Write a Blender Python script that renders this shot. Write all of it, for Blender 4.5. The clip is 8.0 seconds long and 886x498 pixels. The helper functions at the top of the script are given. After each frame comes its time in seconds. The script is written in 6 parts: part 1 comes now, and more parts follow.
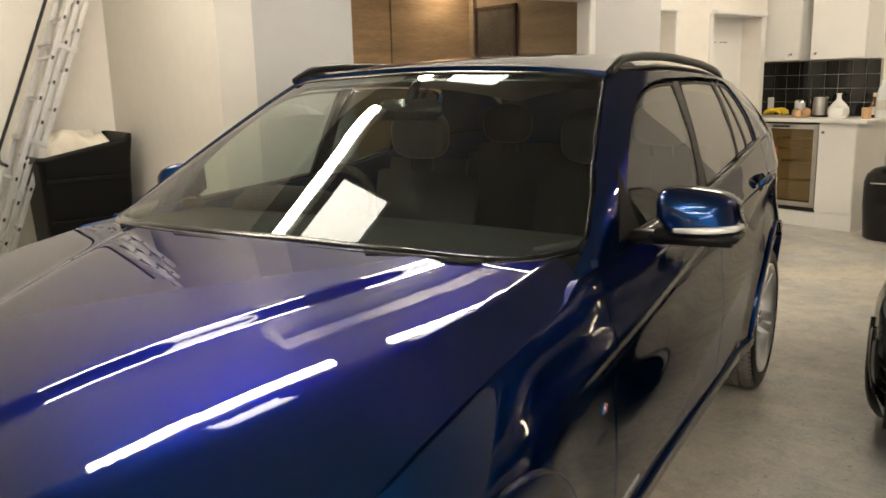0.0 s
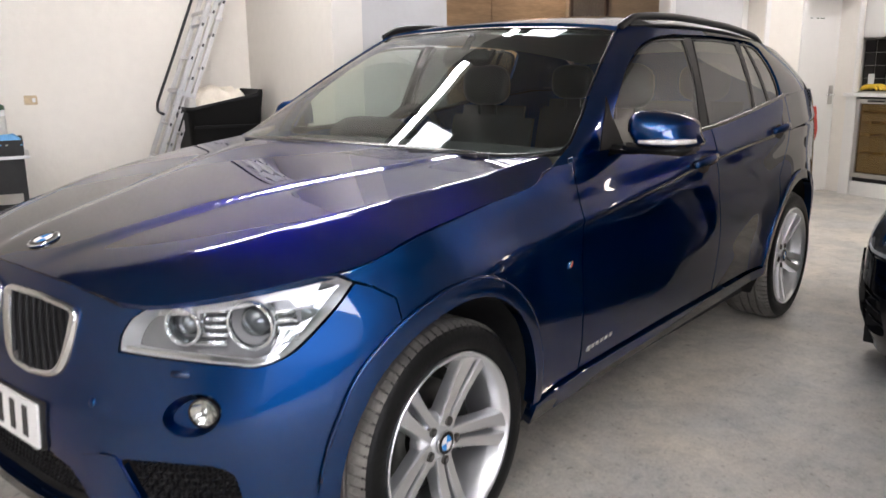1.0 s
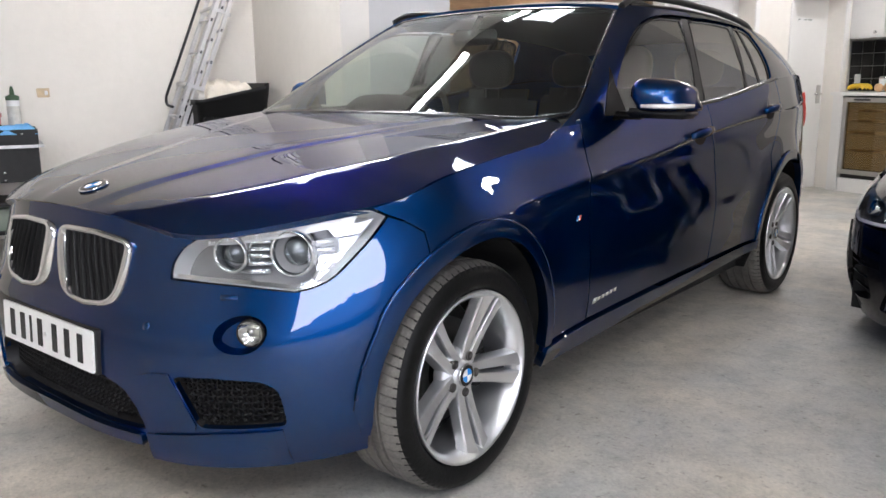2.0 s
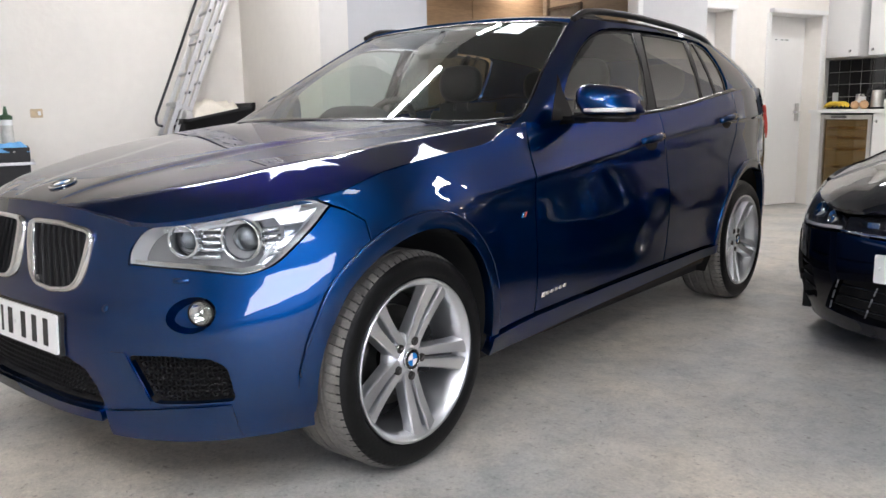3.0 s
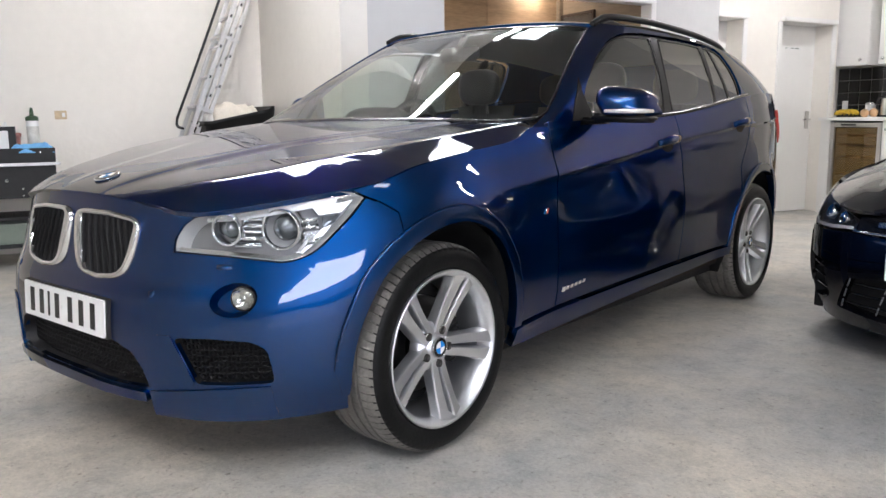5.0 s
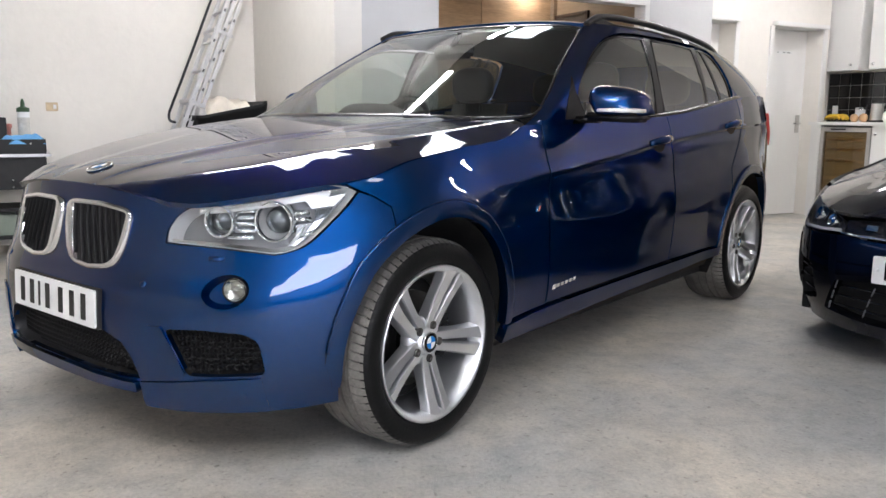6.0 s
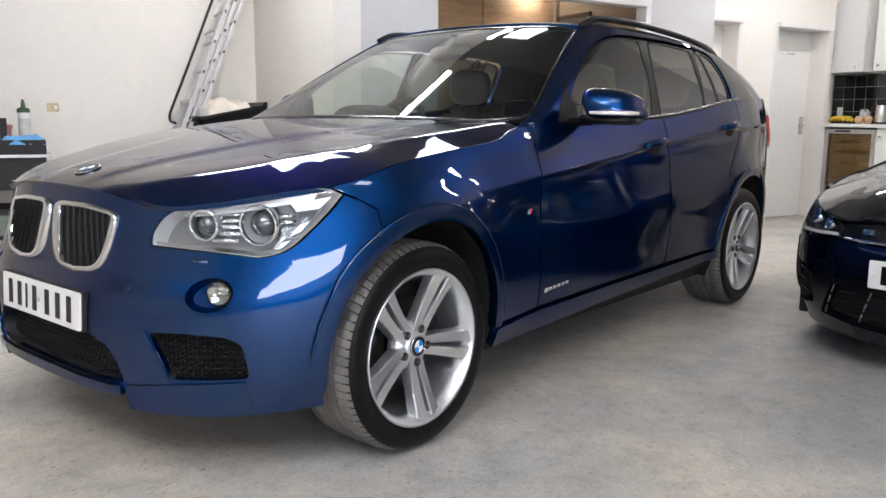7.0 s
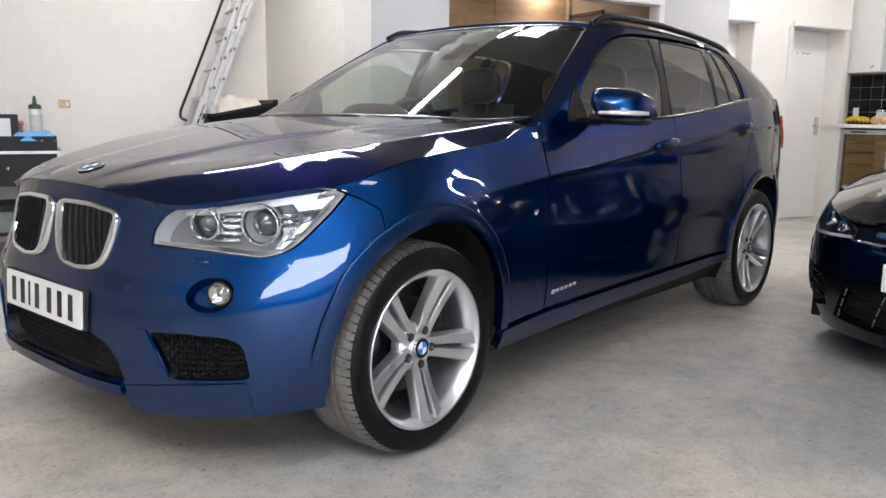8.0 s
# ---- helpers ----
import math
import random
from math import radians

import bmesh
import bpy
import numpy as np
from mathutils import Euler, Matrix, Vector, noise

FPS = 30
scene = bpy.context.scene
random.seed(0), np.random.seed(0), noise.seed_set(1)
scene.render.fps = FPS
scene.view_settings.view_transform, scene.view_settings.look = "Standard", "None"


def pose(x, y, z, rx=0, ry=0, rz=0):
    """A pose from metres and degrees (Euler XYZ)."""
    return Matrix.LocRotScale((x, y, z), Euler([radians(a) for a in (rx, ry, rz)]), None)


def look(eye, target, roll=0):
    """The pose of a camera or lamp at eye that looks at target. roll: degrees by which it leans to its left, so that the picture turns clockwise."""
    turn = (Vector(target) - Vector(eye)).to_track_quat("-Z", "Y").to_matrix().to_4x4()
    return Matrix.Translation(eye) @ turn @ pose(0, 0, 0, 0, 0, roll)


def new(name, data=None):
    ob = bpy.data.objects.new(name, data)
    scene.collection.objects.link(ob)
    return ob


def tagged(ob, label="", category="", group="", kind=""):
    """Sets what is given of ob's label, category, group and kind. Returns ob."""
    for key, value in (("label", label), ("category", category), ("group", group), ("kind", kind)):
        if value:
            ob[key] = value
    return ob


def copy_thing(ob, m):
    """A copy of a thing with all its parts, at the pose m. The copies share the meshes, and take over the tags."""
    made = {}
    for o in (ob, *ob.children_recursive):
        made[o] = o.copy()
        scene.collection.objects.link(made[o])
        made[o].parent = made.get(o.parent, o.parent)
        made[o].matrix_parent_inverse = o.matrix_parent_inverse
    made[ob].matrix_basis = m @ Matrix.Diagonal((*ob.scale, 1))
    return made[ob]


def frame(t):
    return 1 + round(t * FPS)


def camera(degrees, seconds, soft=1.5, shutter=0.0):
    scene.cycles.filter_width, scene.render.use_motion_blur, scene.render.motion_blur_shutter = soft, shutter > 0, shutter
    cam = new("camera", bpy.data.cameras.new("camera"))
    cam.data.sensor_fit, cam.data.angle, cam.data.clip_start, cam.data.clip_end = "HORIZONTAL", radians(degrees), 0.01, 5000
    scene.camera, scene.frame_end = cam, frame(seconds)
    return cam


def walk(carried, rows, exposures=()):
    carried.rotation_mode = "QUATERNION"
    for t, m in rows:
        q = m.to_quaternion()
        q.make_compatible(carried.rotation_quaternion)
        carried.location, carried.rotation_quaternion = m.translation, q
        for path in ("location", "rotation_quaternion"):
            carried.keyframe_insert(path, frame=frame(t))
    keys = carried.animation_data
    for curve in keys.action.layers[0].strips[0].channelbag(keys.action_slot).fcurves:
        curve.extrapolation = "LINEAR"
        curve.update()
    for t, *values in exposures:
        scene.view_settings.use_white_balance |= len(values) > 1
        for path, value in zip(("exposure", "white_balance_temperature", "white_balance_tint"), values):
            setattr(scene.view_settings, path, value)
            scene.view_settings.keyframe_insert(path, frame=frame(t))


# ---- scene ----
cam = camera(57.8, 8.0, shutter=0.4)
# stops and white balance: the camera settles in the first second
EXPOSURES = [(0, 0.14, 7950, 9), (0.4, 0.27, 7050, 11), (1.0, 0.46, 6350, 15), (2.3, 0.44, 6080, 13), (8, 0.42, 6080, 13)]
PATH = [
    (0, (1.454, -1.042, 1.423), (0.44, 0.634, 1.019), -1.4),
    (0.5, (1.829, -1.274, 1.406), (0.71, 0.336, 1.012), -0.9),
    (1, (2.123, -1.498, 1.297), (0.864, -0.007, 0.859), -0.6),
    (1.2, (2.148, -1.565, 1.268), (0.891, -0.074, 0.824), -0.6),
    (2.3, (2.25, -1.728, 1.107), (1.006, -0.209, 0.725), -0.4),
    (2.5, (2.318, -1.73, 1.085), (1.068, -0.213, 0.72), -0.5),
    (3, (2.43, -1.733, 1.072), (1.17, -0.217, 0.732), -0.9),
    (3.5, (2.463, -1.74, 1.081), (1.192, -0.229, 0.766), -1.2),
    (4, (2.455, -1.775, 1.057), (1.169, -0.275, 0.744), -1.2),
    (4.5, (2.448, -1.832, 1.048), (1.163, -0.332, 0.731), -1.0),
    (6, (2.452, -1.871, 1.032), (1.197, -0.348, 0.71), 0.4),
    (6.5, (2.473, -1.844, 1.034), (1.212, -0.325, 0.715), 0.4),
    (7, (2.487, -1.82, 1.039), (1.218, -0.308, 0.718), 0.5),
    (7.5, (2.488, -1.799, 1.045), (1.206, -0.298, 0.723), 0.7),
    (8, (2.486, -1.781, 1.043), (1.194, -0.29, 0.717), 0.8),
]
walk(cam, [(t, look(eye, target, roll)) for t, eye, target, roll in PATH], EXPOSURES)

# ---- world and lights ----
world = bpy.data.worlds.new("sky")
scene.world = world
world.use_nodes = True
wn = world.node_tree.nodes
sky = wn.new("ShaderNodeTexSky")
sky.sky_type = "NISHITA"
sky.sun_disc = False
sky.sun_elevation = radians(38)
sky.sun_rotation = radians(250)
world.node_tree.links.new(sky.outputs[0], wn["Background"].inputs[0])
wn["Background"].inputs[1].default_value = 0.12

# The room is turned against the cars: its own axes are n (to the right) and m (into the depth).
ROOM = pose(0, 0, 0, 0, 0, -22)
CEILING = 4.75
BATTEN_POWER, PANEL_POWER = 70.0, 9.0


def area_lamp(name, place, size_x, size_y, watts, color, turn=(0, 0, 0)):
    lamp = bpy.data.lights.new(name, "AREA")
    lamp.shape, lamp.size, lamp.size_y = "RECTANGLE", size_x, size_y
    lamp.energy, lamp.color = watts, color
    ob = new(name, lamp)
    ob.matrix_world = ROOM @ pose(*place, *turn)
    return ob


# daylight through the open side of the unit
area_lamp("door_daylight", (9.1, -0.85, 1.80), 0.90, 4.6, 150, (0.92, 0.92, 1.0), (0, 90, 0))

# ---- materials ----
def material(name, color, rough=0.5, metal=0.0, coat=0.0, vary=0.0, scale=8.0, bump=0.0, bump_scale=60.0, emit=0.0, clear=0.0, ior=1.45, second=None, detail=5.0, stretch=None, coat_rough=0.03, edge=None, shine=0.5):
    """A principled material whose colour varies by noise at two scales, with a fine relief."""
    m = bpy.data.materials.new(name)
    m.use_nodes = True
    nt = m.node_tree
    n, l = nt.nodes, nt.links
    p = n["Principled BSDF"]
    p.inputs["Base Color"].default_value = (*color, 1)
    p.inputs["Roughness"].default_value = rough
    p.inputs["Metallic"].default_value = metal
    p.inputs["Coat Weight"].default_value = coat
    p.inputs["Coat Roughness"].default_value = coat_rough
    p.inputs["Specular IOR Level"].default_value = shine
    if edge:
        p.inputs["Specular Tint"].default_value = (*edge, 1)
    p.inputs["Transmission Weight"].default_value = clear
    p.inputs["IOR"].default_value = ior
    if emit:
        p.inputs["Emission Color"].default_value = (*color, 1)
        p.inputs["Emission Strength"].default_value = emit
    coord = n.new("ShaderNodeTexCoord")
    at = coord.outputs["Object"]
    if stretch:
        mapping = n.new("ShaderNodeMapping")
        mapping.inputs["Scale"].default_value = stretch
        l.new(at, mapping.inputs["Vector"])
        at = mapping.outputs["Vector"]
    if vary:
        big, small = n.new("ShaderNodeTexNoise"), n.new("ShaderNodeTexNoise")
        for tex, s in ((big, scale), (small, scale * 9)):
            tex.inputs["Scale"].default_value = s
            tex.inputs["Detail"].default_value = detail
            l.new(at, tex.inputs["Vector"])
        mix = n.new("ShaderNodeMath")
        mix.operation = "MULTIPLY_ADD"
        mix.inputs[1].default_value = 0.4
        l.new(small.outputs["Fac"], mix.inputs[0])
        half = n.new("ShaderNodeMath")
        half.operation = "MULTIPLY"
        half.inputs[1].default_value = 0.6
        l.new(big.outputs["Fac"], half.inputs[0])
        l.new(half.outputs[0], mix.inputs[2])
        ramp = n.new("ShaderNodeValToRGB")
        ramp.color_ramp.elements[0].position, ramp.color_ramp.elements[1].position = 0.36, 0.64
        dark = second or tuple(c * (1 - vary) for c in color)
        ramp.color_ramp.elements[0].color = (*dark, 1)
        ramp.color_ramp.elements[1].color = (*(color if second else tuple(min(1, c * (1 + vary * 0.5)) for c in color)), 1)
        l.new(mix.outputs[0], ramp.inputs[0])
        l.new(ramp.outputs[0], p.inputs["Base Color"])
        rr = n.new("ShaderNodeMapRange")
        rr.inputs["To Min"].default_value, rr.inputs["To Max"].default_value = rough * 1.15, rough * 0.85
        l.new(mix.outputs[0], rr.inputs["Value"])
        l.new(rr.outputs[0], p.inputs["Roughness"])
    if bump:
        tex = n.new("ShaderNodeTexNoise")
        tex.inputs["Scale"].default_value, tex.inputs["Detail"].default_value = bump_scale, 6
        l.new(at, tex.inputs["Vector"])
        b = n.new("ShaderNodeBump")
        b.inputs["Strength"].default_value, b.inputs["Distance"].default_value = bump, 0.01
        l.new(tex.outputs["Fac"], b.inputs["Height"])
        l.new(b.outputs[0], p.inputs["Normal"])
    return m


def glass(name, tint, rough=0.0, base=0.065):
    """Thin tinted pane: part mirror by angle, part clear."""
    m = bpy.data.materials.new(name)
    m.use_nodes = True
    nt = m.node_tree
    n, l = nt.nodes, nt.links
    n.remove(n["Principled BSDF"])
    clear, gloss, mix = n.new("ShaderNodeBsdfTransparent"), n.new("ShaderNodeBsdfGlossy"), n.new("ShaderNodeMixShader")
    clear.inputs[0].default_value = (*tint, 1)
    gloss.inputs["Roughness"].default_value = rough
    facing, power, scale = n.new("ShaderNodeLayerWeight"), n.new("ShaderNodeMath"), n.new("ShaderNodeMath")
    facing.inputs["Blend"].default_value = 0.5
    power.operation, scale.operation = "POWER", "MULTIPLY_ADD"
    power.inputs[1].default_value = 4.5
    scale.inputs[1].default_value, scale.inputs[2].default_value = 0.92, base
    l.new(facing.outputs["Facing"], power.inputs[0])
    l.new(power.outputs[0], scale.inputs[0])
    l.new(scale.outputs[0], mix.inputs[0])
    l.new(clear.outputs[0], mix.inputs[1])
    l.new(gloss.outputs[0], mix.inputs[2])
    l.new(mix.outputs[0], n["Material Output"].inputs[0])
    return m


def concrete(name):
    """Worn painted concrete: broad patches, stains, grit and shallow pits."""
    m = bpy.data.materials.new(name)
    m.use_nodes = True
    nt = m.node_tree
    n, l = nt.nodes, nt.links
    p = n["Principled BSDF"]
    at = n.new("ShaderNodeTexCoord").outputs["Object"]

    def noise_tex(scale, detail, rough=0.55, warp=0.0):
        t = n.new("ShaderNodeTexNoise")
        t.inputs["Scale"].default_value, t.inputs["Detail"].default_value, t.inputs["Roughness"].default_value, t.inputs["Distortion"].default_value = scale, detail, rough, warp
        l.new(at, t.inputs["Vector"])
        return t.outputs["Fac"]

    def ramp(src, a, b, ca, cb):
        r = n.new("ShaderNodeValToRGB")
        r.color_ramp.elements[0].position, r.color_ramp.elements[1].position = a, b
        r.color_ramp.elements[0].color, r.color_ramp.elements[1].color = (*ca, 1), (*cb, 1)
        l.new(src, r.inputs[0])
        return r.outputs[0]

    def mul(a, b, fac=1.0):
        x = n.new("ShaderNodeMix")
        x.data_type, x.blend_type = "RGBA", "MULTIPLY"
        x.inputs["Factor"].default_value = fac
        l.new(a, x.inputs["A"])
        l.new(b, x.inputs["B"])
        return x.outputs["Result"]

    broad = ramp(noise_tex(0.75, 8, 0.66, 0.2), 0.40, 0.60, (0.475, 0.485, 0.475), (0.665, 0.615, 0.535))
    patch = ramp(noise_tex(2.3, 10, 0.74, 0.15), 0.38, 0.60, (0.82, 0.825, 0.825), (1.0, 0.998, 0.99))
    scuff = ramp(noise_tex(7.0, 11, 0.82, 0.2), 0.38, 0.54, (0.77, 0.77, 0.765), (1.03, 1.01, 1.0))
    grit = ramp(noise_tex(70.0, 6, 0.85), 0.36, 0.62, (0.78, 0.775, 0.77), (1.10, 1.095, 1.08))
    chips = ramp(noise_tex(26.0, 5, 0.7), 0.33, 0.40, (0.55, 0.53, 0.51), (1, 1, 1))
    vor = n.new("ShaderNodeTexVoronoi")
    vor.inputs["Scale"].default_value = 6.5
    l.new(at, vor.inputs["Vector"])
    pits = ramp(vor.outputs["Distance"], 0.03, 0.06, (0.42, 0.40, 0.38), (1, 1, 1))
    fine = n.new("ShaderNodeTexVoronoi")
    fine.inputs["Scale"].default_value = 34.0
    l.new(at, fine.inputs["Vector"])
    specks = ramp(fine.outputs["Distance"], 0.10, 0.22, (0.62, 0.60, 0.58), (1, 1, 1))
    col = mul(mul(mul(mul(mul(mul(broad, patch), scuff), grit, 0.9), chips, 0.9), pits, 0.7), specks, 0.5)
    l.new(col, p.inputs["Base Color"])
    rr = n.new("ShaderNodeMapRange")
    rr.inputs["To Min"].default_value, rr.inputs["To Max"].default_value = 0.55, 0.32
    l.new(noise_tex(2.3, 6, 0.62, 0.8), rr.inputs["Value"])
    l.new(rr.outputs[0], p.inputs["Roughness"])
    add = n.new("ShaderNodeMath")
    add.operation = "MULTIPLY_ADD"
    add.inputs[1].default_value = 0.35
    l.new(noise_tex(130.0, 5, 0.75), add.inputs[0])
    l.new(noise_tex(22.0, 8, 0.72), add.inputs[2])
    b = n.new("ShaderNodeBump")
    b.inputs["Strength"].default_value, b.inputs["Distance"].default_value = 0.6, 0.008
    l.new(add.outputs[0], b.inputs["Height"])
    l.new(b.outputs[0], p.inputs["Normal"])
    return m


PAINT = material("blue_metallic_paint", (0.0003, 0.038, 0.158), 0.35, 1.0, 1.0, edge=(0.0005, 0.055, 0.10), coat_rough=0.008)
BLACK_PAINT = material("black_blue_paint", (0.003, 0.004, 0.011), 0.3, 0.6, 1.0, edge=(0.05, 0.06, 0.1), coat_rough=0.015)
GLOSS_BLACK = material("gloss_black_trim", (0.007, 0.007, 0.008), 0.2, 0.0, 0.2, shine=0.35)
PLASTIC = material("black_grained_plastic", (0.014, 0.014, 0.015), 0.55, vary=0.2, scale=20, bump=0.15, bump_scale=400)
DARK = material("dark_underbody", (0.006, 0.006, 0.006), 0.8, vary=0.3, scale=6)
CHROME = material("satin_chrome", (0.78, 0.79, 0.80), 0.16, 1.0)
ALLOY = material("silver_alloy", (0.74, 0.75, 0.77), 0.34, 0.95, 0.3)
RUBBER = material("tyre_rubber", (0.006, 0.006, 0.0062), 0.42, shine=0.18, vary=0.25, scale=10, bump=0.1, bump_scale=120)
TREAD = material("dusty_tread_rubber", (0.15, 0.142, 0.13), 0.8, vary=0.3, scale=12, bump=0.1, bump_scale=150)
# the wheel alloy again, with the shade of the spoke slots put into its colour
ALLOY_SHADED = material("shadowed_alloy", (0.09, 0.09, 0.093), 0.45, 0.6)
DISC = material("brake_disc_steel", (0.11, 0.105, 0.10), 0.35, 1.0, vary=0.2, scale=9)
LENS = glass("clear_lens", (0.93, 0.95, 0.96), base=0.035)
SCREEN = glass("windscreen_glass", (0.76, 0.84, 0.80), base=0.08)
TINTED = glass("tinted_glass", (0.32, 0.36, 0.33), base=0.24)
CABIN = material("dark_cabin_cloth", (0.02, 0.02, 0.021), 0.85, vary=0.3, scale=30)
HEADLINER = material("grey_headliner", (0.35, 0.35, 0.34), 0.9, vary=0.05, scale=20)
RED_LENS = material("red_lamp_lens", (0.72, 0.09, 0.07), 0.18, 0.0, 0.6)
SILVER = material("lamp_reflector", (0.82, 0.83, 0.84), 0.09, 1.0)
WHITE_PLASTIC = material("white_plastic", (0.78, 0.78, 0.77), 0.35)
PLATE = material("white_plate", (0.80, 0.80, 0.79), 0.3, vary=0.03, scale=12)
BADGE_BLUE = material("badge_blue", (0.02, 0.22, 0.62), 0.25, 0.0, 0.6)
WALL = material("white_painted_wall", (0.82, 0.785, 0.725), 0.75, vary=0.035, scale=1.4, bump=0.25, bump_scale=24)
GREY_WALL = material("pale_grey_painted_wall", (0.60, 0.595, 0.59), 0.7, vary=0.03, scale=1.2, bump=0.1, bump_scale=30)
FLOOR = concrete("grey_painted_concrete")
CEIL = material("grey_roof_lining", (0.19, 0.187, 0.183), 0.85, vary=0.15, scale=2)
WOOD = material("brown_oak_veneer", (0.44, 0.30, 0.18), 0.45, vary=0.3, scale=1.6, stretch=(1, 1, 9), bump=0.05)
WHITE_PAINT = material("white_gloss_joinery", (0.80, 0.79, 0.765), 0.35, vary=0.02, scale=2)
LAMP_GREY = material("lamp_housing_grey", (0.20, 0.20, 0.205), 0.38, 0.4)
FACET = material("bright_lamp_facet", (0.86, 0.87, 0.88), 0.30, 0.85)
BROW = material("ribbed_lamp_brow", (0.66, 0.67, 0.68), 0.35, 0.5)
BULB = material("projector_glass", (0.10, 0.11, 0.12), 0.08, 0.5, 1.0)
BLACK_TRIM = material("satin_black_trim", (0.009, 0.009, 0.0095), 0.34, shine=0.22)
SIDE_GLASS = glass("side_glass", (0.74, 0.83, 0.77), base=0.20)
INDICATOR = material("clear_indicator", (0.80, 0.81, 0.82), 0.15, 0.3, 0.8)
SEAT = material("black_leather", (0.022, 0.022, 0.023), 0.45, vary=0.15, scale=14)
ASPHALT = material("pale_concrete_yard", (0.30, 0.295, 0.28), 0.85, vary=0.2, scale=3, bump=0.3)
WOOD_DARK = material("dark_oak_veneer", (0.31, 0.24, 0.17), 0.35, vary=0.25, scale=1.6, stretch=(1, 1, 9))
SHELF_WOOD = material("beech_strip", (0.62, 0.48, 0.29), 0.45, vary=0.15, scale=6)
SPOT_GLOW = material("downlight_glow", (1.0, 0.90, 0.75), 0.5, emit=350)
BATTEN_GLOW = material("batten_diffuser", (1.0, 0.97, 0.925), 0.5, emit=BATTEN_POWER)
WARM_GLOW = material("warm_batten_diffuser", (1.0, 0.91, 0.79), 0.5, emit=BATTEN_POWER)
PANEL_GLOW = material("panel_diffuser", (0.93, 0.97, 1.0), 0.5, emit=PANEL_POWER)
STEEL = material("brushed_steel", (0.55, 0.54, 0.52), 0.32, 1.0, vary=0.08, scale=4, stretch=(30, 1, 1))
AMBER_GLASS = glass("smoked_glass", (0.66, 0.58, 0.42))
# emits a little itself, in place of an LED inside the cooler
COOLER_INSIDE = material("cooler_interior", (0.24, 0.20, 0.11), 0.6, vary=0.3, scale=5, emit=0.35)
ALUMINIUM = material("mill_aluminium", (0.62, 0.61, 0.60), 0.35, 0.8, vary=0.12, scale=7)
TOWEL = material("offwhite_towel", (0.76, 0.70, 0.60), 0.95, vary=0.12, scale=10, bump=0.6, bump_scale=220)
TOWEL_GREY = material("grey_towel", (0.50, 0.49, 0.47), 0.95, vary=0.12, scale=10, bump=0.6, bump_scale=220)
BLUE_CLOTH = material("light_blue_cloth", (0.18, 0.46, 0.80), 0.9, vary=0.12, scale=10, bump=0.6, bump_scale=220)
BRASS = material("brass_plate", (0.58, 0.46, 0.30), 0.45, 0.3, vary=0.15, scale=20)
GREEN_CAP = material("green_cap", (0.03, 0.07, 0.03), 0.4)
PINK = material("pink_plastic", (0.65, 0.28, 0.24), 0.4)
LABEL_PAPER = material("paper_label", (0.62, 0.60, 0.55), 0.6, vary=0.2, scale=30)
CRATE = material("grey_green_plastic", (0.20, 0.24, 0.20), 0.4, vary=0.1, scale=8)
BANANA = material("banana_skin", (0.75, 0.50, 0.04), 0.5, vary=0.2, scale=20)
PEACH = material("peach_skin", (0.65, 0.40, 0.22), 0.5, vary=0.25, scale=16)
JAR = material("clear_plastic", (0.75, 0.77, 0.78), 0.12, 0.0, 0.5, vary=0.1, scale=12)
BROWN_GLASS = material("brown_glass", (0.09, 0.035, 0.012), 0.1, 0.0, 0.8)
GROUT = material("pale_grout", (0.42, 0.40, 0.37), 0.8, vary=0.1, scale=10)
TILE = material("black_glazed_tile", (0.008, 0.008, 0.009), 0.12, 0.0, 0.5, vary=0.3, scale=6)
HATCH_LAMP = material("dark_lamp_housing", (0.05, 0.05, 0.055), 0.3, 0.3)
FOG_SILVER = material("pale_lamp_reflector", (0.66, 0.65, 0.61), 0.14, 0.95)
MESH_BLACK = material("matt_black_mesh", (0.005, 0.005, 0.0055), 0.5, shine=0.2)
SLAT_BLACK = material("satin_black_slat", (0.006, 0.006, 0.0065), 0.4, shine=0.25)
# end wall colour darkened where it only shows mirrored in the car's flank
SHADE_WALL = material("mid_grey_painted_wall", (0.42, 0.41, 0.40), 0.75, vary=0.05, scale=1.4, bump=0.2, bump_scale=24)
PICTURE = material("dark_print", (0.09, 0.08, 0.072), 0.35, vary=0.4, scale=5)
PICTURE_FRAME = material("dark_stained_frame", (0.06, 0.038, 0.028), 0.4, vary=0.2, scale=12)
# grey for the unseen east wall, chosen to cut bounce and paint reflections
FAR_WALL = material("grey_painted_wall", (0.34, 0.34, 0.345), 0.75, vary=0.05, scale=1.4, bump=0.2, bump_scale=24)

# ---- building tools ----
from mathutils.geometry import delaunay_2d_cdt


def part(name, bm, mat, parent=None, label="", smooth=True, normals=None):
    """Links a bmesh as one mesh object under a thing or a part."""
    me = bpy.data.meshes.new(name)
    bm.to_mesh(me)
    bm.free()
    for p in me.polygons:
        p.use_smooth = smooth
    if normals and smooth:
        me.normals_split_custom_set_from_vertices(normals)
    mats = mat if isinstance(mat, (list, tuple)) else (mat,)
    for x in mats:
        me.materials.append(x)
    ob = new(name, me)
    if parent is not None:
        ob.parent = parent
    if label:
        tagged(ob, label)
    return ob


def thing(name, label, category, group="", kind="", at=None):
    ob = new(name)
    tagged(ob, label, category, group, kind)
    if at is not None:
        ob.matrix_world = at
    return ob


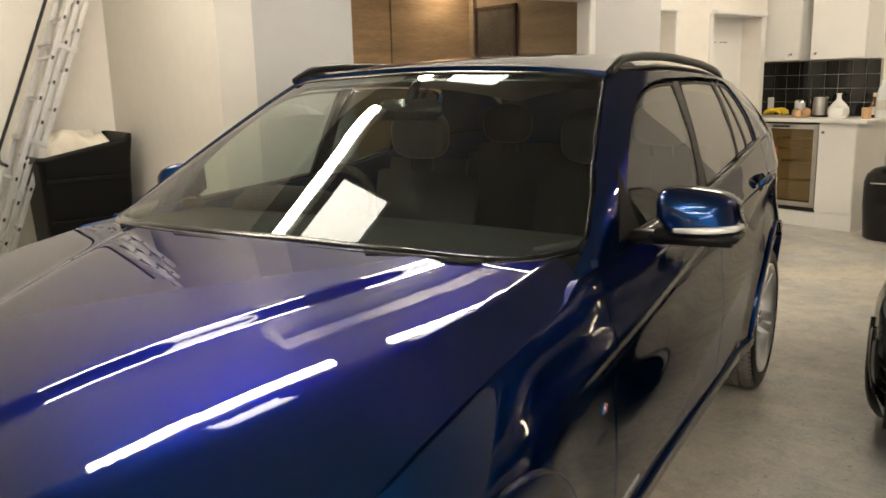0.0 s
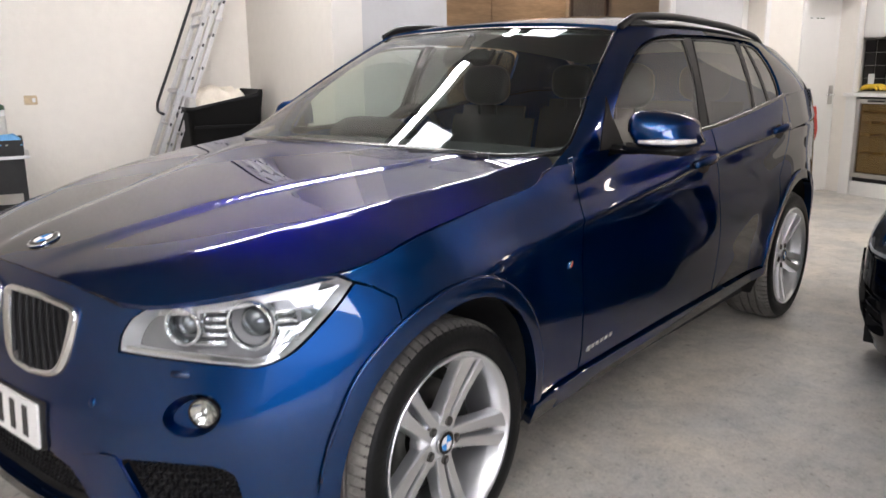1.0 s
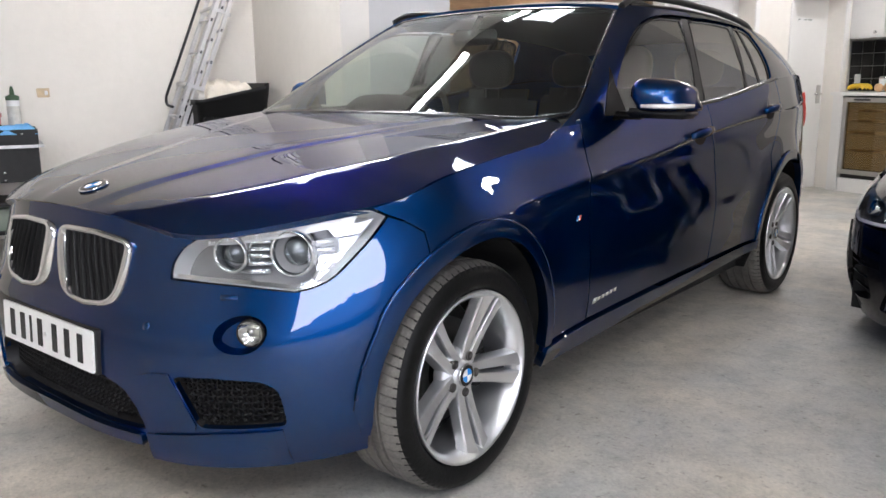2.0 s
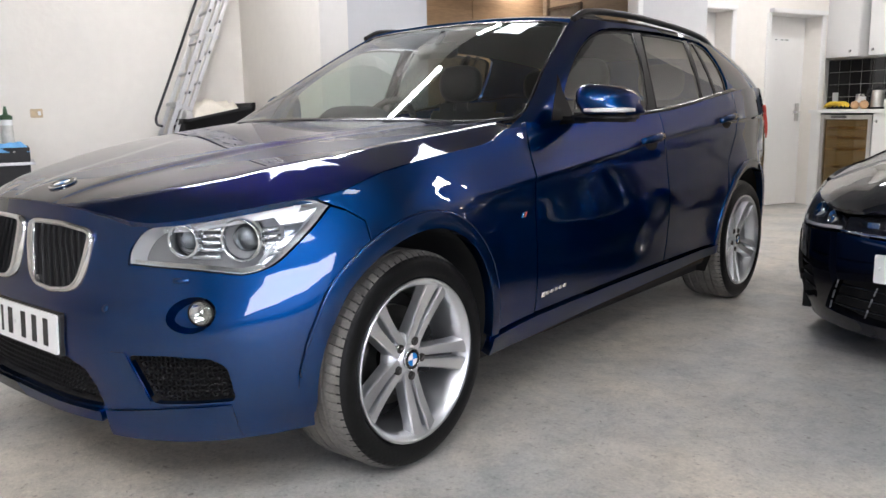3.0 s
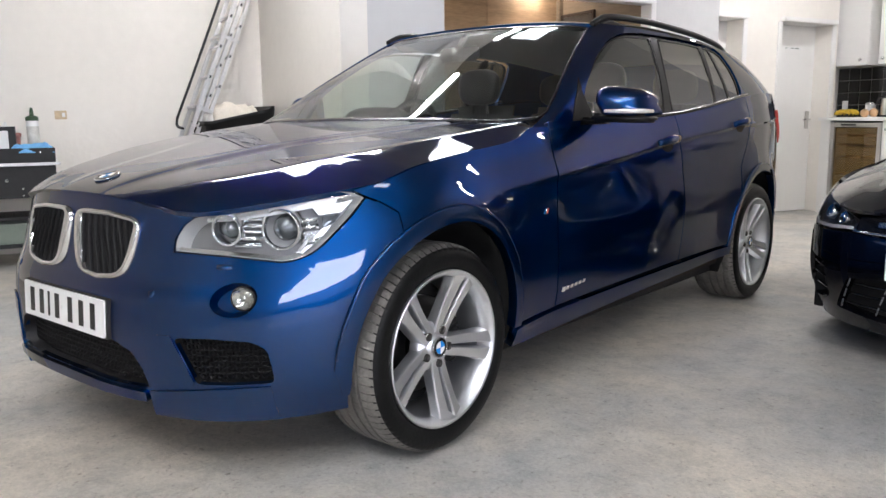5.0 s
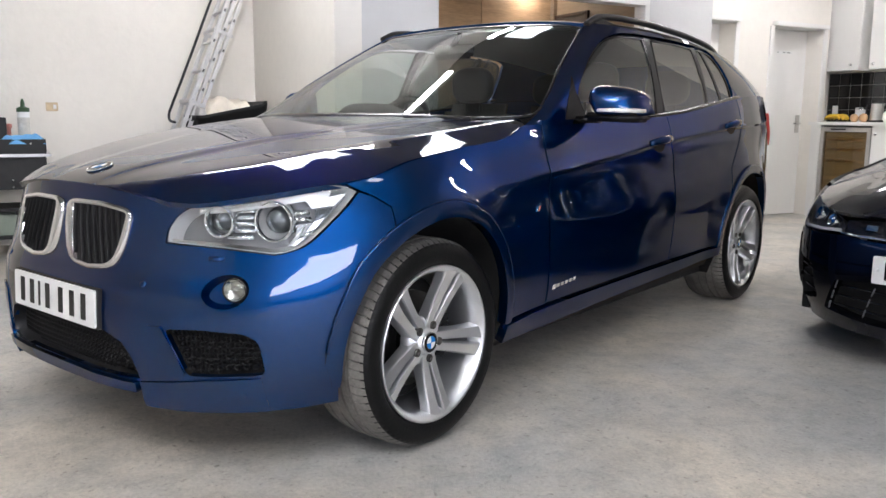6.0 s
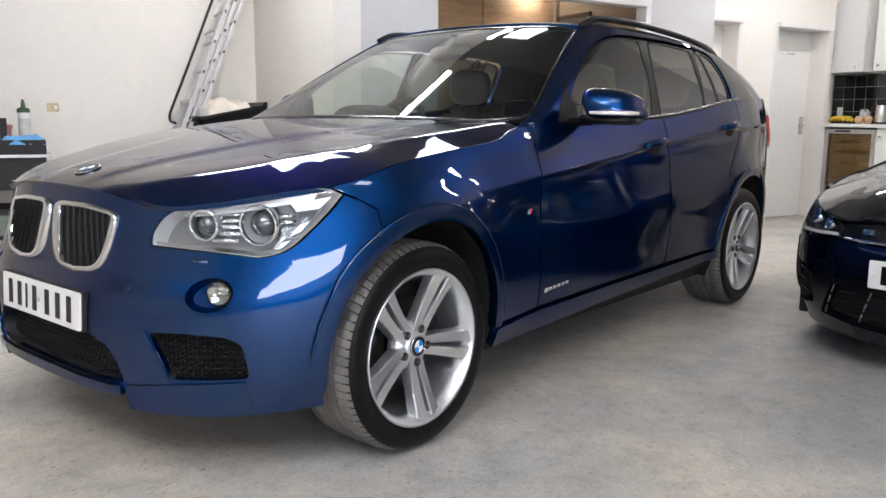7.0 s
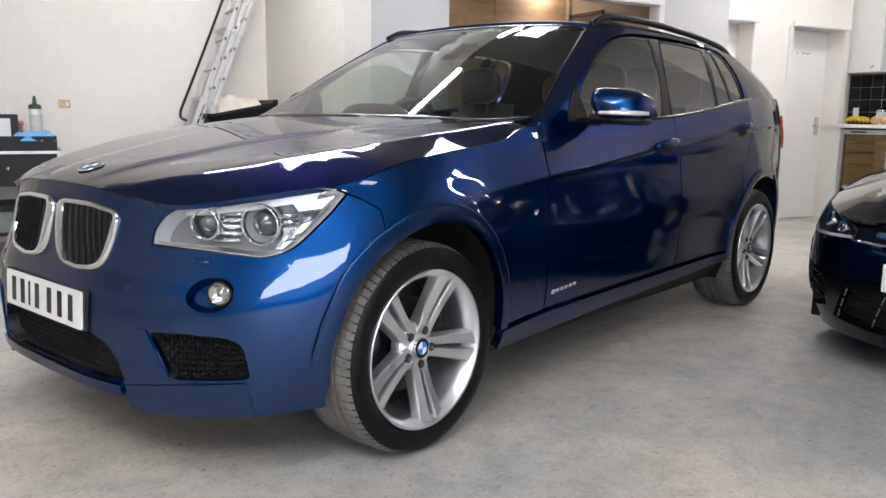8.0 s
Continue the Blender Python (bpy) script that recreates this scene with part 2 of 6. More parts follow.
def hermite(table):
    """A smooth curve through (u, value) pairs, with no overshoot."""
    us, vs = [a for a, _ in table], [b for _, b in table]
    k = len(us)
    d = [(vs[i + 1] - vs[i]) / (us[i + 1] - us[i]) for i in range(k - 1)]
    s = [d[0]] + [0 if d[i - 1] * d[i] <= 0 else 2 * d[i - 1] * d[i] / (d[i - 1] + d[i]) for i in range(1, k - 1)] + [d[-1]]

    def f(u):
        if u <= us[0]:
            return vs[0] + s[0] * (u - us[0])
        if u >= us[-1]:
            return vs[-1] + s[-1] * (u - us[-1])
        i = 0
        while u > us[i + 1]:
            i += 1
        h = us[i + 1] - us[i]
        q = (u - us[i]) / h
        return ((1 + 2 * q) * (1 - q) ** 2 * vs[i] + q * (1 - q) ** 2 * h * s[i] + q * q * (3 - 2 * q) * vs[i + 1] + q * q * (q - 1) * h * s[i + 1])
    return f


def curve(pts, steps=8, closed=False):
    """Catmull-Rom points through pts (any dimension)."""
    pts = [tuple(p) for p in pts]
    k, out = len(pts), []
    for i in range(k if closed else k - 1):
        g = (lambda j: pts[j % k]) if closed else (lambda j: pts[min(max(j, 0), k - 1)])
        a, b, c, d = g(i - 1), g(i), g(i + 1), g(i + 2)
        for j in range(steps):
            u = j / steps
            out.append(tuple(0.5 * (2 * q + (r - p) * u + (2 * p - 5 * q + 4 * r - s) * u * u + (3 * q - p - 3 * r + s) * u ** 3) for p, q, r, s in zip(a, b, c, d)))
    if not closed:
        out.append(pts[-1])
    return out


def rounded(pts, r, steps=5):
    """A closed polygon with its corners rounded by r (a number, or one for each corner)."""
    out, k = [], len(pts)
    for i, p in enumerate(pts):
        rad = r[i] if isinstance(r, (list, tuple)) else r
        p, a, b = Vector(p), Vector(pts[i - 1]), Vector(pts[(i + 1) % k])
        if rad <= 0:
            out.append(tuple(p))
            continue
        da, db = (a - p), (b - p)
        ra, rb = min(rad, da.length * 0.49), min(rad, db.length * 0.49)
        s, e = p + da.normalized() * ra, p + db.normalized() * rb
        for j in range(steps + 1):
            u = j / steps
            out.append(tuple(s * (1 - u) ** 2 + p * 2 * u * (1 - u) + e * u * u))
    return out


def shrink(poly, d):
    """The closed 2D polygon moved inwards by d (negative: outwards)."""
    area = sum(poly[i - 1][0] * p[1] - p[0] * poly[i - 1][1] for i, p in enumerate(poly))
    sg = 1 if area > 0 else -1
    out, k = [], len(poly)
    for i in range(k):
        a, p, b = Vector(poly[i - 1]), Vector(poly[i]), Vector(poly[(i + 1) % k])
        e, f = (p - a), (b - p)
        if e.length < 1e-7 or f.length < 1e-7:
            continue
        n1, n2 = Vector((-e.y, e.x)).normalized() * sg, Vector((-f.y, f.x)).normalized() * sg
        n = n1 + n2
        if n.length < 1e-4:
            continue
        n.normalize()
        out.append(tuple(p + n * d / max(0.5, n.dot(n1))))
    return out


def inside(p, poly):
    hit = False
    for i, b in enumerate(poly):
        a = poly[i - 1]
        if (a[1] > p[1]) != (b[1] > p[1]) and p[0] < (b[0] - a[0]) * (p[1] - a[1]) / (b[1] - a[1]) + a[0]:
            hit = not hit
    return hit


def tidy(poly):
    out = []
    for p in poly:
        if not out or math.hypot(p[0] - out[-1][0], p[1] - out[-1][1]) > 2e-4:
            out.append((p[0], p[1]))
    if math.hypot(out[0][0] - out[-1][0], out[0][1] - out[-1][1]) < 2e-4:
        out.pop()
    return out


def cut_sheet(outline, step, holes=()):
    """A flat bmesh of the outline less its holes, cut into cells of about the given step (one number, or one each way)."""
    loops = [tidy(outline)] + [tidy(h) for h in holes]
    pts, edges = [], []
    for lp in loops:
        k = len(pts)
        pts += [Vector(p) for p in lp]
        edges += [(k + i, k + (i + 1) % len(lp)) for i in range(len(lp))]
    got = delaunay_2d_cdt(pts, edges, [], 0, 1e-6)
    bm = bmesh.new()
    vs = [bm.verts.new((v.x, v.y, 0)) for v in got[0]]
    for tri in got[2]:
        c = sum((got[0][i] for i in tri), Vector((0, 0))) / len(tri)
        if inside(c, loops[0]) and not any(inside(c, h) for h in loops[1:]):
            f = bm.faces.new([vs[i] for i in tri])
            f.normal_update()
            if f.normal.z < 0:
                f.normal_flip()
    for v in bm.verts[:]:
        if not v.link_faces:
            bm.verts.remove(v)
    su, sv = step if isinstance(step, tuple) else (step, step)
    for axis, s in ((0, su), (1, sv)):
        lo, hi = min(v.co[axis] for v in bm.verts), max(v.co[axis] for v in bm.verts)
        k = max(1, int(math.ceil((hi - lo) / s)))
        nrm = Vector((1, 0, 0)) if axis == 0 else Vector((0, 1, 0))
        for i in range(1, k):
            bmesh.ops.bisect_plane(bm, geom=bm.verts[:] + bm.edges[:] + bm.faces[:], dist=1e-6, plane_co=nrm * (lo + (hi - lo) * i / k + 1.3e-5), plane_no=nrm)
    return bm


def skin(name, outline, surf, mat, parent=None, step=0.03, depth=0.018, lift=0.0, side=1, label="", smooth=True, holes=()):
    """A panel: the 2D outline laid on the surface surf(u, v), with its edges turned inwards by depth. side -1: its mirror image."""
    bm = cut_sheet(outline, step, holes)
    e = 1e-4

    def at(u, v):
        return Vector(surf(u, v))

    def nrm(u, v):
        n = (at(u + e, v) - at(u - e, v)).cross(at(u, v + e) - at(u, v - e))
        return n.normalized() if n.length > 0 else Vector((1, 0, 0))
    spots = {v: (v.co.x, v.co.y) for v in bm.verts}
    place = {}
    for v, (a, b) in spots.items():
        n = nrm(a, b)
        place[v] = (at(a, b) + n * lift, n)
    rim = [ed for ed in bm.edges if len(ed.link_faces) == 1] if depth else []
    quads = []
    twin = {}
    for ed in rim:
        for lp in ed.link_loops:
            quads.append((lp.vert, lp.link_loop_next.vert))
    for v, (co, n) in place.items():
        v.co = co
    for a, b in quads:
        for v in (a, b):
            if v not in twin:
                co, n = place[v]
                twin[v] = (bm.verts.new(co), bm.verts.new(co - n * depth))
    for a, b in quads:
        a0, a1 = twin[a]
        b0, b1 = twin[b]
        bm.faces.new((b0, a0, a1, b1))
    if side < 0:
        for v in bm.verts:
            v.co.x = -v.co.x
        bmesh.ops.reverse_faces(bm, faces=bm.faces[:])
    bm.verts.index_update()
    turned = [(place[v][1].x * side, place[v][1].y, place[v][1].z) if v in place else (0.0, 0.0, 0.0) for v in bm.verts]
    return part(name, bm, mat, parent, label, smooth, turned)


def collar(outline, surf, top, low_, bm=None, side=1, grow=0.0):
    """A wall along the outline on surf, from the lift top to the lift low_; its lower edge may be drawn in by grow."""
    bm = bm or bmesh.new()
    e = 1e-4
    inner = shrink(outline, grow) if grow else outline
    rows = ([], [])
    for row, line, lift in ((rows[0], outline, top), (rows[1], inner, low_)):
        for u, v in line:
            p = Vector(surf(u, v))
            n = (Vector(surf(u + e, v)) - Vector(surf(u - e, v))).cross(Vector(surf(u, v + e)) - Vector(surf(u, v - e))).normalized()
            q = p + n * lift
            row.append(bm.verts.new((q.x * side, q.y, q.z)))
    k = min(len(rows[0]), len(rows[1]))
    fs = [bm.faces.new((rows[0][i], rows[0][(i + 1) % k], rows[1][(i + 1) % k], rows[1][i])) for i in range(k)]
    bmesh.ops.recalc_face_normals(bm, faces=fs)
    return bm


def ring_on(outline, surf, width, lift, depth, side=1):
    """A raised frame along the outline on surf: width inwards, rounded, standing lift proud."""
    bm = bmesh.new()
    e = 1e-4
    rows = []
    for ins, up in ((0, -depth), (0, lift * 0.6), (0.25, lift), (0.75, lift), (1, lift * 0.6), (1, -depth)):
        row = []
        for u, v in (shrink(outline, width * ins) if ins else outline):
            p = Vector(surf(u, v))
            n = (Vector(surf(u + e, v)) - Vector(surf(u - e, v))).cross(Vector(surf(u, v + e)) - Vector(surf(u, v - e))).normalized()
            q = p + n * up
            row.append(bm.verts.new((q.x * side, q.y, q.z)))
        rows.append(row)
    k = min(len(r) for r in rows)
    for a, b in zip(rows, rows[1:]):
        for i in range(k):
            bm.faces.new((a[i], a[(i + 1) % k], b[(i + 1) % k], b[i]))
    bmesh.ops.recalc_face_normals(bm, faces=bm.faces[:])
    return bm


def on_surf(surf, u, v, lift=0.0):
    """A pose on surf: z along its normal, x along u."""
    e = 1e-3
    p, a, b = Vector(surf(u, v)), Vector(surf(u + e, v)) - Vector(surf(u - e, v)), Vector(surf(u, v + e)) - Vector(surf(u, v - e))
    n = a.cross(b).normalized()
    x = a.normalized()
    y = n.cross(x)
    m = Matrix((x, y, n)).transposed().to_4x4()
    m.translation = p + n * lift
    return m


def box(bm, lo, hi, bevel=0.0, m=None):
    r = bmesh.ops.create_cube(bm, size=1)
    mid = [(a + b) / 2 for a, b in zip(lo, hi)]
    siz = [abs(b - a) for a, b in zip(lo, hi)]
    bmesh.ops.transform(bm, matrix=(m or Matrix()) @ Matrix.LocRotScale(mid, None, siz), verts=r["verts"])
    if bevel:
        es = list({e for v in r["verts"] for e in v.link_edges})
        bmesh.ops.bevel(bm, geom=es, offset=bevel, segments=2, affect="EDGES", clamp_overlap=True)
    return bm


def boxes(*args, bevel=0.0):
    bm = bmesh.new()
    for lo, hi in args:
        box(bm, lo, hi, bevel)
    return bm


def lathe(profile, steps=48, axis="z", bm=None):
    """A body of revolution from (radius, height) pairs."""
    bm = bm or bmesh.new()
    rings = []
    for r, h in profile:
        ring = []
        for i in range(steps):
            a = 2 * math.pi * i / steps
            c, s = r * math.cos(a), r * math.sin(a)
            ring.append(bm.verts.new((c, s, h) if axis == "z" else (h, c, s)))
        rings.append(ring)
    for p, q in zip(rings, rings[1:]):
        for i in range(steps):
            j = (i + 1) % steps
            bm.faces.new((p[i], p[j], q[j], q[i]))
    return bm


def tube(pts, radius, sides=8, bm=None, caps=True, squash=None):
    """A round bar along the points; radius a number or one for each point. squash: (sideways, upwards) factors."""
    bm = bm or bmesh.new()
    pts = [Vector(p) for p in pts]
    rings = []
    up = Vector((0, 0, 1))
    for i, p in enumerate(pts):
        d = (pts[min(i + 1, len(pts) - 1)] - pts[max(i - 1, 0)]).normalized()
        ref = up if abs(d.dot(up)) < 0.95 else Vector((1, 0, 0))
        a = d.cross(ref).normalized()
        b = a.cross(d).normalized()
        r = radius[i] if isinstance(radius, (list, tuple)) else radius
        qa, qb = squash or (1, 1)
        rings.append([bm.verts.new(p + (a * math.cos(2 * math.pi * j / sides) * qa + b * math.sin(2 * math.pi * j / sides) * qb) * r) for j in range(sides)])
    for p, q in zip(rings, rings[1:]):
        for i in range(sides):
            j = (i + 1) % sides
            bm.faces.new((p[i], p[j], q[j], q[i]))
    if caps:
        bm.faces.new(rings[0][::-1])
        bm.faces.new(rings[-1])
    bmesh.ops.recalc_face_normals(bm, faces=bm.faces[:])
    return bm


def slab(outline, height, bm=None, m=None):
    """The 2D outline raised from z 0 to height."""
    bm = bm or bmesh.new()
    lo = [bm.verts.new((p[0], p[1], 0)) for p in outline]
    hi = [bm.verts.new((p[0], p[1], height)) for p in outline]
    k = len(lo)
    fs = [bm.faces.new(lo[::-1]), bm.faces.new(hi)]
    for i in range(k):
        fs.append(bm.faces.new((lo[i], lo[(i + 1) % k], hi[(i + 1) % k], hi[i])))
    bmesh.ops.recalc_face_normals(bm, faces=fs)
    if m is not None:
        bmesh.ops.transform(bm, matrix=m, verts=lo + hi)
    return bm

# ---- the body surfaces of the blue car: x to its left flank, y from the front axle to the tail, z up ----
WHEEL_R, BASE = 0.332, 2.76
YC, QQ, KA = 0.0, 2.2, 0.7
square = hermite([(0.2, 3.3), (0.5, 3.2), (0.65, 2.8), (0.78, 2.5), (0.9, 2.5)])
flank = hermite([(0.0, 0.845), (0.12, 0.872), (0.30, 0.888), (0.55, 0.897), (0.75, 0.895), (0.88, 0.882), (1.0, 0.855)])
shoulder = hermite([(-0.4, 0.855), (-0.1, 0.91), (0.10, 0.932), (0.39, 0.962), (0.62, 0.995), (1.0, 1.015), (1.42, 1.03), (1.8, 1.05), (2.4, 1.118), (2.63, 1.145), (3.0, 1.17), (3.6, 1.16)])
waist = hermite([(0.0, 1.0), (0.5, 1.0), (1.2, 0.995), (2.2, 1.0), (2.8, 0.988), (3.1, 0.950), (3.3, 0.898), (3.5, 0.81), (3.6, 0.75)])
nose = hermite([(0.19, -0.735), (0.25, -0.755), (0.36, -0.765), (0.45, -0.770), (0.54, -0.762), (0.60, -0.738), (0.70, -0.722), (0.79, -0.704), (0.84, -0.690), (0.90, -0.63)])
nose_corner = hermite([(0.19, -0.735), (0.25, -0.752), (0.36, -0.763), (0.45, -0.765), (0.54, -0.756), (0.60, -0.745), (0.70, -0.722), (0.79, -0.704), (0.84, -0.690), (0.90, -0.63)])
bone = hermite([(-0.3, 0.77), (0.42, 0.816), (0.60, 0.834), (1.245, 0.893), (1.466, 0.917), (2.34, 0.985), (3.2, 1.03)])


def bell(u, w):
    return math.exp(-(u / w) ** 2)


def flank_x(y, z):
    v = (z - 0.24) / (shoulder(y) - 0.24)
    # behind the lamps the shoulder leans in a little more
    lean = max(0.0, min(1.0, y / 0.3)) * (0.007 * bell(v - 0.88, 0.07) + 0.009 * max(0.0, min(1.0, (v - 0.75) / 0.25)) ** 3)
    x = (flank(v) - lean) * waist(y)
    s = 1 / (1 + math.exp(-(y - 0.45) / 0.09)) * (1 - 1 / (1 + math.exp(-(y - 3.3) / 0.1)))
    q = z - bone(y)
    # above the swage line the door leans inwards, below it the panel is undercut
    step = 1 / (1 + math.exp(-(q + 0.008) / 0.004))
    x += s * (0.010 * step * math.exp(-max(q, 0.0) / 0.075) - 0.005 * bell(q + 0.13, 0.09) + 0.004 * bell(q + 0.34, 0.10))
    return x


def arch_at(y, z):
    """1 on the edge of a wheel opening, less within."""
    if y < 1.4:
        return math.hypot((y - 0.014) / (0.372 if y < 0.014 else 0.350), (z - 0.348) / 0.388)
    return math.hypot((y - 2.75) / 0.40, (z - 0.345) / 0.395)


def flare(y, z):
    e = arch_at(y, z)
    if e > 1.9:
        return 0.0
    # the front bulge is fullest over the wheel
    up = 1.0 if y > 1.4 else (0.36 if y < 0.014 else 0.25) + (0.64 if y < 0.014 else 0.75) * max(0.0, min(1.0, (z - 0.348) / 0.388 / max(e, 0.5))) ** 2
    return 0.004 / (1 + math.exp((e - 1.085) / 0.03)) + (0.028 * up if y < 1.4 else 0.014) * bell(e - 1.08, 0.26) * (1 if z > 0.3 else max(0.0, 1 - (0.3 - z) / 0.08))


def low(a, z):
    """The lower body: a runs along the flank and, before YC, round the front corner to the middle of the nose."""
    if a >= YC:
        x, y = flank_x(a, z), a
    else:
        t = (YC - a) / KA
        c, s = math.cos(t), math.sin(t)
        f = max(s, 0.0) ** 4
        w, d = flank_x(YC, z), YC - nose(z) * f - nose_corner(z) * (1 - f)
        x, y = w * abs(c) ** (2 / square(z)) * (1 if c >= 0 else -1), YC - d * max(s, 0.0) ** (2 / QQ)
    if abs(x) > 0.5:
        x += math.copysign(flare(y, z), x)
    return x, y, z


def on_front(x, z):
    w = flank_x(YC, z)
    t = math.acos((min(abs(x), w) / w) ** (square(z) / 2))
    if x < 0:
        t = math.pi - t
    return YC - KA * t, z


def on_side(y, z):
    if y >= YC:
        return y, z
    d = YC - nose(z)
    return YC - KA * math.asin(min(1, (YC - y) / d) ** (QQ / 2)), z


crown = hermite([(-0.74, 0.805), (-0.71, 0.826), (-0.60, 0.863), (-0.40, 0.906), (0.0, 0.974), (0.4, 1.024), (0.6, 1.044), (0.8, 1.055)])
hood_side = hermite([(-0.72, 0.25), (-0.674, 0.42), (-0.625, 0.53), (-0.578, 0.606), (-0.496, 0.696), (-0.398, 0.769), (-0.3, 0.815), (-0.234, 0.841), (-0.113, 0.854), (0.1, 0.853), (0.3, 0.848), (0.8, 0.848)])
hood_low = hermite([(-0.72, 0.812), (-0.674, 0.803), (-0.625, 0.795), (-0.578, 0.804), (-0.496, 0.822), (-0.398, 0.841), (-0.3, 0.854), (-0.234, 0.866), (-0.113, 0.902), (0.10, 0.932), (0.39, 0.962), (0.62, 0.995), (0.8, 1.01)])


hood_fall = hermite([(-0.7, 0.33), (-0.5, 0.325), (-0.38, 0.315), (-0.28, 0.29), (-0.15, 0.25), (0.0, 0.20), (0.1, 0.17), (0.2, 0.145), (0.3, 0.12), (0.5, 0.11), (0.8, 0.11)])
dome_edge = hermite([(-0.7, 0.13), (-0.53, 0.172), (-0.4, 0.20), (-0.25, 0.235), (-0.1, 0.285), (0.05, 0.35), (0.27, 0.445), (0.4, 0.50), (0.7, 0.60)])
nose_line = hermite([(0.0, -0.696), (0.12, -0.695), (0.24, -0.689), (0.34, -0.677), (0.41, -0.664), (0.467, -0.655), (0.6, -0.64)])
nose_drop = hermite([(0.0, 0.001), (0.12, 0.001), (0.24, 0.001), (0.34, 0.005), (0.41, 0.004), (0.45, 0.002), (0.48, 0.0), (1.0, 0.0)])


def hood(x, y):
    """The bonnet: a gently crowned top, a soft edge, and sides that fall to the shut line."""
    w, lo, top = hood_side(y), hood_low(y), crown(y)
    u = min(abs(x) / w, 1.2)
    flat = top - 0.018 * u ** 2.5
    fw = hood_fall(y)
    edge_z = top - 0.018 * (1 - fw) ** 2.5
    v = (1 - u) / fw
    # the side is flat along the cabin and rounder towards the lamps
    a = 0.9 - 0.2 * max(0.0, min(1.0, -y / 0.35))
    fall = lo + (edge_z - lo) * (a * v + (1 - a) * (1 - (1 - min(v, 1.0)) ** 2))
    k = 0.003 + 0.002 * max(0.0, min(1.0, -y / 0.35))
    h = max(0.0, min(1.0, 0.5 + 0.5 * (fall - flat) / k))
    z = fall * (1 - h) + flat * h - k * h * (1 - h)
    q = abs(x) - dome_edge(y)
    z += 0.009 / (1 + math.exp(q / 0.013)) * (1 - bell(y + 0.75, 0.12))
    z -= nose_drop(abs(x)) * bell(y - nose_line(abs(x)), 0.07)
    return x, y, z


belt_w = hermite([(0.5, 0.80), (1.0, 0.822), (2.0, 0.828), (2.6, 0.826), (2.9, 0.812), (3.1, 0.785), (3.3, 0.738), (3.5, 0.67)])
cant = hermite([(1.0, 1.415), (1.35, 1.435), (1.8, 1.44), (2.3, 1.425), (2.8, 1.385), (3.2, 1.33)])
screen_y = hermite([(0.98, 0.36), (1.04, 0.47), (1.24, 0.845), (1.41, 1.17), (1.48, 1.32)])
GP, GQ, GK = 3.4, 2.2, 0.5


def glass_x(y, z):
    b = shoulder(y)
    v = (z - b) / (cant(y) - b)
    return belt_w(y) - 0.085 * v - 0.060 * v * v


def house(a, z):
    """The glasshouse: a runs along the side windows and, before the corner, across the windscreen."""
    d = 0.30
    yc = screen_y(z) + d
    yw = max(yc, 0.9)
    w = glass_x(yw, z)
    if a >= 0:
        y = yc + a
        return glass_x(max(y, 0.9), z), y, z
    t = -a / GK
    c, s = math.cos(t), math.sin(t)
    x = w * abs(c) ** (2 / GP) * (1 if c >= 0 else -1)
    return x, yc - d * max(s, 0.0) ** (2 / GQ), z


def on_glass(y, z):
    yc = screen_y(z) + 0.30
    if y >= yc:
        return y - yc, z
    return -GK * math.asin(min(1, (yc - y) / 0.30) ** (GQ / 2)), z


def on_screen(x, z):
    w = glass_x(max(screen_y(z) + 0.30, 0.9), z)
    t = math.acos((min(abs(x), w) / w) ** (GP / 2))
    return -GK * (t if x >= 0 else math.pi - t), z


roof_mid = hermite([(1.15, 1.435), (1.35, 1.487), (1.6, 1.515), (1.9, 1.532), (2.3, 1.528), (2.9, 1.475), (3.4, 1.38)])


def roof(x, y):
    e = glass_x(y, cant(y)) + 0.0
    u = min(abs(x) / e, 1.15)
    return x, y, cant(y) + (roof_mid(y) - cant(y)) * (1 - u ** 2.6)


def arch(front, a0, a1, k, grow=1.0):
    """The edge of a wheel opening between two angles."""
    out = []
    for i in range(k + 1):
        c, d = math.cos(radians(a0 + (a1 - a0) * i / k)) * grow, math.sin(radians(a0 + (a1 - a0) * i / k)) * grow
        out.append((0.014 + (0.372 if c < 0 else 0.350) * c, 0.348 + 0.388 * d) if front else (2.75 + 0.40 * c, 0.345 + 0.395 * d))
    return out


def side_line(pts):
    return [on_side(y, z) for y, z in pts]


# ---- the blue car ----
car = thing("suv", "metallic blue compact SUV parked on the workshop floor", "car")
MID = YC - KA * math.pi / 2


def both(pts):
    """A left half outline on the nose, closed by its mirror image."""
    return pts + [(2 * MID - a, z) for a, z in pts[::-1]]


def front_line(pts):
    return [on_front(x, z) for x, z in pts]


LAMP = front_line(curve([(0.470, 0.690), (0.468, 0.722), (0.488, 0.760), (0.522, 0.784)], 4)) + front_line(curve([(0.60, 0.797), (0.69, 0.815)], 4)) + side_line([(-0.398, 0.838), (-0.344, 0.845), (-0.318, 0.842), (-0.290, 0.827)]) + side_line(curve([(-0.325, 0.79), (-0.363, 0.752), (-0.423, 0.695), (-0.464, 0.672), (-0.50, 0.664)], 4)) + front_line(curve([(0.684, 0.672), (0.623, 0.680), (0.54, 0.686)], 4))
VENT = rounded(front_line([(0.505, 0.456), (0.60, 0.459), (0.692, 0.449), (0.718, 0.425), (0.722, 0.329), (0.64, 0.326), (0.557, 0.326)]), 0.018, 3)
GRILLE_HALF = front_line([(0.0, 0.428), (0.27, 0.424), (0.35, 0.398), (0.385, 0.355), (0.405, 0.300), (0.24, 0.292), (0.0, 0.292)])
